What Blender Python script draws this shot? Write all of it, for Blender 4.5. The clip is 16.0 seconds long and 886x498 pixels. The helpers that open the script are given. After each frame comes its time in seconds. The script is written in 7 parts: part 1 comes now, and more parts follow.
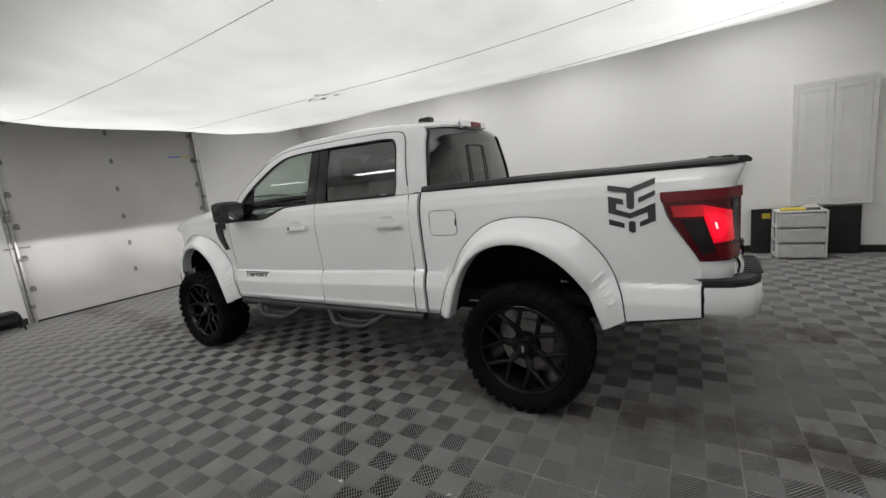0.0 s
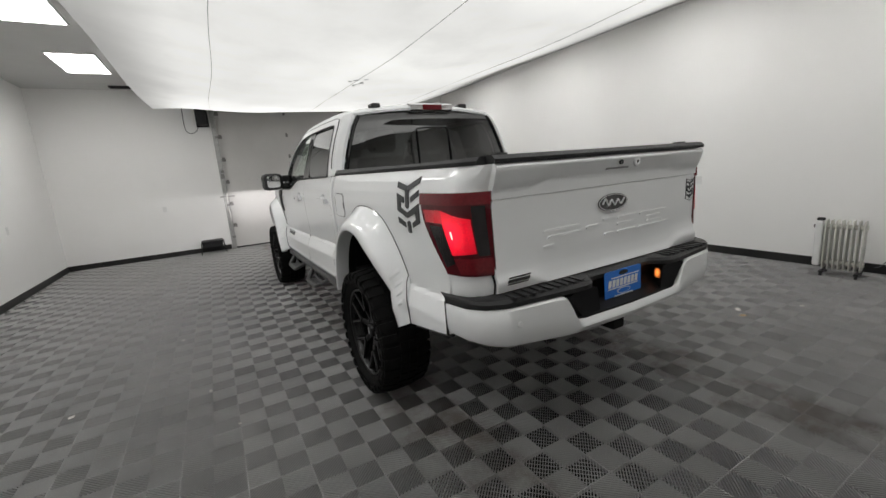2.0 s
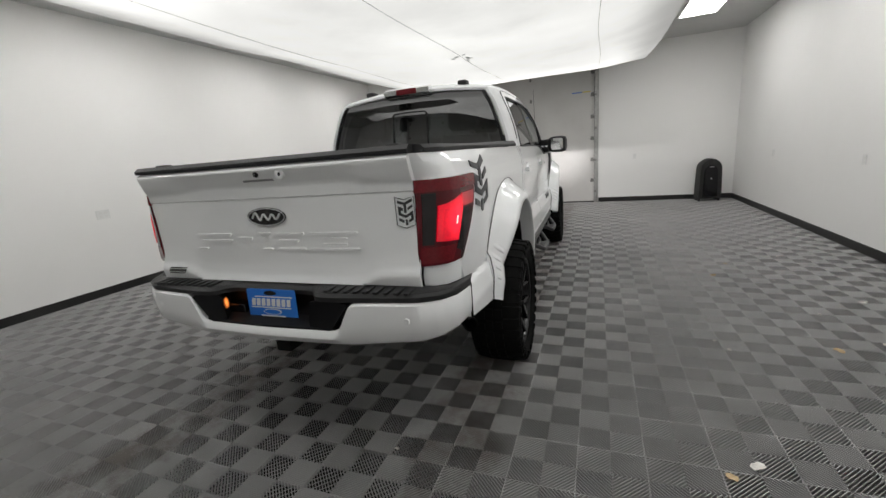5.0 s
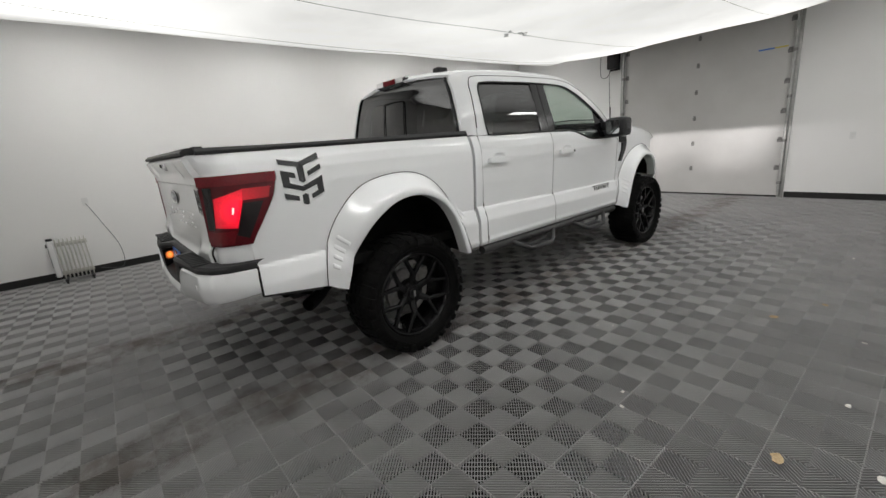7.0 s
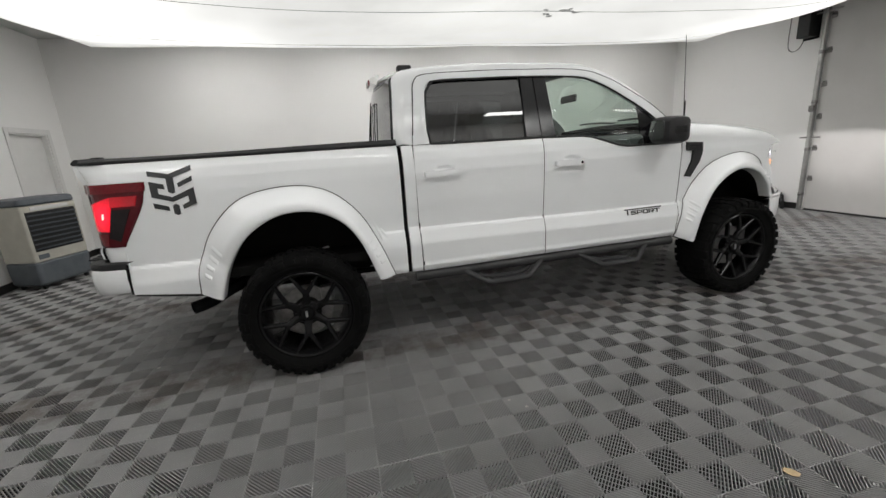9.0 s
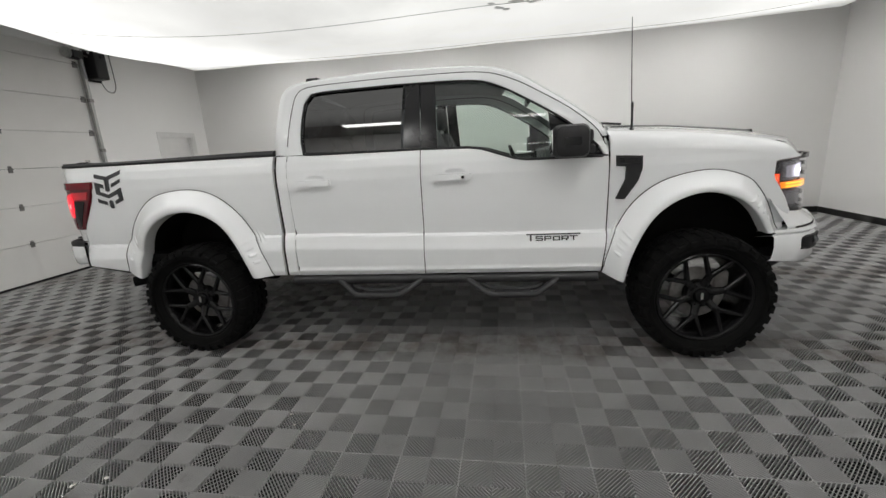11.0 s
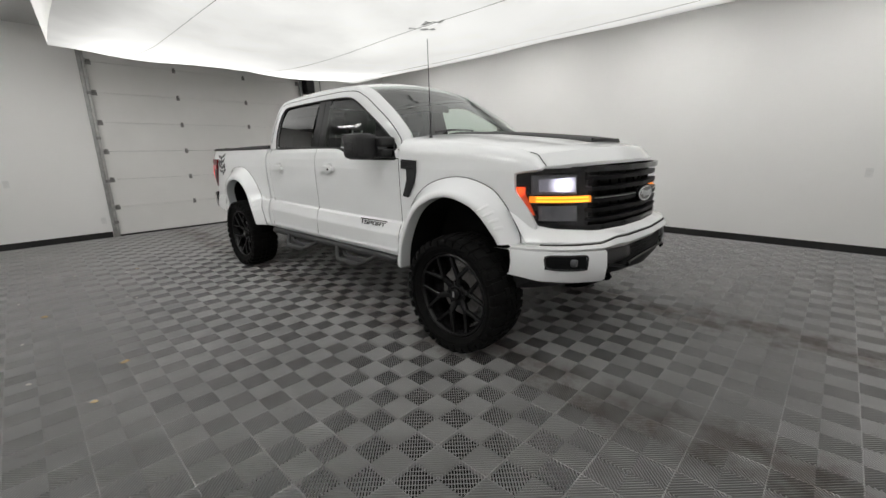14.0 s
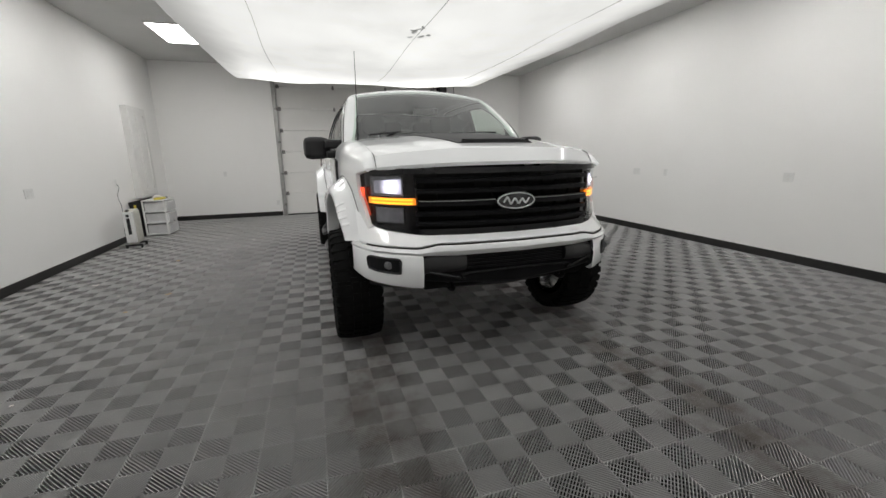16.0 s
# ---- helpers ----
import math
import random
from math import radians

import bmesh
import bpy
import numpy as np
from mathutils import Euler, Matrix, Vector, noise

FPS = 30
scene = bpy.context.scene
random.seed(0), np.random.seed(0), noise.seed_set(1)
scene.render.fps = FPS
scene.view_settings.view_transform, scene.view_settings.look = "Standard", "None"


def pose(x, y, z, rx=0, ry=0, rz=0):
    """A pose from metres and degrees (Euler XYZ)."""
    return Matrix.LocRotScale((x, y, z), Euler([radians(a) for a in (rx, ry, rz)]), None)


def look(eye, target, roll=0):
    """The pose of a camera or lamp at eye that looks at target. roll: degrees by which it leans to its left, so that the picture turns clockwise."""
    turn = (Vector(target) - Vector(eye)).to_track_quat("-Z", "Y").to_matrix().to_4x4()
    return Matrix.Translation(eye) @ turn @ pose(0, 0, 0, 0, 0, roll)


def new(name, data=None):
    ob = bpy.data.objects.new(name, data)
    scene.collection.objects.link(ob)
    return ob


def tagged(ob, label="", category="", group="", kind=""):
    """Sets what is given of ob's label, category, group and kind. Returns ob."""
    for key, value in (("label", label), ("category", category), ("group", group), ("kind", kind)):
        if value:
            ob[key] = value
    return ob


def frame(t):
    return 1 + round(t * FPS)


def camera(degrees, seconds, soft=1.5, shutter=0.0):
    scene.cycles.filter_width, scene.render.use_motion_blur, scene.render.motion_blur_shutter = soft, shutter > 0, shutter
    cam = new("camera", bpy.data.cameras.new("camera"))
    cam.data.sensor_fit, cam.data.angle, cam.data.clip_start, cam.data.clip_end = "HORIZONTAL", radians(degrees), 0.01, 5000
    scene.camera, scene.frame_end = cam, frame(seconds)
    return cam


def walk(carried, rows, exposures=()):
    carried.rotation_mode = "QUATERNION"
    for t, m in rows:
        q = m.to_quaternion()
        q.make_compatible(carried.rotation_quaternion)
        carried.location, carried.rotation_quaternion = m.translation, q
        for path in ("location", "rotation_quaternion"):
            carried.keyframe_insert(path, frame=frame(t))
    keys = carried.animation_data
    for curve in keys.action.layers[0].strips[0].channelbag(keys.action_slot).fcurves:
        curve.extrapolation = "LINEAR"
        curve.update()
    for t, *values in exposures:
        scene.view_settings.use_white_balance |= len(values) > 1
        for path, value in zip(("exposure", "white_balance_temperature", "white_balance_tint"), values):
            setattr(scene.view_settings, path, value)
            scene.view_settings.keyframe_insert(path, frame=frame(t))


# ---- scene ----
cam = camera(95.1, 16.0, soft=1.5)
PATH = [
    (0, (-3.382, -0.945, 1.546), (-1.709, 0.103, 1.224), -5.9),
    (0.5, (-3.082, -1.432, 1.523), (-1.560, -0.177, 1.195), -6.2),
    (1, (-2.725, -1.899, 1.507), (-1.357, -0.482, 1.163), -5.8),
    (1.5, (-2.296, -2.262, 1.476), (-1.119, -0.687, 1.111), -5.1),
    (2, (-1.821, -2.593, 1.493), (-0.875, -0.875, 1.099), -4.4),
    (2.5, (-1.339, -2.855, 1.503), (-0.645, -1.026, 1.084), -3.8),
    (3, (-0.790, -2.964, 1.500), (-0.405, -1.051, 1.060), -3.8),
    (3.5, (-0.203, -3.023, 1.500), (-0.104, -1.078, 1.046), -3.9),
    (4, (0.377, -2.945, 1.465), (0.190, -1.009, 0.999), -4.2),
    (4.2, (0.610, -2.904, 1.503), (0.316, -0.981, 1.040), -4.3),
    (6.3, (2.794, -2.048, 1.435), (1.526, -0.581, 0.943), -4.8),
    (6.5, (2.938, -1.901, 1.453), (1.603, -0.497, 0.954), -4.7),
    (7, (3.305, -1.516, 1.446), (1.799, -0.300, 0.946), -4.7),
    (7.5, (3.546, -1.067, 1.429), (1.912, -0.032, 0.923), -4.2),
    (8, (3.694, -0.587, 1.433), (1.946, 0.247, 0.935), -4.1),
    (8.2, (3.714, -0.403, 1.444), (1.929, 0.350, 0.946), -4.0),
    (10.3, (3.757, 1.692, 1.477), (1.815, 1.660, 0.999), -3.6),
    (10.5, (3.755, 1.905, 1.459), (1.816, 1.792, 0.981), -3.5),
    (11, (3.728, 2.438, 1.462), (1.809, 2.126, 0.992), -3.3),
    (11.5, (3.666, 2.972, 1.471), (1.788, 2.480, 0.992), -3.1),
    (12, (3.658, 3.542, 1.465), (1.839, 2.862, 0.985), -2.8),
    (12.5, (3.571, 4.068, 1.401), (1.821, 3.218, 0.939), -2.1),
    (13, (3.451, 4.615, 1.423), (1.797, 3.593, 0.957), -1.5),
    (13.5, (3.274, 5.115, 1.420), (1.738, 3.924, 0.949), -1.2),
    (14, (2.979, 5.581, 1.425), (1.584, 4.225, 0.956), -1.2),
    (14.5, (2.600, 6.039, 1.424), (1.391, 4.517, 0.953), -1.6),
    (15, (2.127, 6.380, 1.399), (1.114, 4.720, 0.933), -1.3),
    (15.5, (1.629, 6.688, 1.402), (0.836, 4.909, 0.948), -1.1),
    (16, (1.091, 6.868, 1.389), (0.519, 5.005, 0.940), -1.0),
]
EXPOSURES = [(0.0, 0.06), (2.0, 0.22), (3.5, 0.37), (5.0, 0.30), (7.0, 0.22), (16.0, 0.27)]
walk(cam, [(t, look(eye, target, roll)) for t, eye, target, roll in PATH], EXPOSURES)

# ---------------------------------------------------------------- light
world = bpy.data.worlds.new("world")
scene.world = world
world.use_nodes = True
world.node_tree.nodes["Background"].inputs[0].default_value = (0.02, 0.02, 0.02, 1)
world.node_tree.nodes["Background"].inputs[1].default_value = 0.3

GLOW = 0.62           # backlit cloth of the light tent
TROFFER_GLOW = 9.4   # ceiling panels
HEADLAMP_WATTS = 95.0


def spot(name, at, to, watts, degrees_wide, blend, colour=(1, 1, 1), radius=0.03):
    data = bpy.data.lights.new(name, "SPOT")
    data.energy, data.spot_size, data.spot_blend = watts, radians(degrees_wide), blend
    data.color, data.shadow_soft_size = colour, radius
    ob = new(name, data)
    ob.matrix_world = look(at, to)
    return tagged(ob, "low beam of the pickup's headlamp", "light", kind="structure")

# ---------------------------------------------------------------- materials
def material(name):
    m = bpy.data.materials.new(name)
    m.use_nodes = True
    nt = m.node_tree
    return m, nt, nt.nodes["Principled BSDF"]


def node(nt, kind, **values):
    n = nt.nodes.new(kind)
    for key, value in values.items():
        n.inputs[key].default_value = value
    return n


def noise_tex(nt, scale, detail=4.0, rough=0.55, coords="Object"):
    tc = nt.nodes.new("ShaderNodeTexCoord") if coords != "World" else nt.nodes.new("ShaderNodeNewGeometry")
    n = node(nt, "ShaderNodeTexNoise", Scale=scale, Detail=detail, Roughness=rough)
    nt.links.new(tc.outputs["Position" if coords == "World" else coords], n.inputs["Vector"])
    return n


def ramp(nt, fac, stops):
    r = nt.nodes.new("ShaderNodeValToRGB")
    el = r.color_ramp.elements
    while len(el) < len(stops):
        el.new(0.5)
    for e, (p, c) in zip(el, stops):
        e.position, e.color = p, (*c, 1)
    nt.links.new(fac, r.inputs[0])
    return r


def bump(nt, height, strength, distance, into):
    b = node(nt, "ShaderNodeBump", Strength=strength, Distance=distance)
    nt.links.new(height, b.inputs["Height"])
    nt.links.new(b.outputs[0], into)


def surface(name, low, high, rough, scale=6.0, grain=0.0, grain_scale=300.0, metal=0.0, coat=0.0, coords="Object", rough_spread=0.08, spec=0.5):
    """A surface whose colour drifts between two tones, with a fine grain and uneven gloss."""
    m, nt, b = material(name)
    big = noise_tex(nt, scale, 5.0, 0.6, coords)
    fine = noise_tex(nt, grain_scale, 2.0, 0.5, coords)
    col = ramp(nt, big.outputs["Fac"], [(0.32, low), (0.68, high)])
    nt.links.new(col.outputs[0], b.inputs["Base Color"])
    mr = node(nt, "ShaderNodeMapRange")
    mr.inputs["To Min"].default_value, mr.inputs["To Max"].default_value = max(0.02, rough - rough_spread), min(1, rough + rough_spread)
    nt.links.new(big.outputs["Fac"], mr.inputs["Value"])
    nt.links.new(mr.outputs[0], b.inputs["Roughness"])
    b.inputs["Metallic"].default_value = metal
    b.inputs["Coat Weight"].default_value = coat
    b.inputs["Coat Roughness"].default_value = 0.04
    b.inputs["Specular IOR Level"].default_value = spec
    if grain:
        bump(nt, fine.outputs["Fac"], grain, 0.002, b.inputs["Normal"])
    return m


def glowing(name, colour, strength, base=(0.8, 0.8, 0.8), rough=0.3):
    m, nt, b = material(name)
    b.inputs["Base Color"].default_value = (*base, 1)
    b.inputs["Roughness"].default_value = rough
    b.inputs["Emission Color"].default_value = (*colour, 1)
    b.inputs["Emission Strength"].default_value = strength
    return m


def glass(name, tint, ior=1.5, rough=0.0):
    """A pane: tinted see-through, with a gloss that rises at grazing angles."""
    m, nt, b = material(name)
    nt.nodes.remove(b)
    out = nt.nodes["Material Output"]
    clear = node(nt, "ShaderNodeBsdfTransparent", Color=(*tint, 1))
    gloss = node(nt, "ShaderNodeBsdfGlossy", Color=(1, 1, 1, 1), Roughness=rough)
    face = node(nt, "ShaderNodeLayerWeight", Blend=0.5)
    steep = node(nt, "ShaderNodeMath")
    steep.operation = "POWER"
    steep.inputs[1].default_value = 5.0
    nt.links.new(face.outputs["Facing"], steep.inputs[0])
    head_on = ((ior - 1) / (ior + 1)) ** 2
    fres = node(nt, "ShaderNodeMapRange")
    fres.inputs["To Min"].default_value, fres.inputs["To Max"].default_value = head_on, 1.0
    nt.links.new(steep.outputs[0], fres.inputs["Value"])
    mix = nt.nodes.new("ShaderNodeMixShader")
    nt.links.new(fres.outputs[0], mix.inputs[0])
    nt.links.new(clear.outputs[0], mix.inputs[1])
    nt.links.new(gloss.outputs[0], mix.inputs[2])
    nt.links.new(mix.outputs[0], out.inputs["Surface"])
    return m


PAINT = surface("white_paint", (0.87, 0.883, 0.89), (0.89, 0.903, 0.91), 0.30, 3.0, coat=1.0, rough_spread=0.05)
BLACK = surface("textured_black_plastic", (0.015, 0.015, 0.016), (0.026, 0.026, 0.027), 0.5, 9.0, 0.35, 700.0, spec=0.35)
STEPBLACK = surface("powder_coated_steel", (0.020, 0.020, 0.021), (0.030, 0.030, 0.031), 0.40, 9.0, 0.25, 600.0, spec=0.5)
SILVER = surface("silver_trim", (0.62, 0.63, 0.64), (0.72, 0.73, 0.74), 0.3, 8.0, metal=0.35)
SEAM = surface("grey_seam_thread", (0.10, 0.10, 0.10), (0.16, 0.16, 0.155), 0.8, 9.0)
SLOT = surface("grey_moulded_plastic", (0.22, 0.225, 0.23), (0.30, 0.305, 0.31), 0.5, 8.0, 0.2, 400.0)
SATIN = surface("satin_black_metal", (0.006, 0.006, 0.007), (0.011, 0.011, 0.012), 0.45, 8.0, 0.05, 500.0, spec=0.12)
GLOSS = surface("gloss_black_plastic", (0.006, 0.006, 0.007), (0.010, 0.010, 0.011), 0.14, 5.0, spec=0.35)
RUBBER = surface("tyre_rubber", (0.004, 0.004, 0.004), (0.008, 0.0079, 0.0077), 0.8, 14.0, 0.5, 260.0, spec=0.12)
RIM = surface("black_wheel_paint", (0.0045, 0.0045, 0.005), (0.008, 0.008, 0.0085), 0.24, 6.0, spec=0.32)
UNDER = surface("underbody_black", (0.006, 0.006, 0.006), (0.010, 0.010, 0.009), 0.8, 10.0, 0.3, 120.0, spec=0.15)
STEEL = surface("bare_steel", (0.42, 0.42, 0.42), (0.55, 0.55, 0.54), 0.32, 9.0, 0.1, 400.0, metal=1.0)
CHROME = surface("bright_chrome", (0.75, 0.75, 0.76), (0.82, 0.82, 0.83), 0.08, 6.0, metal=1.0, rough_spread=0.03)
DECAL = surface("charcoal_vinyl", (0.030, 0.032, 0.034), (0.042, 0.044, 0.046), 0.42, 12.0)
CLOTH_IN = surface("dark_seat_cloth", (0.05, 0.052, 0.055), (0.085, 0.087, 0.09), 0.85, 10.0, 0.4, 500.0)
HEADLINE = surface("pale_headliner_cloth", (0.42, 0.43, 0.42), (0.50, 0.51, 0.50), 0.9, 9.0, 0.3, 500.0)
TRIM_IN = surface("grey_cabin_trim", (0.09, 0.095, 0.098), (0.13, 0.135, 0.14), 0.65, 8.0, 0.3, 600.0)
WALL = surface("white_wall_paint", (0.875, 0.868, 0.855), (0.90, 0.894, 0.882), 0.62, 0.7, 0.25, 160.0, coords="World", rough_spread=0.1)
CEIL = surface("ceiling_paint", (0.60, 0.60, 0.59), (0.66, 0.66, 0.65), 0.8, 0.9, 0.35, 120.0, coords="World")
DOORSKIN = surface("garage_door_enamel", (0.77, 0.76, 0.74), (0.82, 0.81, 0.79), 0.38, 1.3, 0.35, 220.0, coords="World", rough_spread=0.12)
DOORGREY = surface("grey_door_enamel", (0.57, 0.558, 0.542), (0.64, 0.628, 0.611), 0.36, 1.1, 0.35, 220.0, coords="World", rough_spread=0.12)
TRIMW = surface("white_trim_gloss", (0.74, 0.735, 0.72), (0.80, 0.795, 0.78), 0.4, 3.0, 0.1, 200.0)
BASEB = surface("black_vinyl_baseboard", (0.010, 0.010, 0.010), (0.022, 0.021, 0.020), 0.42, 2.5, 0.15, 90.0, coords="World")
GALV = surface("galvanised_steel", (0.36, 0.36, 0.35), (0.50, 0.50, 0.49), 0.42, 12.0, 0.2, 90.0, metal=0.8)
IRON = surface("dull_hinge_steel", (0.20, 0.195, 0.19), (0.32, 0.31, 0.30), 0.5, 30.0, 0.3, 200.0, metal=0.6)
SHEETS = surface("white_box_cloth", (0.70, 0.70, 0.68), (0.76, 0.76, 0.74), 0.9, 1.5, 0.4, 90.0, coords="World")
PLASTW = surface("white_plastic", (0.76, 0.76, 0.75), (0.82, 0.82, 0.81), 0.4, 8.0, 0.1, 300.0)
ENAMEL = surface("cream_heater_enamel", (0.56, 0.55, 0.50), (0.64, 0.63, 0.58), 0.35, 7.0, 0.1, 260.0)
COOLER_GREY = surface("blue_grey_plastic", (0.09, 0.105, 0.12), (0.13, 0.145, 0.16), 0.45, 6.0, 0.2, 300.0)
COOLER_CREAM = surface("beige_plastic", (0.50, 0.48, 0.42), (0.58, 0.56, 0.49), 0.45, 6.0, 0.2, 300.0)
RED_SHELL = surface("red_enamel", (0.45, 0.02, 0.02), (0.55, 0.03, 0.03), 0.3, 8.0)
YELLOW = surface("yellow_plastic", (0.62, 0.50, 0.05), (0.70, 0.58, 0.08), 0.5, 8.0)
BOARD = surface("matt_black_board", (0.006, 0.006, 0.006), (0.014, 0.014, 0.014), 0.7, 5.0, 0.3, 150.0)
BAGCLOTH = surface("black_nylon", (0.012, 0.012, 0.012), (0.028, 0.028, 0.027), 0.6, 14.0, 0.5, 600.0)
LEAF = surface("dry_leaf", (0.42, 0.30, 0.16), (0.60, 0.47, 0.29), 0.75, 60.0, 0.6, 300.0)
PAPER = surface("paper_scrap", (0.62, 0.60, 0.56), (0.76, 0.74, 0.70), 0.8, 40.0, 0.4, 300.0)
BLUE = surface("blue_plate_print", (0.015, 0.15, 0.60), (0.02, 0.20, 0.70), 0.35, 4.0)
WHITEINK = surface("white_print", (0.72, 0.72, 0.72), (0.80, 0.80, 0.80), 0.4, 9.0)
EMBLEM_DARK = surface("emblem_black", (0.008, 0.008, 0.009), (0.014, 0.014, 0.015), 0.2, 8.0, coat=0.5)
WINDOW_DARK = glass("privacy_glass", (0.06, 0.065, 0.069), 1.95)
WINDOW = glass("tinted_glass", (0.76, 0.83, 0.79), 1.55)
SCREEN = glass("windscreen_glass", (0.78, 0.87, 0.81), 2.0)
LENS = glass("clear_lens", (0.85, 0.86, 0.88), 1.3)
MIRROR = surface("mirror_glass", (0.80, 0.81, 0.82), (0.82, 0.83, 0.84), 0.03, 2.0, metal=1.0, rough_spread=0.01)
FROSTED = surface("frosted_drawer_plastic", (0.60, 0.60, 0.60), (0.70, 0.70, 0.70), 0.35, 9.0, 0.1, 200.0)
RED_LENS = surface("dark_red_lens", (0.075, 0.003, 0.007), (0.105, 0.005, 0.010), 0.14, 4.0, spec=0.4)
RED_BAND = surface("red_reflector", (0.12, 0.005, 0.010), (0.18, 0.008, 0.014), 0.2, 90.0, spec=0.4)
SMOKE_LENS = surface("smoked_lens", (0.012, 0.009, 0.010), (0.022, 0.018, 0.019), 0.16, 6.0, spec=0.35)


def lamp_glow(name, colour, least, spots, base, rough=0.16):
    """A lamp lens that glows most round its bulbs: spots of (centre, reach, strength), mirrored left and right."""
    m, nt, b = material(name)
    b.inputs["Base Color"].default_value = (*base, 1)
    b.inputs["Roughness"].default_value = rough
    b.inputs["Coat Weight"].default_value = 0.6
    b.inputs["Emission Color"].default_value = (*colour, 1)
    tc = nt.nodes.new("ShaderNodeTexCoord")
    both = nt.nodes.new("ShaderNodeVectorMath")
    both.operation = "ABSOLUTE"
    nt.links.new(tc.outputs["Object"], both.inputs[0])
    cells = noise_tex(nt, 130.0, 1.0, 0.5)
    last = None
    for centre, reach, strength in spots:
        away = nt.nodes.new("ShaderNodeVectorMath")
        away.operation = "DISTANCE"
        nt.links.new(both.outputs[0], away.inputs[0])
        away.inputs[1].default_value = [abs(c) for c in centre]
        fall = node(nt, "ShaderNodeMapRange")
        fall.interpolation_type = "SMOOTHERSTEP"
        fall.inputs["From Min"].default_value, fall.inputs["From Max"].default_value = 0.0, reach
        fall.inputs["To Min"].default_value, fall.inputs["To Max"].default_value = strength, 0.0
        nt.links.new(away.outputs["Value"], fall.inputs["Value"])
        add = node(nt, "ShaderNodeMath")
        nt.links.new(fall.outputs[0], add.inputs[0])
        if last is None:
            add.inputs[1].default_value = least
        else:
            nt.links.new(last, add.inputs[1])
        last = add.outputs[0]
    grain = node(nt, "ShaderNodeMapRange")
    grain.inputs["To Min"].default_value, grain.inputs["To Max"].default_value = 0.75, 1.25
    nt.links.new(cells.outputs["Fac"], grain.inputs["Value"])
    times = node(nt, "ShaderNodeMath")
    times.operation = "MULTIPLY"
    nt.links.new(last, times.inputs[0])
    nt.links.new(grain.outputs[0], times.inputs[1])
    nt.links.new(times.outputs[0], b.inputs["Emission Strength"])
    return m


TAIL_BULB = (0.95, 1.02, 1.19)
RED_MID = lamp_glow("dim_red_lamp", (1.0, 0.004, 0.022), 0.16, [(TAIL_BULB, 0.22, 0.34)], (0.12, 0.004, 0.008))
RED_LIT = lamp_glow("lit_red_lamp", (1.0, 0.003, 0.024), 0.22, [(TAIL_BULB, 0.20, 0.75)], (0.16, 0.004, 0.010))
RED_GLOW = lamp_glow("red_lamp_glow", (1.0, 0.004, 0.028), 0.40, [(TAIL_BULB, 0.13, 1.0)], (0.2, 0.006, 0.012))
RED_HOT = glowing("red_lamp_core", (1.0, 0.16, 0.15), 5.0, (0.6, 0.05, 0.04))
AMBER_LIT = glowing("lit_amber_lamp", (1.0, 0.25, 0.008), 0.95, (0.5, 0.18, 0.02))
AMBER_CORE = glowing("amber_lamp_core", (1.0, 0.41, 0.024), 1.8, (0.7, 0.4, 0.05))
MARKER_BULB = (0.876, 4.14, 1.172)
AMBER_DIM = lamp_glow("amber_marker", (1.0, 0.07, 0.012), 0.30, [(MARKER_BULB, 0.05, 1.6)], (0.40, 0.06, 0.015))
BAY_AMBER = lamp_glow("amber_bay_glow", (1.0, 0.26, 0.05), 0.25, [((0.288, 1.236, 0.815), 0.035, 1.5)], (0.30, 0.10, 0.03))
HEAD_LIT = glowing("lit_headlamp", (0.93, 0.90, 1.0), 5.0, (0.8, 0.8, 0.8))
HEAD_DIM = lamp_glow("lit_headlamp_bowl", (0.86, 0.82, 0.98), 0.10, [((0.735, 4.36, 1.208), 0.115, 1.9)], (0.25, 0.25, 0.28))
REFLECTOR = surface("lamp_reflector", (0.16, 0.16, 0.175), (0.26, 0.26, 0.28), 0.25, 20.0, metal=0.5)
TROFFER = glowing("troffer_diffuser", (1.0, 0.99, 0.97), TROFFER_GLOW)


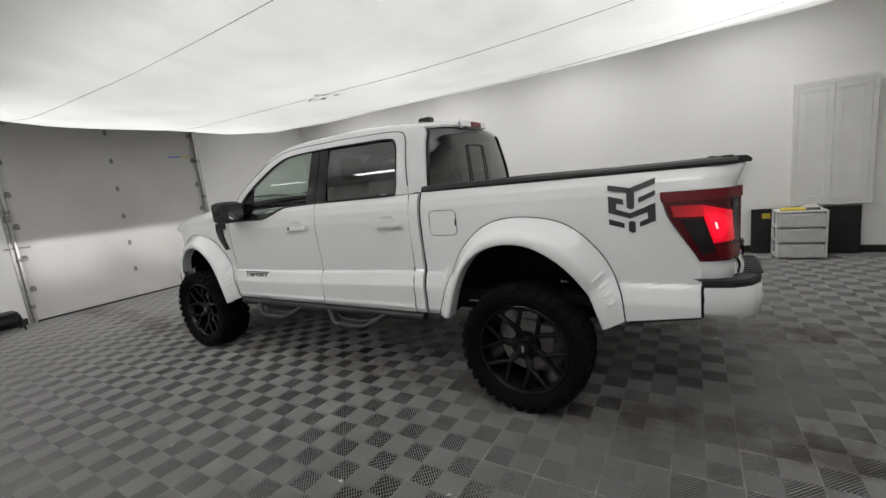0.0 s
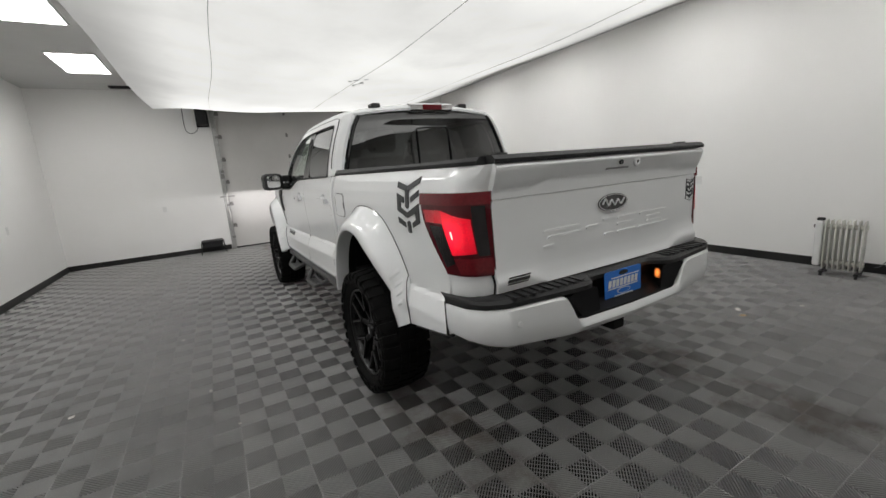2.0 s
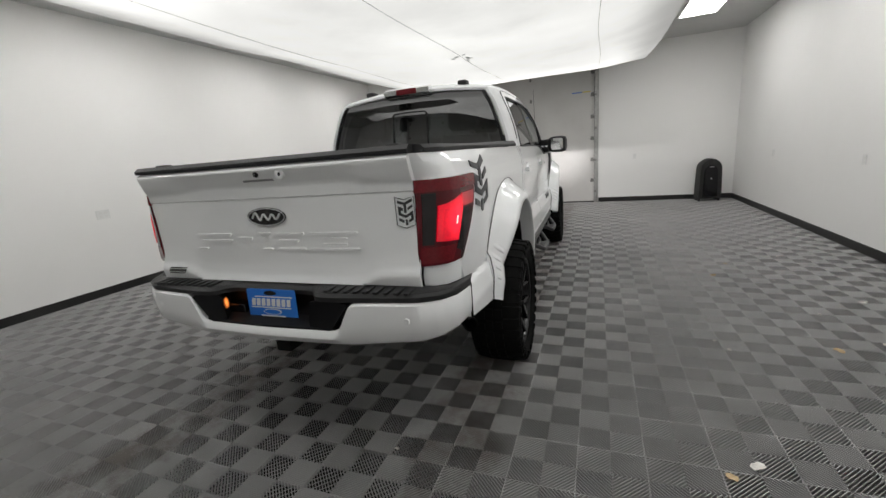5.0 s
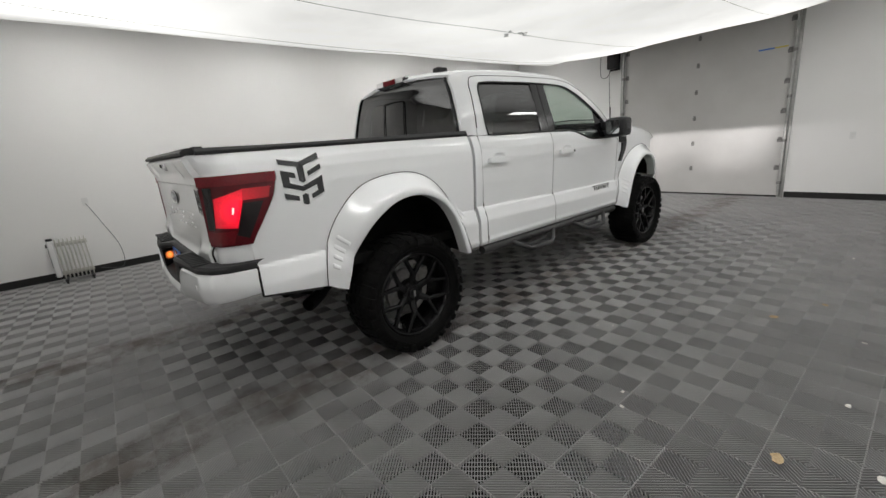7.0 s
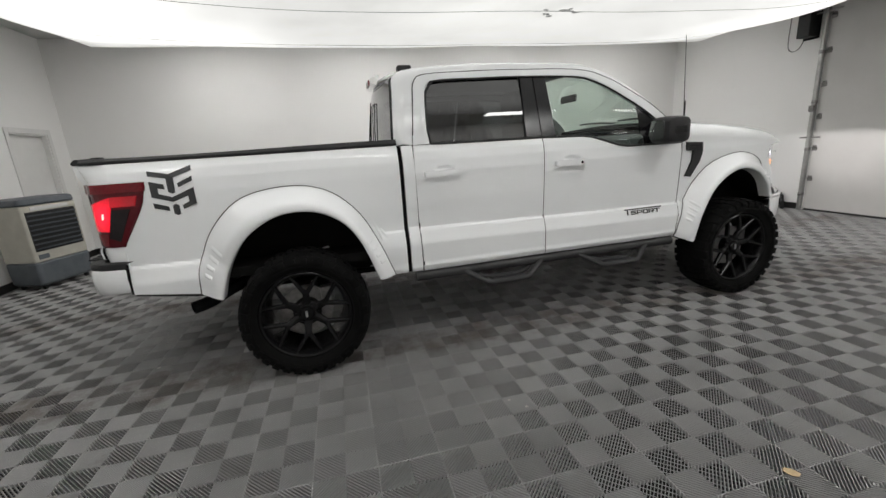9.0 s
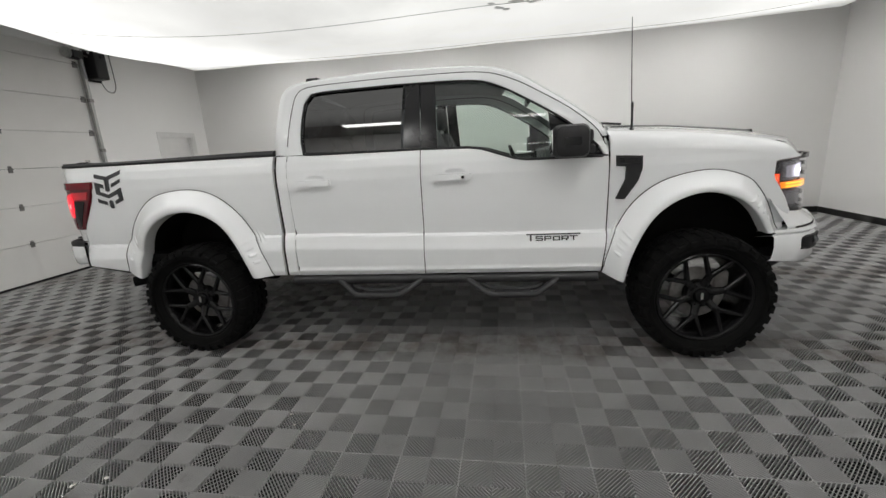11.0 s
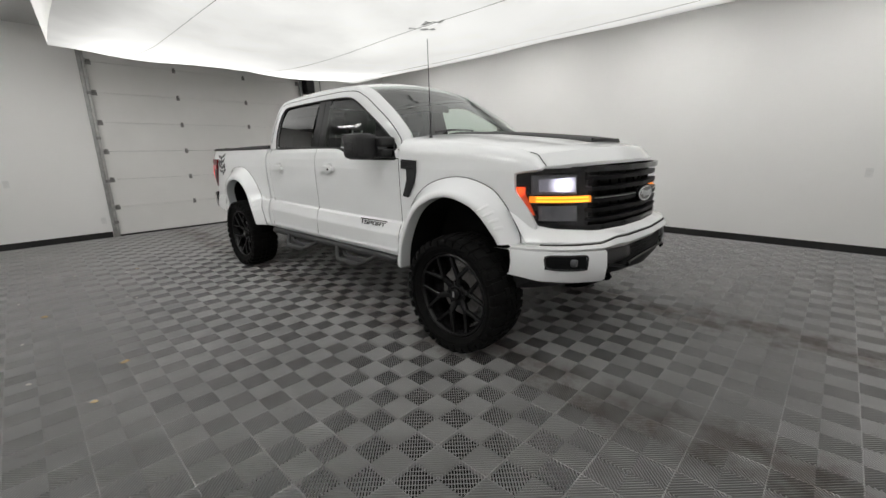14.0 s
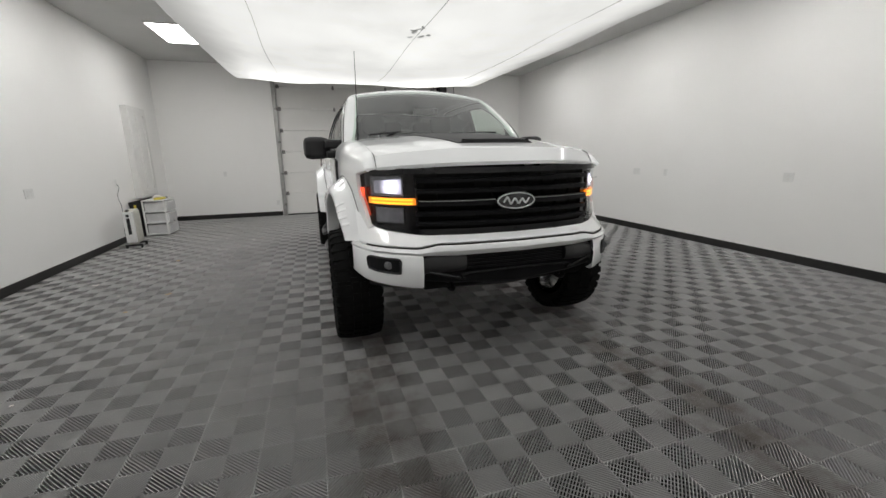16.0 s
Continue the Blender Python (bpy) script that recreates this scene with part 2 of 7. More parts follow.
def tent_cloth():
    """Cloth with its backlight put into emission: soft folds, lamp shadows and falloff drawn in."""
    m, nt, b = material("backlit_tent_cloth")
    b.inputs["Base Color"].default_value = (0.36, 0.36, 0.35, 1)
    b.inputs["Roughness"].default_value = 0.9
    broad = noise_tex(nt, 0.55, 2.0, 0.5, "World")
    folds = noise_tex(nt, 2.2, 3.0, 0.6, "World")
    mixn = node(nt, "ShaderNodeMath")
    mixn.operation = "MULTIPLY_ADD"
    nt.links.new(broad.outputs["Fac"], mixn.inputs[0])
    mixn.inputs[1].default_value = 1.6
    nt.links.new(folds.outputs["Fac"], mixn.inputs[2])
    mr = node(nt, "ShaderNodeMapRange")
    mr.inputs["From Min"].default_value, mr.inputs["From Max"].default_value = 0.9, 1.7
    mr.inputs["To Min"].default_value, mr.inputs["To Max"].default_value = 0.88 * GLOW, 1.12 * GLOW
    nt.links.new(mixn.outputs[0], mr.inputs["Value"])
    # rim falloff is drawn into the emission, so the cloth is dimmer there
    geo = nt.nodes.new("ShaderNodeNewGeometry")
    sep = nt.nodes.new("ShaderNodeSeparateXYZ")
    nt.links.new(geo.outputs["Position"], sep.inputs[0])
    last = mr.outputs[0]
    # the painted glow also rises towards both ends
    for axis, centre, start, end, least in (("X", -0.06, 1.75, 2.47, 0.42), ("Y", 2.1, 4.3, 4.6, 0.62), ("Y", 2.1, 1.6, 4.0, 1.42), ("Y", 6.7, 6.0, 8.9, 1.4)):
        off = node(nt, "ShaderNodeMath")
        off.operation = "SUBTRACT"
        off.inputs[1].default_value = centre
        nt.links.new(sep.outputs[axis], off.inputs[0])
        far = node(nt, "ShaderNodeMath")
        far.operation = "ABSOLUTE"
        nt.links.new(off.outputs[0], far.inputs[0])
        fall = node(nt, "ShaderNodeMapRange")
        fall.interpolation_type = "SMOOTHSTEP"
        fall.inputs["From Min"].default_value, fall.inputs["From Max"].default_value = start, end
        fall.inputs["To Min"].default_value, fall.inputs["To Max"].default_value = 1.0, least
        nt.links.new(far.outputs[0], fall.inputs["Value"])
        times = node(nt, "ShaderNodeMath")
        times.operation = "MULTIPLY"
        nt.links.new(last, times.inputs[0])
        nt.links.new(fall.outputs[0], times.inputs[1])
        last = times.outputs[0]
    b.inputs["Emission Color"].default_value = (1.0, 0.995, 0.965, 1)
    nt.links.new(last, b.inputs["Emission Strength"])
    bump(nt, folds.outputs["Fac"], 0.12, 0.05, b.inputs["Normal"])
    return m


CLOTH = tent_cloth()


def floor_tile():
    """Dark grey ribbed polypropylene, scuffed, with brown dirt where wheels have rolled."""
    m, nt, b = material("ribbed_floor_tile")
    info = nt.nodes.new("ShaderNodeObjectInfo")
    grey = noise_tex(nt, 1.3, 5.0, 0.6, "World")
    fine = noise_tex(nt, 45.0, 3.0, 0.6, "World")
    base = ramp(nt, grey.outputs["Fac"], [(0.3, (0.315, 0.315, 0.311)), (0.7, (0.375, 0.374, 0.369))])
    tone = node(nt, "ShaderNodeHueSaturation")
    vary = node(nt, "ShaderNodeMapRange")
    vary.inputs["To Min"].default_value, vary.inputs["To Max"].default_value = 0.93, 1.07
    nt.links.new(info.outputs["Random"], vary.inputs["Value"])
    nt.links.new(vary.outputs[0], tone.inputs["Value"])
    nt.links.new(base.outputs[0], tone.inputs["Color"])
    # dirt: blotches, densest along the two wheel lines behind the rear axle
    geo = nt.nodes.new("ShaderNodeNewGeometry")
    sep = nt.nodes.new("ShaderNodeSeparateXYZ")
    nt.links.new(geo.outputs["Position"], sep.inputs[0])
    ax = node(nt, "ShaderNodeMath")
    ax.operation = "ABSOLUTE"
    nt.links.new(sep.outputs["X"], ax.inputs[0])
    lane = node(nt, "ShaderNodeMapRange")
    lane.interpolation_type = "SMOOTHSTEP"
    off = node(nt, "ShaderNodeMath")
    off.operation = "SUBTRACT"
    off.inputs[1].default_value = 0.85
    nt.links.new(ax.outputs[0], off.inputs[0])
    off2 = node(nt, "ShaderNodeMath")
    off2.operation = "ABSOLUTE"
    nt.links.new(off.outputs[0], off2.inputs[0])
    lane.inputs["From Min"].default_value, lane.inputs["From Max"].default_value = 0.08, 0.42
    lane.inputs["To Min"].default_value, lane.inputs["To Max"].default_value = 0.21, 0.0
    nt.links.new(off2.outputs[0], lane.inputs["Value"])
    blot = noise_tex(nt, 3.6, 9.0, 0.74, "World")
    add = node(nt, "ShaderNodeMath")
    nt.links.new(blot.outputs["Fac"], add.inputs[0])
    nt.links.new(lane.outputs[0], add.inputs[1])
    dirt = ramp(nt, add.outputs[0], [(0.62, (0, 0, 0)), (0.80, (0.7, 0.7, 0.7))])
    mix = nt.nodes.new("ShaderNodeMixRGB")
    mix.inputs["Color2"].default_value = (0.115, 0.088, 0.070, 1)
    nt.links.new(dirt.outputs[0], mix.inputs["Fac"])
    nt.links.new(tone.outputs[0], mix.inputs["Color1"])
    nt.links.new(mix.outputs[0], b.inputs["Base Color"])
    mr = node(nt, "ShaderNodeMapRange")
    mr.inputs["To Min"].default_value, mr.inputs["To Max"].default_value = 0.26, 0.40
    nt.links.new(fine.outputs["Fac"], mr.inputs["Value"])
    nt.links.new(mr.outputs[0], b.inputs["Roughness"])
    b.inputs["Specular IOR Level"].default_value = 1.0
    return m


TILE = floor_tile()
# near-black colour puts the shade of the rib gaps into the slab
SLAB = surface("gap_shade_subfloor", (0.003, 0.003, 0.003), (0.006, 0.006, 0.0055), 0.9, 2.0, 0.3, 80.0, coords="World")

# ---------------------------------------------------------------- mesh helpers
def finish(bm, sharp=0.55):
    bmesh.ops.recalc_face_normals(bm, faces=bm.faces)
    plain = not any(len(e.link_faces) == 2 and 0.1 < e.calc_face_angle(0.0) < 1.2 for e in bm.edges)
    areas = sorted(f.calc_area() for f in bm.faces)
    broad = 12 * areas[len(areas) // 2]
    for f in bm.faces:
        # broad flats between small rounded edges keep their own normal
        f.smooth = plain or len(f.verts) > 4 or f.calc_area() < broad
    for e in bm.edges:
        if len(e.link_faces) == 2 and e.calc_face_angle(0.0) > sharp:
            e.smooth = False


def mesh_of(name, bm, mat, sharp=0.55):
    finish(bm, sharp)
    me = bpy.data.meshes.new(name)
    bm.to_mesh(me)
    bm.free()
    for one in mat if isinstance(mat, (list, tuple)) else [mat]:
        me.materials.append(one)
    return me


def part(name, bm, mat, parent, label="", sharp=0.55):
    ob = new(name, mesh_of(name, bm, mat, sharp))
    ob.parent = parent
    if label:
        tagged(ob, label)
    return ob


def thing(name, bm, mat, label, category, group="", kind="", m=None, sharp=0.55):
    ob = new(name, mesh_of(name, bm, mat, sharp))
    if m is not None:
        ob.matrix_world = m
    return tagged(ob, label, category, group, kind)


def holder(name, m, label, category, group="", kind=""):
    ob = new(name)
    ob.empty_display_size = 0.2
    ob.matrix_world = m
    return tagged(ob, label, category, group, kind)


def box(bm, lo, hi, bevel=0.0, seg=2):
    lo, hi = Vector(lo), Vector(hi)
    made = bmesh.ops.create_cube(bm, size=1.0, matrix=Matrix.LocRotScale((lo + hi) / 2, None, hi - lo))
    if bevel:
        edges = list({e for v in made["verts"] for e in v.link_edges})
        bmesh.ops.bevel(bm, geom=edges, offset=bevel, segments=seg, affect="EDGES", profile=0.5)
    return bm


def boxed(lo, hi, bevel=0.0, seg=2):
    return box(bmesh.new(), lo, hi, bevel, seg)


def rings(bm, loops, closed=True, caps=True):
    """Skins loops of points that all have the same count."""
    rows = [[bm.verts.new(p) for p in loop] for loop in loops]
    n = len(rows[0])
    for a, b in zip(rows, rows[1:]):
        for i in range(n if closed else n - 1):
            j = (i + 1) % n
            bm.faces.new((a[i], a[j], b[j], b[i]))
    if closed and caps:
        bm.faces.new(rows[0][::-1])
        bm.faces.new(rows[-1])
    return rows


def sheet(bm, grid, back=None):
    """A grid of points; with back(p), its rim is turned in to that point to show an edge."""
    rows = [[bm.verts.new(p) for p in line] for line in grid]
    for a, b in zip(rows, rows[1:]):
        for i in range(len(a) - 1):
            bm.faces.new((a[i], a[i + 1], b[i + 1], b[i]))
    if back:
        rim = rows[0] + [r[-1] for r in rows[1:]] + rows[-1][-2::-1] + [r[0] for r in rows[-2:0:-1]]
        inner = [bm.verts.new(back(v.co)) for v in rim]
        for i in range(len(rim)):
            j = (i + 1) % len(rim)
            bm.faces.new((rim[i], rim[j], inner[j], inner[i]))
    return rows


def lathe(bm, profile, n=40, axis="x", centre=(0, 0, 0), turn=0.0, closed=False):
    """Turns (radius, height) pairs round an axis."""
    c = Vector(centre)
    loops = []
    for r, h in profile:
        loop = []
        for k in range(n):
            a = turn + 2 * math.pi * k / n
            p = (h, r * math.cos(a), r * math.sin(a)) if axis == "x" else (r * math.cos(a), h, r * math.sin(a)) if axis == "y" else (r * math.cos(a), r * math.sin(a), h)
            loop.append(c + Vector(p))
        loops.append(loop)
    if closed:
        loops.append(loops[0])
    rings(bm, loops, True, False)
    return bm


def tube(bm, path, r, n=10, caps=True):
    path = [Vector(p) for p in path]
    loops, up = [], None
    for i, p in enumerate(path):
        d = (path[min(i + 1, len(path) - 1)] - path[max(i - 1, 0)]).normalized()
        if up is None:
            up = d.orthogonal().normalized()
        up = (up - d * up.dot(d)).normalized()
        side = d.cross(up)
        rr = r[i] if isinstance(r, (list, tuple)) else r
        loops.append([p + rr * (math.cos(2 * math.pi * k / n) * up + math.sin(2 * math.pi * k / n) * side) for k in range(n)])
    rings(bm, loops, True, caps)
    return bm


def slab_of(bm, outline, to3, depth):
    """A flat outline (any order of 2D points), set into space by to3(a, b, d), with a thickness."""
    front = [bm.verts.new(to3(a, b, 0.0)) for a, b in outline]
    rear = [bm.verts.new(to3(a, b, depth)) for a, b in outline]
    bm.faces.new(front)
    bm.faces.new(rear[::-1])
    for i in range(len(front)):
        j = (i + 1) % len(front)
        bm.faces.new((front[i], rear[i], rear[j], front[j]))
    return bm


def lerp(a, b, t):
    return a + (b - a) * t


def curve(points, n):
    """n points evenly spaced on a smooth line through the given ones."""
    p = [np.array(q, float) for q in points]
    p = [2 * p[0] - p[1]] + p + [2 * p[-1] - p[-2]]
    out = []
    for i in range(1, len(p) - 2):
        for k in range(12):
            t = k / 12
            a, b, c, d = p[i - 1], p[i], p[i + 1], p[i + 2]
            out.append(0.5 * (2 * b + (c - a) * t + (2 * a - 5 * b + 4 * c - d) * t * t + (3 * b - a - 3 * c + d) * t ** 3))
    out.append(p[-2])
    out = np.array(out)
    s = np.r_[0, np.cumsum(np.linalg.norm(np.diff(out, axis=0), axis=1))]
    want = np.linspace(0, s[-1], n)
    return np.stack([np.interp(want, s, out[:, k]) for k in range(out.shape[1])], 1)


def rounded(w, h, r, n=5):
    """A rounded rectangle about the origin."""
    pts = []
    for cx, cy, a0 in ((w / 2 - r, h / 2 - r, 0), (-w / 2 + r, h / 2 - r, 90), (-w / 2 + r, -h / 2 + r, 180), (w / 2 - r, -h / 2 + r, 270)):
        for k in range(n + 1):
            a = radians(a0 + 90 * k / n)
            pts.append((cx + r * math.cos(a), cy + r * math.sin(a)))
    return pts

# ---------------------------------------------------------------- the room
WEST, EAST, NORTH, SOUTH, HIGH = -4.55, 4.35, 8.05, -3.97, 3.5
N_DOOR, S_DOOR, DOOR_HIGH = (-1.50, 1.46), (-2.05, 1.83), 3.25
MAN_DOOR = (-4.12, -3.32, 2.03)
T = 0.2


def wall(name, lo, hi, label):
    return thing(name, boxed(lo, hi), WALL, label, "wall", kind="structure")


def wall_with_openings(name, axis_pos, x0, x1, openings, outward, label):
    """A wall along x, thick T away from the room, with openings from the floor up."""
    bm = bmesh.new()
    ylo, yhi = sorted((axis_pos, axis_pos + outward * T))
    edge = x0
    for a, b, h in sorted(openings):
        box(bm, (edge, ylo, 0), (a, yhi, HIGH))
        box(bm, (a, ylo, h), (b, yhi, HIGH))
        edge = b
    box(bm, (edge, ylo, 0), (x1, yhi, HIGH))
    return thing(name, bm, WALL, label, "wall", kind="structure")


wall("wall_west", (WEST - T, SOUTH - T, 0), (WEST, NORTH + T, HIGH), "long plain white painted wall with outlets and black baseboard")
wall("wall_east", (EAST, SOUTH - T, 0), (EAST + T, NORTH + T, HIGH), "long white painted wall with cabinet, outlets and black baseboard")
wall_with_openings("wall_north", NORTH, WEST, EAST, [(*N_DOOR, DOOR_HIGH)], 1, "white end wall round a closed garage door")
wall_with_openings("wall_south", SOUTH, WEST, EAST, [(*S_DOOR, DOOR_HIGH), (*MAN_DOOR[:2], MAN_DOOR[2])], -1, "white end wall with a garage door and a narrow door")
thing("ceiling", boxed((WEST - T, SOUTH - T, HIGH), (EAST + T, NORTH + T, HIGH + 0.15)), CEIL, "grey-white painted flat ceiling above the cloth tent", "ceiling", kind="structure")
thing("floor", boxed((WEST - T, SOUTH - T, -0.2), (EAST + T, NORTH + T, -0.0245)), SLAB, "slab beneath ribbed grey floor tiles, blackened as shade in the gaps", "floor", kind="structure")


def baseboard(lo, hi):
    thing("baseboard", boxed(lo, hi, 0.004), BASEB, "black vinyl baseboard along the foot of the wall", "baseboard", kind="structure")


BH, BT = 0.105, 0.014
baseboard((WEST, SOUTH + BT, 0), (WEST + BT, NORTH - BT, BH))
baseboard((EAST - BT, SOUTH + BT, 0), (EAST, NORTH - BT, BH))
baseboard((WEST, NORTH - BT, 0), (N_DOOR[0] - 0.10, NORTH, BH))
baseboard((N_DOOR[1] + 0.10, NORTH - BT, 0), (EAST, NORTH, BH))
baseboard((S_DOOR[1] + 0.10, SOUTH, 0), (EAST, SOUTH + BT, BH))
baseboard((MAN_DOOR[1] + 0.09, SOUTH, 0), (S_DOOR[0] - 0.10, SOUTH + BT, BH))
baseboard((WEST, SOUTH, 0), (MAN_DOOR[0] - 0.09, SOUTH + BT, BH))


def hinge_bm(at, face, wide=0.055):
    """A small strap hinge with a roller stub; face is the way the door looks (+1 or -1 in y)."""
    bm = bmesh.new()
    x, y, z = at
    ya, yb = sorted((y, y + face * 0.006))
    box(bm, (x - wide / 2, ya, z - 0.05), (x + wide / 2, yb, z - 0.004), 0.002, 1)
    box(bm, (x - wide / 2 * 0.8, ya, z + 0.004), (x + wide / 2 * 0.8, yb, z + 0.04), 0.002, 1)
    tube(bm, [(x - wide / 2, y + face * 0.012, z), (x + wide / 2, y + face * 0.012, z)], 0.009, 8)
    tube(bm, [(x, y + face * 0.004, z + 0.022), (x, y + face * 0.032, z + 0.022)], 0.007, 6)
    return bm


def garage_door(name, span, y, face, columns, label, skin, groove):
    """A sectional door: stacked steel panels with shallow grooves, hinges, side tracks and a bottom seal."""
    x0, x1 = span
    root = holder(name, Matrix(), label, "garage door", kind="structure")
    joints = [0.03, 0.545, 1.045, 1.545, 2.045, 2.545, 3.045, DOOR_HIGH]
    for a, b in zip(joints, joints[1:]):
        bm = bmesh.new()
        lo, hi = sorted((y - face * 0.045, y))
        if groove < 0.001:
            box(bm, (x0 + 0.005, lo, a + 0.0002), (x1 - 0.005, hi, b - 0.0002))
        else:
            box(bm, (x0 + 0.005, lo, a + groove * 0.4), (x1 - 0.005, hi, b - groove * 0.4), groove, 2)
        part("door_section", bm, skin, root)
    part("bottom_seal", boxed((x0 + 0.01, min(y - face * 0.05, y - face * 0.01), 0.002), (x1 - 0.01, max(y - face * 0.05, y - face * 0.01), 0.03), 0.004), BLACK, root, "thin dark rubber bottom seal")
    for z in joints[1:-1]:
        for x in columns:
            part("hinge", hinge_bm((x, y, z), face), IRON, root, "grey steel door hinge")
        for x in (x0 + 0.05, x1 - 0.05):
            part("hinge", hinge_bm((x, y, z), face, 0.08), IRON, root, "grey steel door hinge")
    for x, s in ((x0, -1), (x1, 1)):
        bm = bmesh.new()
        lo, hi = sorted((y + face * 0.02, y + face * 0.075))
        box(bm, (min(x, x + s * 0.045), lo, 0.02), (max(x, x + s * 0.045), hi, DOOR_HIGH), 0.006, 1)
        lo, hi = sorted((y + face * 0.0, y + face * 0.02))
        box(bm, (min(x + s * 0.01, x + s * 0.09), lo, 0.0), (max(x + s * 0.01, x + s * 0.09), hi, DOOR_HIGH), 0.003, 1)
        part("track", bm, GALV, root, "galvanised upright door track")
        for z in (0.25, 1.0, 1.75, 2.5):
            ya, yb = sorted((y + face * 0.02, y + face * 0.085))
            part("bracket", boxed((x + s * 0.02 - 0.03, ya, z), (x + s * 0.02 + 0.03, yb, z + 0.05), 0.003, 1), IRON, root)
    return root


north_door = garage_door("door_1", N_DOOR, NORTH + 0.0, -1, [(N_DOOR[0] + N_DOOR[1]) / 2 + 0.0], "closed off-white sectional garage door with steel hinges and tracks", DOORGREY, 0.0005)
south_door = garage_door("door_2", S_DOOR, SOUTH - 0.0, 1, [-0.78, 0.51], "closed wide white sectional garage door with steel hinges", DOORSKIN, 0.004)
for at, size, mat in (((0.95, NORTH - 0.012, 2.60), (0.42, 0.006, 0.022), YELLOW),):
    bm = boxed((at[0], at[1], at[2]), (at[0] + size[0] * 0.55, at[1] + size[1], at[2] + size[2]))
    part("warning_strip", bm, BLUE, north_door, "thin printed blue strip")
    part("warning_strip", boxed((at[0] + size[0] * 0.55, at[1], at[2]), (at[0] + size[0], at[1] + size[1], at[2] + size[2])), YELLOW, north_door, "thin printed yellow strip")
part("lock_bar", boxed((-1.66, NORTH - 0.07, 1.20), (-1.36, NORTH - 0.045, 1.225), 0.004), IRON, north_door, "steel slide lock across the track")
part("pull_handle", boxed((-1.57, NORTH - 0.10, 1.62), (-1.50, NORTH - 0.03, 1.72), 0.008), IRON, north_door, "small dark latch box")


def operator(at, face, side, label):
    """A wall-mounted door opener with its conduit loop."""
    x, y, z = at
    root = holder("door_opener", Matrix(), label, "door opener", "garage door openers")
    lo, hi = sorted((y, y + face * 0.20))
    part("housing", boxed((x - 0.10, lo, z - 0.20), (x + 0.10, hi, z + 0.20), 0.02, 3), BLACK, root)
    part("base_plate", boxed((x - 0.12, min(y, y + face * 0.012), z - 0.23), (x + 0.12, max(y, y + face * 0.012), z + 0.23), 0.004), SATIN, root)
    part("shaft", tube(bmesh.new(), [(x, y + face * 0.08, z + 0.12), (x - side * 0.45, y + face * 0.08, z + 0.12)], 0.014, 8), GALV, root, "steel torsion shaft end")
    part("cover_screw", tube(bmesh.new(), [(x, y + face * 0.199, z + 0.12), (x, y + face * 0.21, z + 0.12)], 0.02, 8), SATIN, root)
    loop = curve([(x + side * 0.08, y + face * 0.03, z - 0.2), (x + side * 0.16, y + face * 0.02, z - 0.33), (x + side * 0.28, y + face * 0.015, z - 0.35), (x + side * 0.35, y + face * 0.012, z - 0.22), (x + side * 0.34, y + face * 0.012, z + 0.25)], 26)
    part("cable", tube(bmesh.new(), loop, 0.006, 6), BLACK, root, "dark cable hanging in a loop")
    return root



def spring_hardware(opener, y, face, edge, z):
    """Shaft bracket at the door's top corner and the grey hose that drops from the opener to the track."""
    lo, hi = sorted((y, y + face * 0.14))
    part("shaft_bracket", boxed((min(edge, edge + 0.16), lo, z + 0.06), (max(edge, edge + 0.16), hi, z + 0.17), 0.01, 2), SATIN, opener, "dark shaft bracket")
    part("cable_drum", lathe(bmesh.new(), [(0.02, -0.03), (0.07, -0.03), (0.075, -0.02), (0.05, -0.01), (0.05, 0.03), (0.07, 0.035), (0.02, 0.04)], 20, "x", (edge + 0.22, y + face * 0.09, z + 0.12)), GALV, opener, "steel cable drum")
    hose = curve([(edge - 0.10, y + face * 0.12, z + 0.16), (edge - 0.06, y + face * 0.13, z + 0.22), (edge + 0.02, y + face * 0.12, z + 0.18), (edge + 0.03, y + face * 0.10, z + 0.02), (edge + 0.0, y + face * 0.09, z - 0.22)], 26)
    part("hose", tube(bmesh.new(), hose, 0.017, 8), SLOT, opener, "grey flexible hose")


operator((-1.74, NORTH - 0.013, 2.98), -1, -1, "black door opener on the wall with looped cable")
south_opener = operator((-2.25, SOUTH + 0.013, 3.05), 1, -1, "black door opener beside the wide door, cable looped")
spring_hardware(south_opener, SOUTH + 0.013, 1, -2.05, 3.05)


for x, z, w, h in ((-1.83, 1.60, 0.09, 0.065), (-1.86, 1.44, 0.07, 0.07)):
    label_ob = part("door_label", boxed((x - w / 2, SOUTH + 0.0005, z - h / 2), (x + w / 2, SOUTH + 0.002, z + h / 2)), PAPER, south_door, "small printed paper label")
    for k in range(3):
        part("label_bar", boxed((x - w * 0.4, SOUTH + 0.002, z + h * (0.28 - 0.26 * k) - 0.004), (x + w * (0.4 - 0.1 * k), SOUTH + 0.0026, z + h * (0.28 - 0.26 * k) + 0.004)), TRIM_IN, label_ob, "grey printed bar")

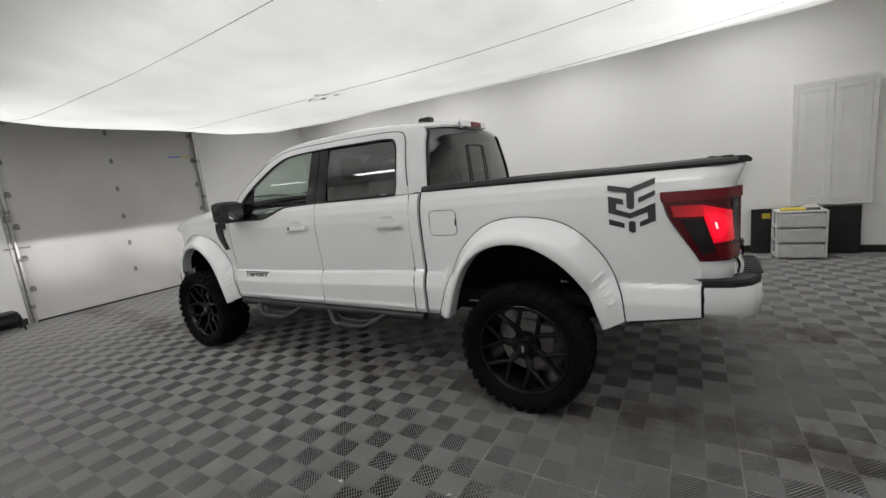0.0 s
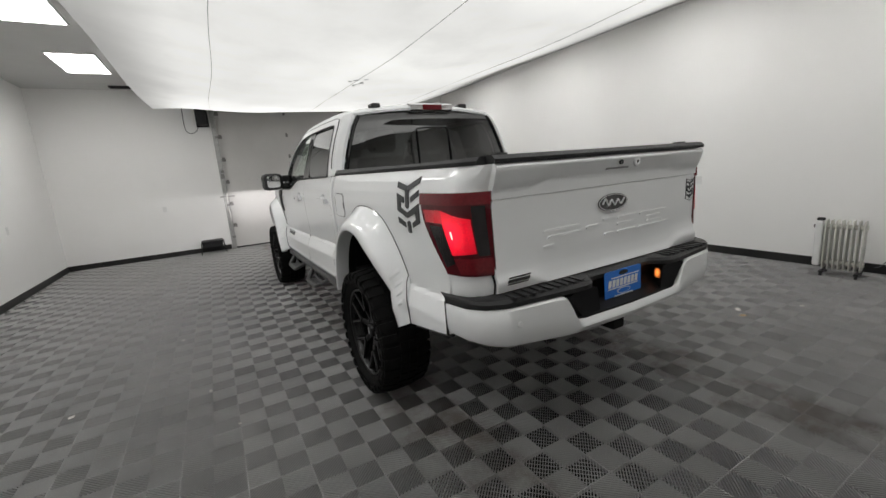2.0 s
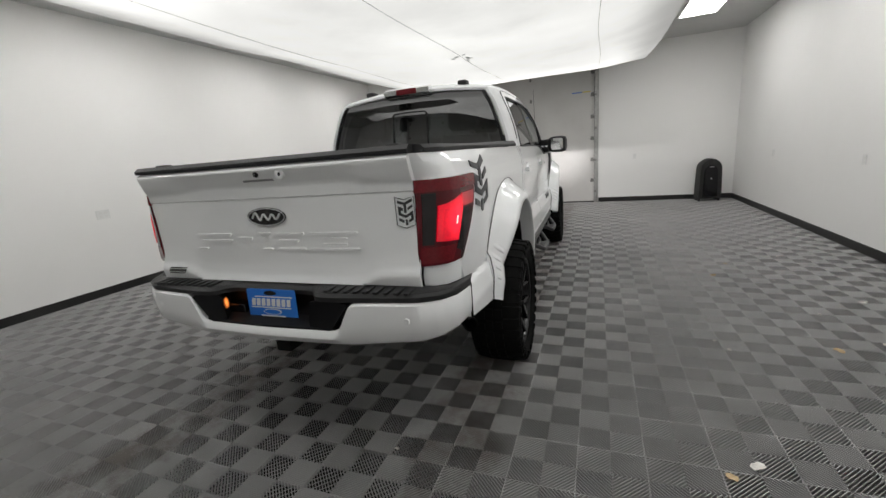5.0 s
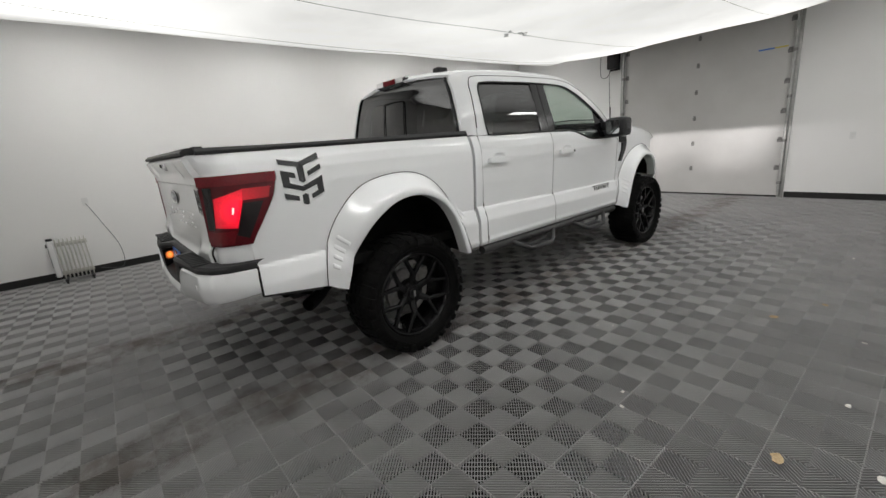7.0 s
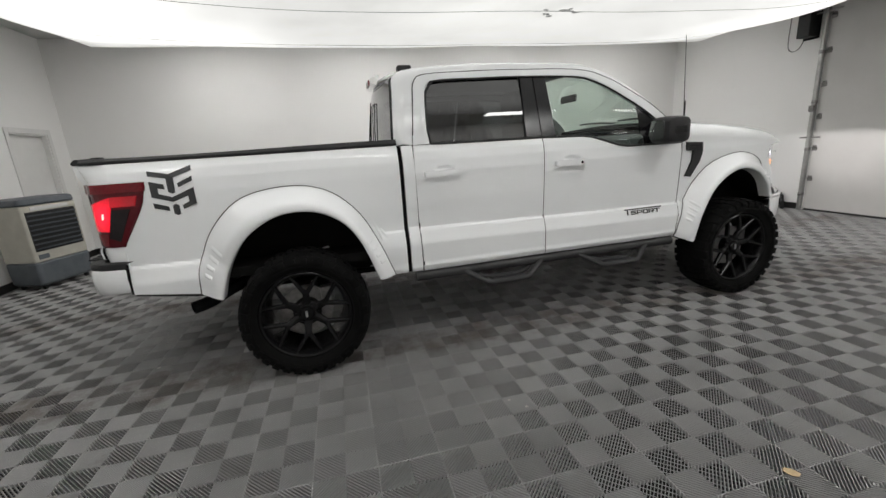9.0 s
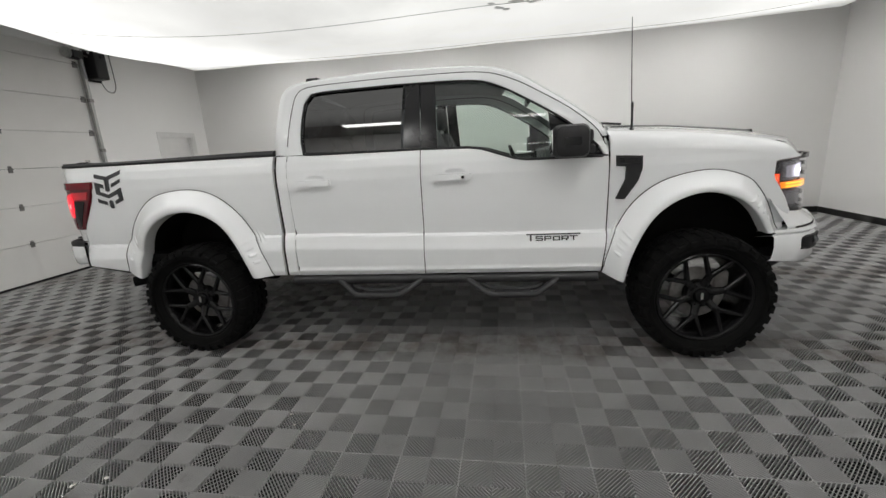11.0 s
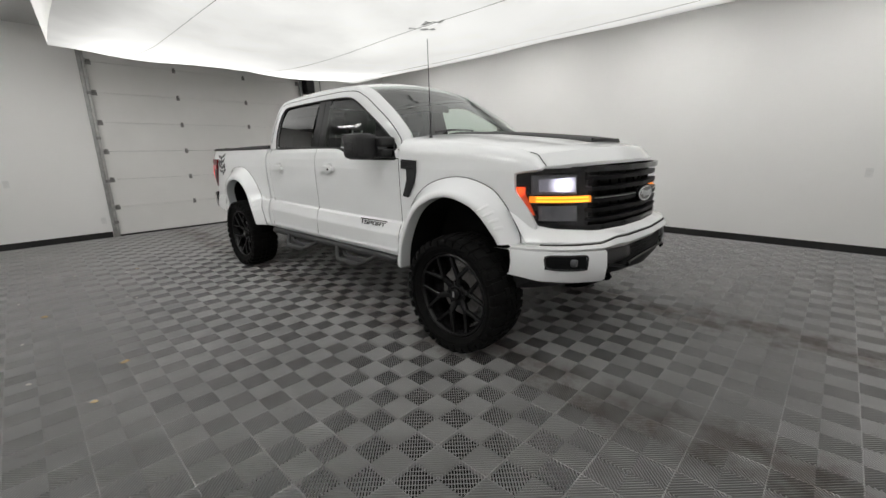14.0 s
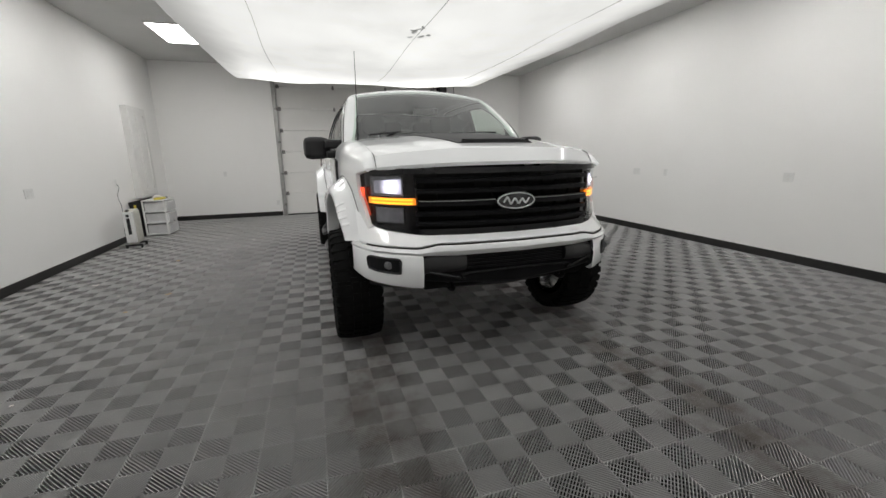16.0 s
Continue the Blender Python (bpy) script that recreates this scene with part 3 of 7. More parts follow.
# man door in the south wall
a, b, h = MAN_DOOR
man = holder("door_3", Matrix(), "closed white panel door in a white frame", "door", kind="structure")
part("door_leaf", boxed((a + 0.006, SOUTH - 0.11, 0.01), (b - 0.006, SOUTH - 0.07, h - 0.006), 0.003), TRIMW, man)
for lo, hi in (((a - 0.075, SOUTH, 0), (a, SOUTH + 0.016, h + 0.075)), ((b, SOUTH, 0), (b + 0.075, SOUTH + 0.016, h + 0.075)), ((a + 0.0005, SOUTH, h), (b - 0.0005, SOUTH + 0.016, h + 0.075))):
    part("casing", boxed(lo, hi, 0.004), TRIMW, man)
for x in (a + 0.001, b - 0.021):
    part("jamb", boxed((x, SOUTH - 0.07, 0.01), (x + 0.02, SOUTH - 0.002, h - 0.001), 0.002), TRIMW, man)
part("jamb", boxed((a + 0.022, SOUTH - 0.07, h - 0.021), (b - 0.022, SOUTH - 0.002, h - 0.001), 0.002), TRIMW, man)
knob = bmesh.new()
lathe(knob, [(0.001, 0.0), (0.024, 0.0), (0.024, 0.008), (0.01, 0.012), (0.01, 0.04), (0.026, 0.05), (0.028, 0.065), (0.015, 0.075), (0.001, 0.076)], 14, "y", (b - 0.07, SOUTH - 0.07, 0.95))
part("knob", knob, STEEL, man, "brushed steel knob")

# two-leaf cabinet on the east wall
CAB = (-3.00, -2.16, 0.70, 2.38)
cab = holder("wall_cabinet", Matrix(), "white two-door panelled cabinet hung on the wall", "cabinet")
y0, y1, z0, z1 = CAB
part("body", boxed((EAST - 0.085, y0 + 0.004, z0 + 0.004), (EAST, y1 - 0.004, z1 - 0.004), 0.002), TRIMW, cab)
x = EAST - 0.085
for lo, hi in (((x - 0.022, y0, z0), (x, y1, z0 + 0.05)), ((x - 0.022, y0, z1 - 0.05), (x, y1, z1)), ((x - 0.022, y0, z0 + 0.05), (x, y0 + 0.05, z1 - 0.05)), ((x - 0.022, y1 - 0.05, z0 + 0.05), (x, y1, z1 - 0.05))):
    part("frame", boxed(lo, hi, 0.004), TRIMW, cab)
mid = (y0 + y1) / 2
for a, b in ((y0 + 0.053, mid - 0.002), (mid + 0.002, y1 - 0.053)):
    za, zb = z0 + 0.053, z1 - 0.053
    leaf = part("door", boxed((x - 0.012, a + 0.002, za), (x - 0.001, b - 0.002, zb), 0.001), TRIMW, cab)
    for lo, hi in (((a, za), (b, za + 0.075)), ((a, zb - 0.075), (b, zb)), ((a, za + 0.075), (a + 0.075, zb - 0.075)), ((b - 0.075, za + 0.075), (b, zb - 0.075))):
        part("rail", boxed((x - 0.027, lo[0], lo[1]), (x - 0.0125, hi[0], hi[1]), 0.003), TRIMW, leaf)


def outlet(at, normal, wide=0.072, tall=0.116):
    """A wall plate with its sockets; normal is (+-1, 0) or (0, +-1)."""
    root = holder("wall_outlet", pose(*at, 0, 0, math.degrees(math.atan2(normal[1], normal[0])) - 90), "white plastic outlet plate on the wall", "outlet", "outlets along the walls")
    part("plate", slab_of(bmesh.new(), rounded(wide, tall, 0.006, 2), lambda a, b, d: (a, d, b), 0.006), PLASTW, root)
    for k in range(max(1, round(wide / 0.09))):
        cx = (k - (max(1, round(wide / 0.09)) - 1) / 2) * 0.06
        for dz in (-0.024, 0.024):
            part("socket", slab_of(bmesh.new(), [(p + cx, q + dz) for p, q in rounded(0.034, 0.028, 0.01, 3)], lambda a, b, d: (a, 0.0065 + d, b), 0.0025), TRIMW, root)
    return root


for y, wide in ((5.95, 0.072), (3.33, 0.072), (1.47, 0.072), (0.80, 0.16), (-1.45, 0.072)):
    outlet((EAST, y, 1.03), (-1, 0), wide)
for y, wide in ((5.85, 0.072), (3.25, 0.12), (1.35, 0.072), (0.70, 0.16), (-1.75, 0.072)):
    outlet((WEST, y, 1.05), (1, 0), wide)
outlet((3.12, SOUTH, 1.05), (0, 1))
outlet((2.02, SOUTH, 0.32), (0, 1))
outlet((2.35, NORTH, 1.05), (0, -1))
outlet((-2.75, NORTH, 1.05), (0, -1))

# ceiling panels
for x, y in ((-3.26, 6.00), (-3.26, 3.52), (-3.26, 1.04), (-3.26, -1.45), (3.16, 5.75), (3.16, 3.27), (3.16, 0.79), (3.16, -1.70)):
    lamp = holder("ceiling_light", pose(x, y, HIGH), "flat white ceiling light panel, switched on", "ceiling light", "ceiling lights")
    bm = bmesh.new()
    for lo, hi in (((-0.30, -0.61, -0.02), (-0.28, 0.61, 0)), ((0.28, -0.61, -0.02), (0.30, 0.61, 0)), ((-0.28, -0.61, -0.02), (0.28, -0.59, 0)), ((-0.28, 0.59, -0.02), (0.28, 0.61, 0))):
        box(bm, lo, hi)
    part("frame", bm, TRIMW, lamp)
    part("diffuser", boxed((-0.279, -0.589, -0.013), (0.279, 0.589, -0.004)), TROFFER, lamp, "glowing white diffuser")
part_v = holder("ceiling_vent", pose(-3.0, 7.7, HIGH), "small dark ceiling vent", "vent")
part("vent_frame", boxed((-0.2, -0.08, -0.025), (0.2, 0.08, 0.0), 0.004), BLACK, part_v)
for k in range(5):
    part("slat", boxed((-0.18, -0.065 + k * 0.028, -0.034), (0.18, -0.053 + k * 0.028, -0.0255)), SATIN, part_v)

# the cloth light tent under the ceiling
TX, TY = (-2.56, 2.44), (-2.50, 6.70)


def tent_z(u, v):
    sag = (1 - abs(u) ** 2.6) * (1 - abs(v) ** 3.6)
    wave = 0.008 * math.sin(5.1 * v + 1.3 * u) * (1 - abs(u) ** 4) + 0.018 * noise.noise((u * 2.1, v * 3.3, 0.3))
    rim = 0.008 * math.sin(9 * v) * abs(u) ** 6 + 0.025 * math.sin(7 * u + 1) * abs(v) ** 8
    return 2.90 - 0.29 * sag + wave + rim


tent = holder("light_tent", Matrix(), "large sagging white cloth light box, glowing from behind", "light tent")
nu, nv = 48, 72
bm = bmesh.new()
grid = []
for j in range(nv + 1):
    v = 2 * j / nv - 1
    row = []
    for i in range(nu + 1):
        u = 2 * i / nu - 1
        # the corners are drawn in a little where the cloth is tied
        pinch = 1 - 0.03 * (abs(u) * abs(v)) ** 4
        row.append((lerp(*TX, (u * pinch + 1) / 2), lerp(*TY, (v * pinch + 1) / 2), tent_z(u, v)))
    grid.append(row)
sheet(bm, grid)
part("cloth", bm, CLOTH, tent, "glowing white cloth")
bm = bmesh.new()
rim = grid[0] + [r[-1] for r in grid[1:]] + grid[-1][-2::-1] + [r[0] for r in grid[-2:0:-1]]
rows = [[Vector(p) + Vector((0, 0, 0.001)) for p in rim]]
for k in (0.35, 0.7, 1.0):
    rows.append([Vector((p[0] * (1 + 0.03 * k), 2.1 + (p[1] - 2.1) * (1 + 0.02 * k) + 0.012 * math.sin(i * 0.7), lerp(p[2], HIGH - 0.003, k))) for i, p in enumerate(rim)])
rings(bm, rows, True, False)
part("skirt", bm, SHEETS, tent, "white cloth sides hanging from the ceiling")
for x in (-1.62, -0.05, 1.55):
    u = 2 * (x - TX[0]) / (TX[1] - TX[0]) - 1
    line = [(x + 0.015 * math.sin(k * 0.21 + x), lerp(*TY, k / 80), tent_z(u, 2 * k / 80 - 1) - 0.0015) for k in range(2, 79)]
    part("seam", tube(bmesh.new(), line, 0.0020, 5), SEAM, tent, "thin stitched seam")
for k in range(7):
    x, y = random.uniform(-0.14, 0.06), 2.35 + 0.06 * k
    u, v = 2 * (x - TX[0]) / (TX[1] - TX[0]) - 1, 2 * (y - TY[0]) / (TY[1] - TY[0]) - 1
    a = random.uniform(0, 3.1)
    w, l = random.uniform(0.012, 0.028), random.uniform(0.03, 0.06)
    z = tent_z(u, v) - 0.012
    blot = slab_of(bmesh.new(), [(random.uniform(0.7, 1.2) * l * math.cos(t), random.uniform(0.6, 1.2) * w * math.sin(t)) for t in np.linspace(0, 5.5, 8)], lambda p, q, d: (x + p * math.cos(a) - q * math.sin(a), y + p * math.sin(a) + q * math.cos(a), z - d), 0.004)
    part("patch", blot, FROSTED, tent, "small grey torn patch")

# ---------------------------------------------------------------- the pickup
# local axes: y forward from the rear axle, x to its right, z up from the floor
truck = holder("pickup_truck", pose(0, 0, 0, 0, 0, 1.0), "white lifted crew-cab pickup truck with black wheels and lit lamps", "pickup truck")

SIDE_Z = [0.56, 0.60, 0.635, 0.66, 0.80, 0.896, 0.908, 1.10, 1.30, 1.38, 1.44, 1.485, 1.52]
SIDE_X = [0.940, 0.972, 0.990, 0.984, 0.990, 0.963, 0.945, 0.958, 0.965, 0.958, 0.940, 0.917, 0.895]


def side_x(y, z):
    # the crease above the sills falls a little towards the front
    if y > 0.76 and z < 1.1:
        z += float(np.interp(y, [0.8, 1.2, 2.1, 3.1], [-0.006, 0.0, 0.022, 0.030])) * min(1.0, max(0.0, (z - 0.62) / 0.15)) * min(1.0, (1.1 - z) / 0.15)
    x = float(np.interp(z, SIDE_Z, SIDE_X))
    if y < -0.3:
        x -= 0.035 * ((-0.3 - y) / 0.8) ** 2
    if y > 3.5:
        x -= 0.075 * ((y - 3.5) / 0.7) ** 2
    return x


def glass_x(y, z):
    x = 0.918 - 0.13 * (z - 1.485) - 0.43 * (z - 1.485) ** 2 if z > 1.485 else side_x(y, z)
    return x - (0.035 * max(0.0, (y - 2.5) / 0.55) if z > 1.45 else 0.0)


def panel(name, parent, s, left, right, low, high, nu, nv, label="", mat=None, lift=0.0, fx=side_x, depth=0.028):
    """A pressed side panel. left(v), right(v): its ends; low(y), high(y): its foot and top."""
    grid = []
    for j in range(nv + 1):
        v = j / nv
        row = []
        for i in range(nu + 1):
            y = lerp(left(v), right(v), i / nu)
            z = lerp(low(y), high(y), v)
            row.append((s * (fx(y, z) + lift), y, z))
        grid.append(row)
    bm = bmesh.new()
    sheet(bm, grid, lambda c: (c.x - s * depth, c.y, c.z))
    return part(name, bm, mat or PAINT, parent, label, 0.45)


def interp(points):
    a, b = [p[0] for p in points], [p[1] for p in points]
    return lambda q: float(np.interp(q, a, b))


# wheel-arch lines: (y, z) from behind the wheel over it to its front
REAR_IN = curve([(-0.475, 0.60), (-0.405, 0.80), (-0.28, 0.98), (-0.12, 1.09), (0.04, 1.125), (0.20, 1.10), (0.34, 1.01), (0.44, 0.85), (0.525, 0.61)], 61)
REAR_OUT = curve([(-0.60, 0.655), (-0.575, 0.84), (-0.47, 1.06), (-0.27, 1.235), (0.02, 1.285), (0.25, 1.235), (0.43, 1.08), (0.555, 0.85), (0.65, 0.60)], 61)
FRONT_IN = curve([(3.185, 0.54), (3.235, 0.75), (3.34, 0.96), (3.48, 1.075), (3.66, 1.12), (3.84, 1.075), (3.95, 0.99), (4.03, 0.88), (4.055, 0.838)], 61)
FRONT_OUT = curve([(3.06, 0.59), (3.115, 0.80), (3.23, 1.04), (3.42, 1.195), (3.70, 1.255), (3.93, 1.20), (4.05, 1.09), (4.13, 0.95), (4.17, 0.845)], 61)


def arch_low(inner, outer, floor_z):
    mid = 0.45 * inner + 0.55 * outer
    ys, zs = mid[:, 0], mid[:, 1]

    def low(y):
        if ys[0] < y < ys[-1]:
            return max(floor_z(y), float(np.interp(y, ys, zs)))
        return floor_z(y)
    return low


def flare(s, inner, outer, name, label):
    """A wide wheel-arch flare: feathered outer edge, bulged face, turned-in lip, louvres pressed into both legs."""
    root_x = [side_x(y, z) + 0.004 for y, z in outer]
    front = inner[0][0] > 2
    profile = [(0.0, 0.0), (0.05, 0.05), (0.16, 0.20), (0.28, 0.38), (0.40, 0.56), (0.50, 0.71), (0.58, 0.83), (0.65, 0.915), (0.72, 0.965), (0.80, 0.99), (0.90, 1.0)]
    n = len(inner)

    def crown(t, xo):
        """How far out the face stands at a point along the arch."""
        ends = 0.72 + 0.28 * min(1.0, 8 * t, 8 * (1 - t))
        peak = 1.085 - (0.062 * max(0.0, (t - 0.42) / 0.58) if front else 0.0)
        xi = lerp(xo + 0.035, peak, 0.35 + 0.65 * ends)
        if not front:
            # the rear leg draws in towards the bed side
            q = min(1.0, t / 0.36)
            xi = lerp(xo + 0.030, xi, q * q * (3 - 2 * q))
        return xi

    def on_face(t, w):
        k = t * (n - 1)
        (yi, zi), (yo, zo) = [np.array([np.interp(k, range(n), line[:, c]) for c in (0, 1)]) for line in (inner, outer)]
        xo = float(np.interp(k, range(n), root_x))
        x = lerp(xo, crown(t, xo), float(np.interp(w, [p[0] for p in profile], [p[1] for p in profile])))
        return Vector((s * x, lerp(yo, yi, w), lerp(zo, zi, w)))

    loops = []
    for k in range(n):
        (yi, zi), (yo, zo) = inner[k], outer[k]
        xo = root_x[k]
        xi = crown(k / (n - 1), xo)
        section = [(0.0, xo - 0.02)] + [(w, lerp(xo, xi, q)) for w, q in profile] + [(0.965, xi - 0.002), (0.99, xi - 0.007), (1.0, xi - 0.016), (1.0, xi - 0.10)]
        loops.append([(s * x, lerp(yo, yi, w), lerp(zo, zi, w)) for w, x in section])
    bm = bmesh.new()
    rings(bm, loops, False, False)
    made = part(name, bm, PAINT, truck, label, 0.9)
    part("flare_gasket", tube(bmesh.new(), [(s * (x + 0.001), y, z) for x, (y, z) in zip(root_x, outer)], 0.003, 5), BLACK, made, "thin black edge gasket")
    for at, step, w0, w1 in (((0.20, -0.031, 0.22, 0.70), (0.815, 0.036, 0.38, 0.90)) if front else ((0.165, -0.031, 0.22, 0.66), (0.835, 0.031, 0.22, 0.70))):
        for k in range(4):
            t, half = at + step * k, 0.0085
            wide = (w1 - w0) * (1 - 0.12 * k)
            loops = []
            for q, up in ((0.0, 0.0), (0.10, 0.7), (0.35, 1.0), (0.65, 1.0), (0.90, 0.7), (1.0, 0.0)):
                w = w0 + wide * q
                top = 1 if step > 0 else -1
                loops.append([on_face(t - top * half, w) + Vector((s * -0.002, 0, 0)), on_face(t - top * half * 0.6, w) + Vector((s * 0.004 * up, 0, 0)), on_face(t + top * half * 0.3, w) + Vector((s * 0.0085 * up, 0, 0)), on_face(t + top * half * 0.7, w) + Vector((s * 0.0065 * up, 0, 0)), on_face(t + top * half, w) + Vector((s * -0.002, 0, 0))])
            bm = bmesh.new()
            rings(bm, loops, True, True)
            part("louvre", bm, PAINT, made)
    return made


BELT = 1.486
BED_FRONT, CAB_BACK = 0.742, 0.772
for s in (1, -1):
    side = "right" if s > 0 else "left"
    # bed side with its rounded rear corner
    cols = list(np.linspace(BED_FRONT, -0.970, 63)) + [-0.974] + [-1.03, -1.07, -1.10, -1.118, -1.128]
    ins = [0.0] * 64 + [0.010, 0.028, 0.055, 0.085, 0.125]
    low = arch_low(REAR_IN, REAR_OUT, interp([(-1.13, 0.90), (-0.974, 0.885), (-0.970, 0.703), (-0.6, 0.655), (-0.5, 0.62), (0.5, 0.60), (0.76, 0.60)]))
    grid = []
    for j in range(61):
        v = j / 60
        row = []
        for y, dx in zip(cols, ins):
            z = lerp(low(y), 1.49, v)
            zz = z + 0.04 if y < -0.5 else z
            # the top of the rear corner sweeps back with the tailgate's spoiler
            sweep = 0.050 * max(0.0, (z - 1.388) / 0.102) * min(1.0, max(0.0, (-0.97 - y) / 0.12))
            row.append((s * (side_x(y, zz if zz < 1.3 else z) - dx), y - sweep, z))
        grid.append(row)
    bm = bmesh.new()
    sheet(bm, grid, lambda c: (c.x - s * 0.03, c.y, c.z))
    bed = part("bed_side", bm, PAINT, truck, "white bed side", 0.45)
    # rail cap
    bm = bmesh.new()
    loops = []
    for y in np.linspace(BED_FRONT, -1.13, 30):
        x = side_x(y, 1.49) - (0.03 if y < -1.09 else 0.0)
        h = 1.527 + 0.006 * math.sin(y * 2.5)
        loops.append([(s * (x - 0.10), y, 1.495), (s * (x + 0.004), y, 1.492), (s * (x + 0.006), y, 1.508), (s * (x - 0.012), y, h), (s * (x - 0.10), y, h + 0.002)])
    rings(bm, loops, True, True)
    part("bed_rail_cap", bm, BLACK, truck, "black plastic bed rail cap")
    # cab corner, doors, fender
    panel("cab_corner", truck, s, lambda v: CAB_BACK, lambda v: 0.849, lambda y: 0.60, lambda y: BELT, 4, 30)
    rear_l = interp([(0, 0.858), (0.35, 0.853), (0.8, 0.849), (1, 0.853)])
    seam_l, seam_r = interp([(0, 1.828), (0.8, 1.835), (1, 1.84)]), interp([(0, 1.834), (0.8, 1.841), (1, 1.846)])
    rear_top = interp([(0.85, BELT), (1.85, 1.482)])

    def dented(y, z):
        """Door skin with a finger cup behind each handle."""
        x = side_x(y, z)
        for cy in (1.065, 2.075):
            q = ((y - cy) / 0.072) ** 2 + ((z - 1.312) / 0.026) ** 2
            if q < 1:
                x -= 0.020 * (1 - q) ** 0.7
        return x

    front_top = interp([(1.84, 1.482), (2.18, 1.474), (2.26, 1.462), (2.40, 1.415), (2.48, 1.388), (2.56, 1.376), (3.1, 1.372)])
    rdoor = panel("rear_door", truck, s, rear_l, seam_l, lambda y: 0.597, rear_top, 72, 84, "white rear door", fx=dented)
    fdoor = panel("front_door", truck, s, seam_r, interp([(0, 3.055), (0.3, 3.085), (0.9, 3.088), (1, 3.085)]), lambda y: 0.599, front_top, 88, 84, "white front door", fx=dented)
    fl = interp([(0, 3.063), (0.3, 3.093), (0.85, 3.096), (1, 3.096)])
    fender_low = arch_low(FRONT_IN, FRONT_OUT, interp([(3.05, 0.60), (3.15, 0.60), (4.0, 0.846), (4.3, 0.846)]))
    fender_front = interp([(0, 4.20), (0.24, 4.255), (0.43, 4.21), (0.67, 4.122), (0.72, 4.112), (0.91, 4.112), (0.97, 4.21), (1.0, 4.272)])
    grid = []
    for j in range(41):
        v = j / 40
        row = []
        for i in range(45):
            y = lerp(fl(v), fender_front(v), i / 44)
            top = float(np.interp(y, [3.05, 3.5, 3.9, 4.15, 4.25], [1.425, 1.40, 1.365, 1.325, 1.308]))
            z = lerp(fender_low(y), top, v)
            row.append((s * side_x(y, min(z, 1.35)), y, z))
        grid.append(row)
    # shoulder rolls over to the bonnet seam
    for w in (0.25, 0.5, 0.75, 1.0):
        row = []
        for p in grid[40]:
            ztop = float(np.interp(p[1], [3.05, 3.12, 3.52, 3.86, 4.09, 4.21, 4.275], [1.537, 1.535, 1.506, 1.466, 1.427, 1.392, 1.319]))
            a = w * math.pi / 2
            xe = 0.805
            row.append((s * (xe + (abs(p[0]) - xe) * math.cos(a)), p[1], p[2] + (ztop - p[2]) * math.sin(a)))
        grid.append(row)
    bm = bmesh.new()
    sheet(bm, grid, lambda c: (c.x - s * 0.025, c.y, c.z - 0.01))
    fender = part("front_fender", bm, PAINT, truck, "white front wing", 0.5)
    # dark seams in the shut lines
    for line in ([(0.853 + 0.003, 1.487), (0.851, 1.30), (0.855, 0.94), (0.861, 0.60)], [(1.843, 1.484), (1.838, 1.30), (1.833, 0.90), (1.831, 0.60)], [(3.0905, 1.40), (3.0905, 1.25), (3.088, 0.88), (3.075, 0.72), (3.059, 0.60)]):
        part("shut_line", tube(bmesh.new(), [(s * (side_x(y, z) - 0.005), y, z) for y, z in curve(line, 24)], 0.0055, 6), UNDER, truck)
    part("bed_gap", boxed((min(s * 0.80, s * 0.925), BED_FRONT - 0.02, 0.62), (max(s * 0.80, s * 0.925), CAB_BACK + 0.02, 1.40)), UNDER, truck)
    part("bed_gap", boxed((min(s * 0.80, s * 0.875), BED_FRONT - 0.02, 1.40), (max(s * 0.80, s * 0.875), CAB_BACK + 0.02, 1.478)), UNDER, truck)
    # flares and their louvres
    flare(s, REAR_IN, REAR_OUT, "rear_flare", "white bulged wheel-arch flare")
    flare(s, FRONT_IN, FRONT_OUT, "front_flare", "white bulged wheel-arch flare")
    # door frames over the glass, and the cab pillars outside them
    FRAME_IN = curve([(0.985, 1.49), (0.972, 1.58), (0.985, 1.78), (1.01, 1.88), (1.08, 1.918), (1.40, 1.928), (1.75, 1.932), (2.20, 1.92), (2.38, 1.872), (2.58, 1.765), (2.80, 1.63), (2.98, 1.49), (3.055, 1.385)], 90)
    FRAME_OUT = curve([(0.856, 1.487), (0.872, 1.62), (0.897, 1.80), (0.925, 1.92), (1.02, 1.968), (1.40, 1.984), (1.75, 1.988), (2.24, 1.978), (2.47, 1.915), (2.69, 1.795), (2.89, 1.665), (3.04, 1.525), (3.086, 1.378)], 90)
    loops = []
    for (ya, za), (yb, zb) in zip(FRAME_IN, FRAME_OUT):
        xa, xb = glass_x(ya, za), glass_x(yb, zb)
        loops.append([(s * (xa - 0.03), ya, za), (s * (xa - 0.004), ya, za), (s * (xa + 0.004), lerp(ya, yb, 0.12), lerp(za, zb, 0.12)), (s * (lerp(xa, xb, 0.5) + 0.008), lerp(ya, yb, 0.5), lerp(za, zb, 0.5)), (s * (xb + 0.003), yb, zb), (s * (xb - 0.025), yb, zb)])
    bm = bmesh.new()
    rings(bm, loops, False, False)
    part("door_frame", bm, PAINT, truck, "white window frame", 0.6)
    ROOF_EDGE = curve([(0.868, 0.735, 1.487), (0.845, 0.742, 1.62), (0.765, 0.768, 1.85), (0.700, 0.792, 1.965), (0.672, 0.93, 2.020), (0.668, 1.40, 2.048), (0.668, 1.80, 2.048), (0.676, 2.25, 2.030), (0.694, 2.49, 1.970), (0.719, 2.69, 1.853), (0.752, 2.87, 1.733), (0.795, 3.05, 1.59), (0.82, 3.10, 1.52)], 90)
    loops = []
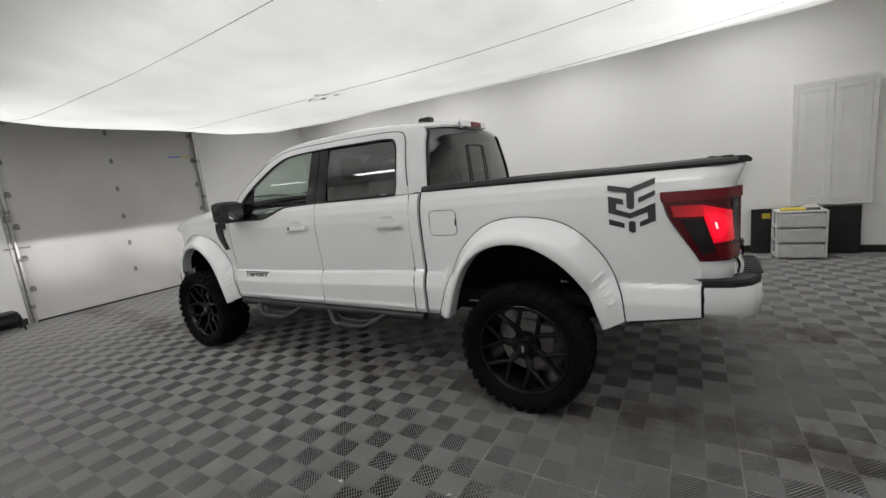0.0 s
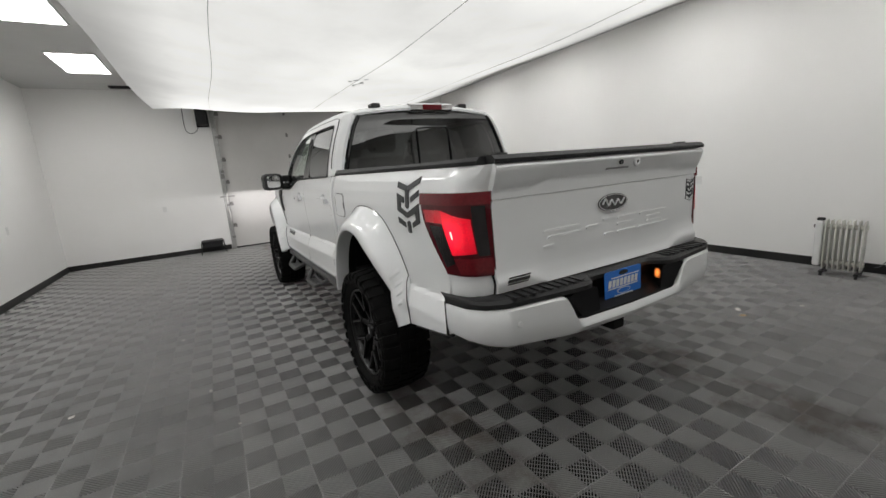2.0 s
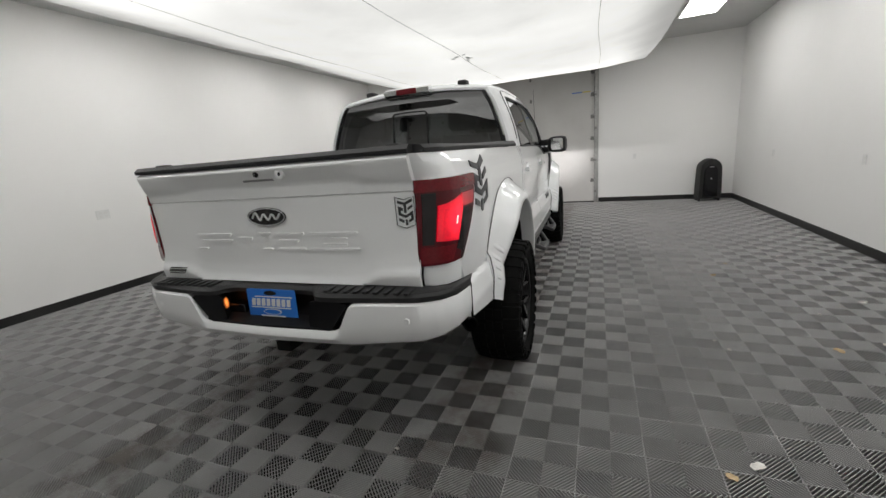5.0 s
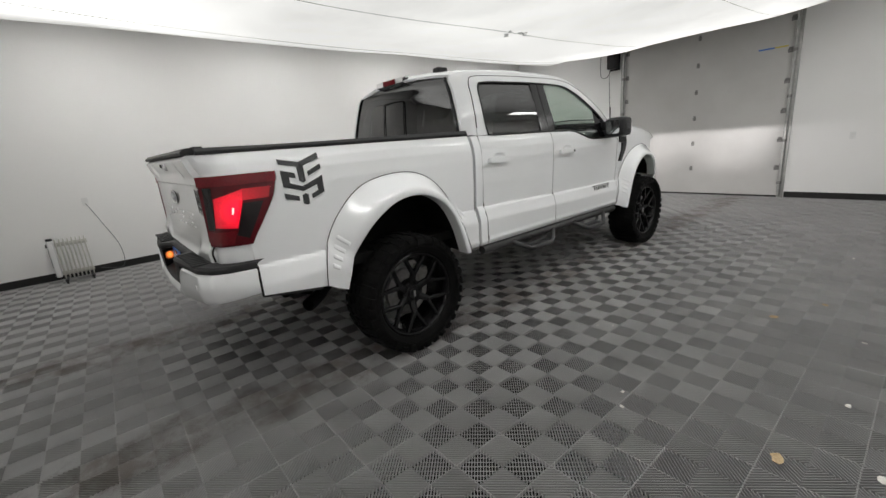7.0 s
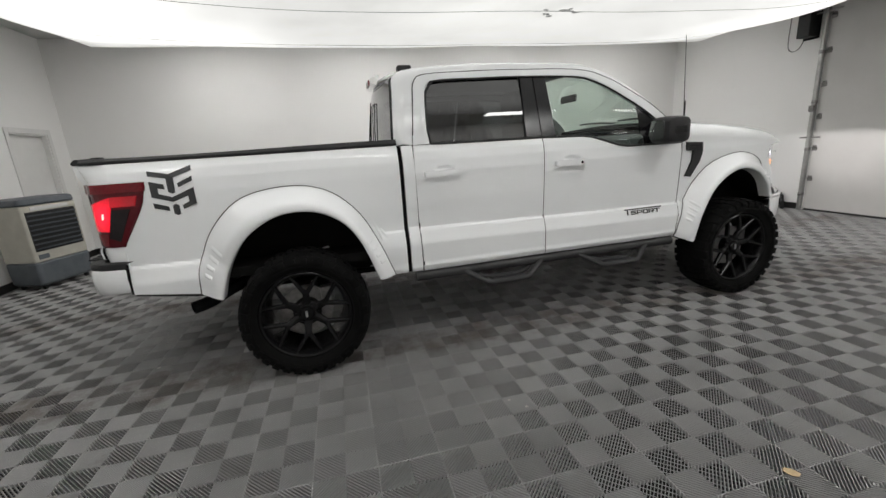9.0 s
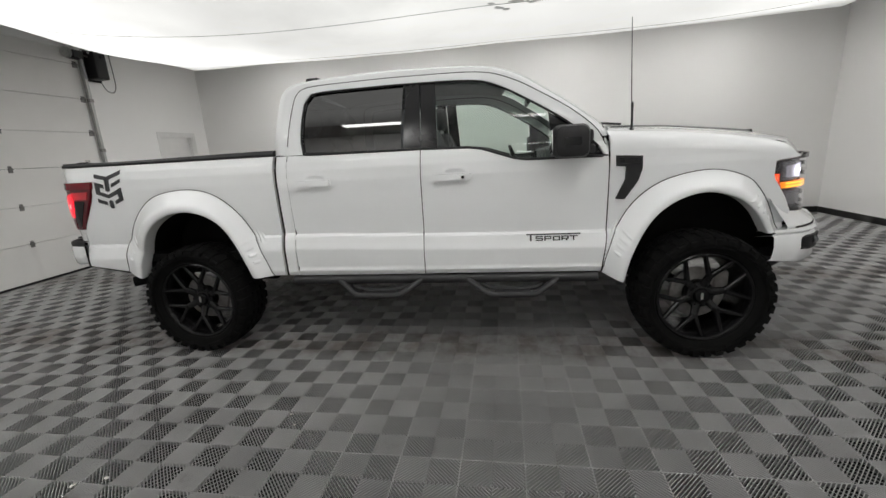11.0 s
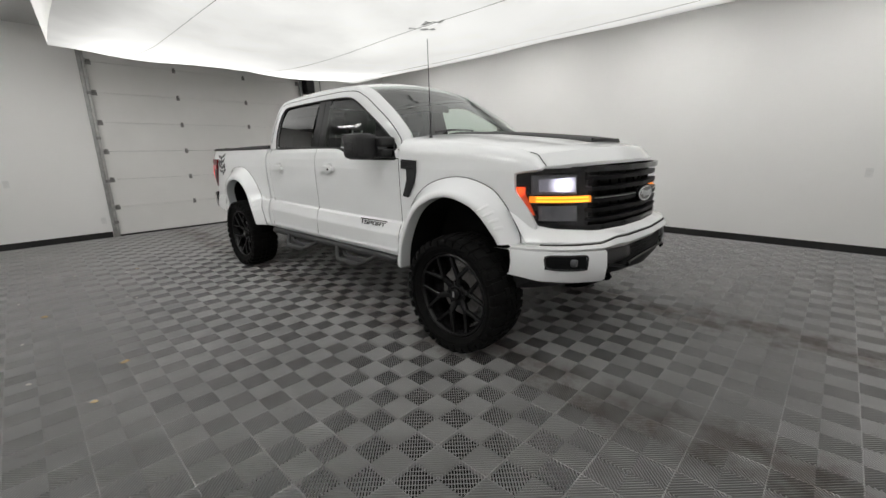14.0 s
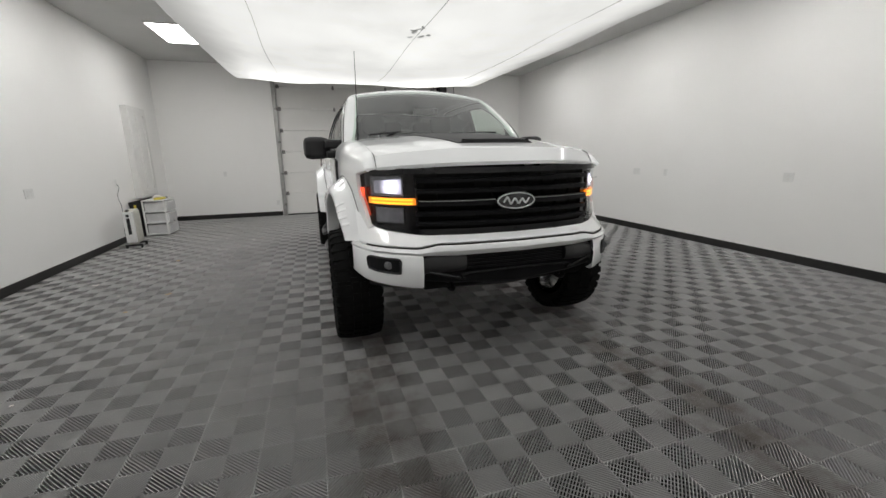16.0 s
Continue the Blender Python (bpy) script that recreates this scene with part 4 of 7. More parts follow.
    for (yb, zb), q in zip(FRAME_OUT, ROOF_EDGE):
        o = Vector((glass_x(yb, zb) + 0.001, yb, zb))
        q = Vector(q)
        gap = (q - o).normalized() * 0.005
        o += gap
        mid = (o + q) / 2 + Vector((0.012, 0, 0.010))
        loops.append([(s * (p.x), p.y, p.z) for p in (o - Vector((0.02, 0, 0)), o, o.lerp(mid, 0.6), mid, mid.lerp(q, 0.6), q, q - Vector((0.02, 0, 0.012)))])
    bm = bmesh.new()
    rings(bm, loops, False, False)
    part("cab_pillar", bm, PAINT, truck, "white roof rail and pillars", 0.6)
    part("frame_seam", tube(bmesh.new(), [(s * (glass_x(y, z) + 0.0015), y, z) for y, z in FRAME_OUT[2:-2]], 0.0038, 6), UNDER, truck, "dark shut line round the door frames")
    # side glass, pillar applique, seals
    def pane(name, pts, mat, lift, label):
        """A curved pane, filled row by row between the outline's two sides."""
        ring = list(zip(pts, pts[1:] + pts[:1]))
        z0, z1 = min(p[1] for p in pts) + 1e-4, max(p[1] for p in pts) - 1e-4
        grid = []
        for j in range(29):
            z = lerp(z0, z1, j / 28)
            cuts = [a[0] + (b[0] - a[0]) * (z - a[1]) / (b[1] - a[1]) for a, b in ring if (a[1] - z) * (b[1] - z) < 0]
            ya, yb = min(cuts), max(cuts)
            grid.append([(s * (glass_x(lerp(ya, yb, i / 16), z) - 0.012 + lift), lerp(ya, yb, i / 16), z) for i in range(17)])
        bm = bmesh.new()
        sheet(bm, grid, lambda c: (c.x - s * 0.004, c.y, c.z))
        return part(name, bm, mat, truck, label, 0.3)

    rear_glass = [(0.985, 1.50), (0.975, 1.58), (0.987, 1.77), (1.012, 1.878), (1.08, 1.915), (1.40, 1.925), (1.722, 1.928), (1.70, 1.489)]
    front_glass = [(1.948, 1.928), (2.20, 1.917), (2.375, 1.868), (2.575, 1.76), (2.70, 1.683), (2.72, 1.376), (2.56, 1.377), (2.48, 1.391), (2.39, 1.42), (2.26, 1.464), (2.18, 1.476), (1.965, 1.484)]
    quarter = [(2.712, 1.675), (2.80, 1.625), (2.98, 1.485), (3.05, 1.39), (2.735, 1.376)]
    pane("window_pane", rear_glass, WINDOW_DARK, 0.0, "dark privacy glass").visible_shadow = False
    pane("window_pane", front_glass, WINDOW, 0.0, "lightly tinted glass").visible_shadow = False
    pane("sail_panel", quarter, GLOSS, 0.004, "black sail panel under the mirror")
    bm = bmesh.new()
    slab_of(bm, [(1.718, 1.489), (1.74, 1.93), (1.838, 1.931), (1.842, 1.485)], lambda a, b, d: (s * (glass_x(a, b) - 0.002 - d), a, b), 0.03)
    part("pillar_trim", bm, GLOSS, truck, "gloss black door pillar trim")
    bm = bmesh.new()
    slab_of(bm, [(1.848, 1.485), (1.846, 1.931), (1.945, 1.930), (1.963, 1.484)], lambda a, b, d: (s * (glass_x(a, b) - 0.002 - d), a, b), 0.03)
    part("pillar_trim", bm, GLOSS, truck, "gloss black door pillar trim")
    seal = [(s * (glass_x(y, z) + 0.001), y, z) for y, z in list(FRAME_IN[::3])]
    part("window_seal", tube(bmesh.new(), seal, 0.008, 6), BLACK, truck)
    sill = [(s * (glass_x(y, z) + 0.002), y, z) for y, z in [(0.985, 1.492), (1.05, 1.488), (1.45, 1.486), (1.84, 1.484), (2.18, 1.476), (2.26, 1.464), (2.40, 1.418), (2.48, 1.391), (2.56, 1.378), (3.05, 1.374)]]
    part("window_seal", tube(bmesh.new(), sill, 0.009, 6), BLACK, truck)
    # handles
    for dr, y in ((rdoor, 1.045), (fdoor, 2.055)):
        xh = side_x(y, 1.285)
        handle = part("door_handle", slab_of(bmesh.new(), [(y + a, 1.285 + b) for a, b in rounded(0.26, 0.042, 0.014, 3)], lambda a, b, d: (s * (xh + 0.034 + 0.012 * (1 - ((a - y) / 0.135) ** 2) - d), a, b), 0.022), PAINT, dr, "white pull handle")
        for dy in (-0.12, 0.12):
            part("handle_post", boxed((min(s * (xh - 0.01), s * (xh + 0.030)), y + dy - 0.012, 1.268), (max(s * (xh - 0.01), s * (xh + 0.030)), y + dy + 0.014, 1.302)), PAINT, dr)
    part("key_lock", lathe(bmesh.new(), [(0.001, 0.004), (0.011, 0.003), (0.011, 0.0)], 12, "x", (s * (side_x(2.1, 1.285) + 0.0405), 2.135, 1.283)), GLOSS, fdoor)
    # fender vent
    vent = [(3.130, 1.372), (3.290, 1.362), (3.292, 1.285), (3.270, 1.205), (3.190, 1.085), (3.135, 1.092), (3.190, 1.215), (3.192, 1.298), (3.132, 1.304)]
    v_ob = part("fender_vent", slab_of(bmesh.new(), vent, lambda a, b, d: (s * (side_x(a, b) + 0.016 - d), a, b), 0.03), BLACK, fender, "black L-shaped wing vent")
    for k in range(3):
        part("vent_slot", slab_of(bmesh.new(), [(3.150, 1.352 - 0.014 * k), (3.272, 1.345 - 0.014 * k), (3.272, 1.340 - 0.014 * k), (3.150, 1.347 - 0.014 * k)], lambda a, b, d: (s * (side_x(a, b) + 0.0195 - d), a, b), 0.006), GLOSS, v_ob)
    # graphic on the bed side: angular bars
    MARK = [[(15, 67), (122, 92), (237, 45), (237, 78), (143, 115), (142, 205), (127, 212), (108, 200), (106, 118), (17, 98)],
            [(160, 150), (237, 112), (237, 140), (162, 177)],
            [(18, 130), (90, 153), (92, 183), (57, 174), (57, 208), (122, 234), (238, 181), (239, 283), (168, 313), (166, 287), (205, 267), (203, 232), (122, 263), (20, 226)],
            [(20, 262), (95, 290), (95, 318), (22, 295)],
            [(115, 285), (130, 277), (147, 285), (147, 343), (130, 347), (115, 337)]]
    for poly in MARK:
        pts = []
        for px, py in poly:
            a = (px - 15) / 224
            y = -0.762 + 0.24 * (a if s > 0 else 1 - a)
            pts.append((y, 1.458 - (py - 45) / 302 * 0.292))
        part("graphic", slab_of(bmesh.new(), pts, lambda a, b, d: (s * (side_x(a, b) + 0.0055 - d), a, b), 0.009), DECAL, bed, "charcoal vinyl bar")
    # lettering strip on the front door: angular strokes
    STROKES = {0: [(0, 0.82, 6.3, 1.0), (0.42, 0, 0.62, 0.82)], 1: [(0.1, 0.52, 0.95, 0.66), (0.1, 0.30, 0.26, 0.52), (0.1, 0.27, 0.95, 0.40), (0.79, 0.0, 0.95, 0.30), (0.1, 0.0, 0.95, 0.13)],
               2: [(0.1, 0.0, 0.26, 0.66), (0.26, 0.52, 0.95, 0.66), (0.79, 0.25, 0.95, 0.52), (0.26, 0.22, 0.95, 0.34)], 3: [(0.1, 0.0, 0.26, 0.66), (0.79, 0.0, 0.95, 0.66), (0.26, 0.52, 0.79, 0.66), (0.26, 0.0, 0.79, 0.13)],
               4: [(0.1, 0.0, 0.26, 0.66), (0.26, 0.52, 0.95, 0.66), (0.79, 0.25, 0.95, 0.52), (0.26, 0.22, 0.95, 0.34), (0.62, 0.0, 0.80, 0.22)], 5: [(0.05, 0.52, 1.0, 0.66), (0.44, 0.0, 0.60, 0.52)]}
    unit, high = 0.0575, 0.047
    for cell, bars in STROKES.items():
        for a0, b0, a1, b1 in bars:
            ua, ub = (cell + a0) * unit, (cell + a1) * unit
            ya, yb = (2.555 + ua, 2.555 + ub) if s > 0 else (2.92 - ua, 2.92 - ub)
            za, zb = 0.822 + b0 * high, 0.822 + b1 * high
            part("lettering", slab_of(bmesh.new(), [(ya, za), (yb, za), (yb, zb), (ya, zb)], lambda a, b, d: (s * (side_x(a, b) + 0.0045 - d), a, b), 0.006), DECAL, fdoor, "dark vinyl stroke")
    # mirror
    mir = part("door_mirror", (lambda bm: (rings(bm, [[(s * x, 2.815 + a * w * 1.18, 1.475 + b * h) for a, b in rounded(1, 1, 0.22, 4)] for x, w, h in ((0.99, 0.10, 0.12), (1.01, 0.15, 0.17), (1.06, 0.185, 0.195), (1.16, 0.185, 0.20), (1.205, 0.16, 0.175), (1.22, 0.10, 0.11))], True, True), bm)[1])(bmesh.new()), BLACK, truck, "black towing-style door mirror")
    part("mirror_arm", boxed((min(s * 0.88, s * 1.03), 2.83, 1.385), (max(s * 0.88, s * 1.03), 2.99, 1.452), 0.02, 3), BLACK, mir)
    part("mirror_arm", boxed((min(s * 0.88, s * 1.04), 2.86, 1.468), (max(s * 0.88, s * 1.04), 2.975, 1.545), 0.02, 3), BLACK, mir)
    part("mirror_glass", slab_of(bmesh.new(), [(1.105 + a, 1.478 + b) for a, b in rounded(0.145, 0.14, 0.03, 4)], lambda a, b, d: (s * a, 2.7035 - d, b), 0.004), MIRROR, mir, "mirror glass")
    part("mirror_trim", slab_of(bmesh.new(), [(2.80 + a, 1.475 + b) for a, b in rounded(0.10, 0.05, 0.012, 3)], lambda a, b, d: (s * (1.222 - d), a + 0.015, b), 0.006), GLOSS, mir)
    # step bar
    bar = part("step_bar", tube(bmesh.new(), [(s * 0.955, y, 0.555) for y in np.linspace(0.80, 3.04, 12)], 0.036, 12), STEPBLACK, truck, "black tubular step bar")
    for y0, y1 in ((1.17, 1.80), (2.14, 2.77)):
        pts = curve([(s * 0.975, y0, 0.55), (s * 1.06, y0 + 0.14, 0.475), (s * 1.07, y0 + 0.20, 0.465), (s * 1.07, y1 - 0.20, 0.465), (s * 1.06, y1 - 0.14, 0.475), (s * 0.975, y1, 0.55)], 30)
        part("step_hoop", tube(bmesh.new(), pts, 0.021, 10), STEPBLACK, bar)
        pts = curve([(s * 0.93, y0 + 0.06, 0.54), (s * 0.99, y0 + 0.17, 0.49), (s * 0.99, y1 - 0.17, 0.49), (s * 0.93, y1 - 0.06, 0.54)], 24)
        part("step_hoop", tube(bmesh.new(), pts, 0.016, 8), STEPBLACK, bar)
        part("tread_plate", boxed((min(s * 0.985, s * 1.065), y0 + 0.19, 0.474), (max(s * 0.985, s * 1.065), y1 - 0.19, 0.484), 0.003), BLACK, bar)
    for y in (0.95, 1.95, 2.9):
        part("bracket", boxed((min(s * 0.5, s * 0.95), y - 0.03, 0.555), (max(s * 0.5, s * 0.95), y + 0.03, 0.60)), UNDER, bar)
    # rocker underside and inner arch liners keep the body closed
    part("sill_pan", boxed((min(s * 0.5, s * 0.955), 0.66, 0.60), (max(s * 0.5, s * 0.955), 3.15, 0.66)), UNDER, truck)
    for cy, inner in ((0.02, REAR_IN), (3.66, FRONT_IN)):
        ctr = np.array([inner[:, 0].mean(), 0.62])
        loops = []
        for p in inner:
            q = ctr + (p - ctr) * 1.03
            loops.append([(s * 1.0, q[0], q[1]), (s * 0.60, q[0], q[1] + 0.03), (s * 0.55, q[0] * 0.6 + ctr[0] * 0.4, q[1] * 0.75 + 0.15)])
        bm = bmesh.new()
        rings(bm, loops, False, False)
        part("arch_liner", bm, UNDER, truck, "black wheel-arch liner")
    # taillight wrapping round the corner
    FRONT_EDGE = interp([(1.00, -0.965), (1.04, -0.945), (1.24, -0.825), (1.34, -0.793), (1.378, -0.790)])
    corner = list(zip(cols[58:], ins[58:]))

    def tl_point(w, z, lift):
        """w: 0 at the front edge on the side, 1 at the tailgate gap."""
        y = lerp(FRONT_EDGE(z), -1.132, w ** 0.9)
        dx = float(np.interp(-y, [-c[0] for c in corner], [c[1] for c in corner]))
        if w > 0.72:
            t = (w - 0.72) / 0.28
            dx = lerp(dx, 0.132, t * t)
        bulge = 0.010 * math.sin(math.pi * min(1, max(0, (z - 1.0) / 0.38)))
        return Vector((s * (side_x(y, z if z > 0.92 else 1.0) - dx + lift + bulge * (1 - w)), y - (lift + 0.008) * w, z))

    def tl_patch(name, w0, w1, z0, z1, lift, mat, parent, label, z0b=None, z1b=None):
        grid = []
        for j in range(13):
            row = []
            for i in range(17):
                w = lerp(w0, w1, i / 16)
                za, zb = lerp(z0, z0b if z0b is not None else z0, i / 16), lerp(z1, z1b if z1b is not None else z1, i / 16)
                row.append(tl_point(w, lerp(za, zb, j / 12), lift))
            grid.append(row)
        bm = bmesh.new()
        sheet(bm, grid, lambda c: (c.x - s * 0.02, c.y + 0.012, c.z))
        return part(name, bm, mat, parent, label, 0.6)

    tl = tl_patch("tail_lamp", 0.0, 1.0, 1.0, 1.378, 0.008, RED_LENS, truck, "dark red tail lamp, lit")
    tl_patch("top_band", 0.0, 1.0, 1.325, 1.378, 0.014, RED_BAND, tl, "red top band of the lamp")
    tl_patch("smoked_window", 0.12, 0.425, 1.035, 1.228, 0.0115, SMOKE_LENS, tl, "smoked grey lens panel", 1.06)
    tl_patch("smoked_corner", 0.855, 0.95, 1.095, 1.318, 0.0115, SMOKE_LENS, tl, "smoked grey lens panel")
    tl_patch("light_bar", 0.06, 0.47, 1.243, 1.302, 0.013, RED_MID, tl, "dimly glowing red light bar")
    tl_patch("brake_light", 0.445, 0.84, 1.098, 1.302, 0.0135, RED_LIT, tl, "glowing red brake light", 1.108, 1.262)
    tl_patch("brake_core", 0.49, 0.79, 1.13, 1.262, 0.0146, RED_GLOW, tl, "brighter heart of the brake light", 1.13, 1.245)
    tl_patch("bulb", 0.555, 0.585, 1.175, 1.208, 0.0160, RED_HOT, tl, "bright bulb spot")
    tl_patch("lower_band", 0.45, 0.97, 1.012, 1.085, 0.0115, RED_BAND, tl, "deep red lower lens")

# roof, windscreen, rear glass
def across(stations, n, crown, bow):
    grid = []
    for k, (x, y, z) in enumerate(stations):
        t = k / (len(stations) - 1)
        row = []
        for i in range(n + 1):
            u = 2 * i / n - 1
            f = 1 - u * u
            row.append((u * x, y + bow(t) * f, z + crown(t) * f))
        grid.append(row)
    return grid


roof_st = [tuple(p) for p in ROOF_EDGE if p[2] > 1.975 and p[1] < 2.44]
bm = bmesh.new()
sheet(bm, across(roof_st, 28, lambda t: 0.045 + 0.035 * math.sin(math.pi * t), lambda t: lerp(-0.05, 0.07, t)), lambda c: (c.x, c.y, c.z - 0.02))
part("roof", bm, PAINT, truck, "white cab roof", 0.5)
ws = [tuple(p) for p in ROOF_EDGE if p[1] > 2.42 and p[2] < 2.0]
bm = bmesh.new()
sheet(bm, across(ws, 28, lambda t: lerp(0.052, 0.03, t), lambda t: lerp(0.075, 0.13, t)))
part("windscreen", bm, SCREEN, truck, "tinted windscreen").visible_shadow = False
rear_st = [tuple(p) for p in ROOF_EDGE if p[1] < 0.80]
bm = bmesh.new()
sheet(bm, across([(x - 0.045, y + 0.004, z) for x, y, z in rear_st], 20, lambda t: lerp(0.0, 0.025, t), lambda t: lerp(-0.045, -0.05, t)))
part("rear_window", bm, WINDOW_DARK, truck, "dark privacy rear window").visible_shadow = False
for s in (1, -1):
    edge = [Vector((s * (x - 0.05), y + 0.002, z)) for x, y, z in rear_st]
    part("rear_window_seal", tube(bmesh.new(), edge, 0.014, 6), GLOSS, truck)
frame_pts = [(-0.165, 1.50), (-0.163, 1.70), (-0.158, 1.82), (-0.13, 1.848), (0.13, 1.848), (0.158, 1.82), (0.163, 1.70), (0.165, 1.50)]
part("slider_frame", tube(bmesh.new(), [(x, float(np.interp(z, [1.49, 1.62, 1.85, 1.96], [0.688, 0.693, 0.717, 0.741])) - 0.003, z) for x, z in curve(frame_pts, 40)], 0.0055, 6), GLOSS, truck, "black frame of the sliding rear pane")
part("back_panel", boxed((-0.86, 0.735, 0.62), (0.86, 0.768, 1.50)), UNDER, truck)
stop = part("high_brake_lamp", (lambda bm: (rings(bm, [[(x, 0.735 + dy, z) for dy, z in ((0.0, 1.985), (-0.045, 2.0), (-0.045, 2.04), (0.03, 2.062))] for x in (-0.21, -0.19, 0.19, 0.21)], True, True), bm)[1])(bmesh.new()), CHROME, truck, "clear high-level brake lamp unit")
part("brake_light", boxed((-0.095, 0.684, 1.998), (0.095, 0.70, 2.042), 0.004), RED_BAND, stop, "red lens")
for s in (1, -1):
    bm = boxed((s * 0.45 - 0.04, 0.87, 2.02), (s * 0.45 + 0.04, 0.98, 2.082), 0.014, 3)
    part("roof_marker", bm, BLACK, truck, "small black roof lamp pod")

# bonnet with black scoop, cowl, wipers, aerial
def bonnet(u, v):
    ze = float(np.interp(v, [0, 0.35, 0.65, 0.85, 0.95, 1], [1.537, 1.506, 1.465, 1.426, 1.393, 1.323]))
    zc = float(np.interp(v, [0, 0.35, 0.65, 0.85, 0.95, 1], [1.572, 1.541, 1.493, 1.455, 1.432, 1.352]))
    f = 1 - abs(u) ** 2.8
    dome = 0.012 * max(0.0, 1 - (abs(u) / 0.62) ** 8) * min(1, 4 * (1 - v))
    y0, y1 = 3.115 + 0.11 * (1 - u * u), 4.272 + 0.285 * (1 - abs(u) ** 2.4)
    return Vector((u * 0.80, lerp(y0, y1, v), lerp(ze, zc, f) + dome))


bm = bmesh.new()
sheet(bm, [[bonnet(2 * i / 48 - 1, j / 36) for i in range(49)] for j in range(37)], lambda c: (c.x * 0.995, c.y, c.z - 0.022))
hood = part("bonnet", bm, PAINT, truck, "white bonnet", 0.5)
grid = []
for j in range(21):
    v = lerp(0.02, 0.83, j / 20)
    half = lerp(0.62, 0.34, (j / 20) ** 0.8)
    row = []
    for i in range(25):
        u = half * (2 * i / 24 - 1)
        p = bonnet(u, v)
        lift = 0.004 + 0.022 * (j / 20) ** 1.5 * (1 - abs(2 * i / 24 - 1) ** 4)
        row.append(p + Vector((0, 0, lift)))
    grid.append(row)
bm = bmesh.new()
sheet(bm, grid, lambda c: (c.x, c.y - 0.01, c.z - 0.04))
part("bonnet_scoop", bm, BLACK, hood, "matt black raised scoop insert")
part("scoop_mouth", slab_of(bmesh.new(), [(-0.25, 0.002), (-0.24, 0.026), (0.24, 0.026), (0.25, 0.002)], lambda a, b, d: tuple(bonnet(a / 0.8, 0.825) + Vector((0, 0.004 - d, b))), 0.01), GLOSS, hood)
grid = [[Vector((u * 0.81, 3.05 + 0.12 * (1 - u * u) + 0.075 * k, 1.532 + 0.035 * (1 - u * u) - 0.006 * k)) for u in np.linspace(-1, 1, 21)] for k in range(2)]
bm = bmesh.new()
sheet(bm, grid, lambda c: (c.x, c.y, c.z - 0.03))
part("cowl", bm, BLACK, truck, "black cowl grille")
for x0, x1 in ((0.68, 0.10), (0.02, -0.56)):
    pts = curve([(x0, 3.17 + 0.10 * (1 - x0 * x0), 1.575), ((x0 + x1) / 2, 3.15, 1.60), (x1, 3.14, 1.60)], 10)
    part("wiper", tube(bmesh.new(), pts, 0.008, 6), BLACK, truck, "black wiper arm")
aer = part("aerial", tube(bmesh.new(), [(0.778, 3.268, 1.56), (0.772, 3.258, 1.85), (0.765, 3.245, 2.225)], [0.0034, 0.0030, 0.0022], 8), BLACK, truck, "thin black whip aerial")
part("aerial_base", lathe(bmesh.new(), [(0.018, 1.515), (0.016, 1.53), (0.008, 1.545), (0.006, 1.70), (0.003, 1.71)], 12, "z", (0.779, 3.27, 0)), BLACK, aer)

for s in (1, -1):
    seam = [bonnet(s * 1.0, v) + Vector((0, 0, 0.001)) for v in np.linspace(0.90, 1.0, 10)]
    part("bonnet_gap", tube(bmesh.new(), seam, 0.0022, 6), UNDER, truck, "dark shut line of the bonnet")
    part("bumper_gap", tube(bmesh.new(), [(s * 0.964, -0.9745, z) for z in np.linspace(0.705, 0.875, 8)], 0.007, 6), UNDER, truck, "dark gap beside the bumper")
# fuel flap on the left
flap_edge = [(0.562 + a, 1.268 + b) for a, b in rounded(0.215, 0.172, 0.035, 5)]
flap = part("fuel_flap", slab_of(bmesh.new(), flap_edge, lambda a, b, d: (-(side_x(a, b) + 0.003 - d), a, b), 0.006), PAINT, truck, "white fuel filler flap")
part("flap_gap", tube(bmesh.new(), [(-(side_x(a, b) + 0.0005), a, b) for a, b in flap_edge + flap_edge[:1]], 0.0032, 5, False), UNDER, flap)
part("flap_catch", boxed((-(side_x(0.46, 1.27) + 0.006), 0.456, 1.245), (-(side_x(0.46, 1.27) - 0.004), 0.464, 1.29), 0.001), BLACK, flap)

# tailgate
def gate(x, z):
    a = abs(x)
    mid = 1 / (1 + math.exp((a - 0.52) * 60))
    crease = lerp(1.378, 1.402, mid)
    ledge = lerp(1.000, 0.945, 1 / (1 + math.exp((a - 0.55) * 50)))
    pts = [(0.905, -1.145), (0.915, -1.168), (ledge - 0.035, -1.176), (ledge, -1.158), (ledge + 0.06, -1.150), (1.25, -1.150), (1.331, -1.153), (1.335, -1.149), (1.339, -1.157), (crease - 0.005, -1.160), (crease + 0.03, -1.178), (1.468, -1.198), (1.480, -1.198), (1.492, -1.180)]
    return float(np.interp(z, [p[0] for p in pts], [p[1] for p in pts])) + 0.012 * a * a


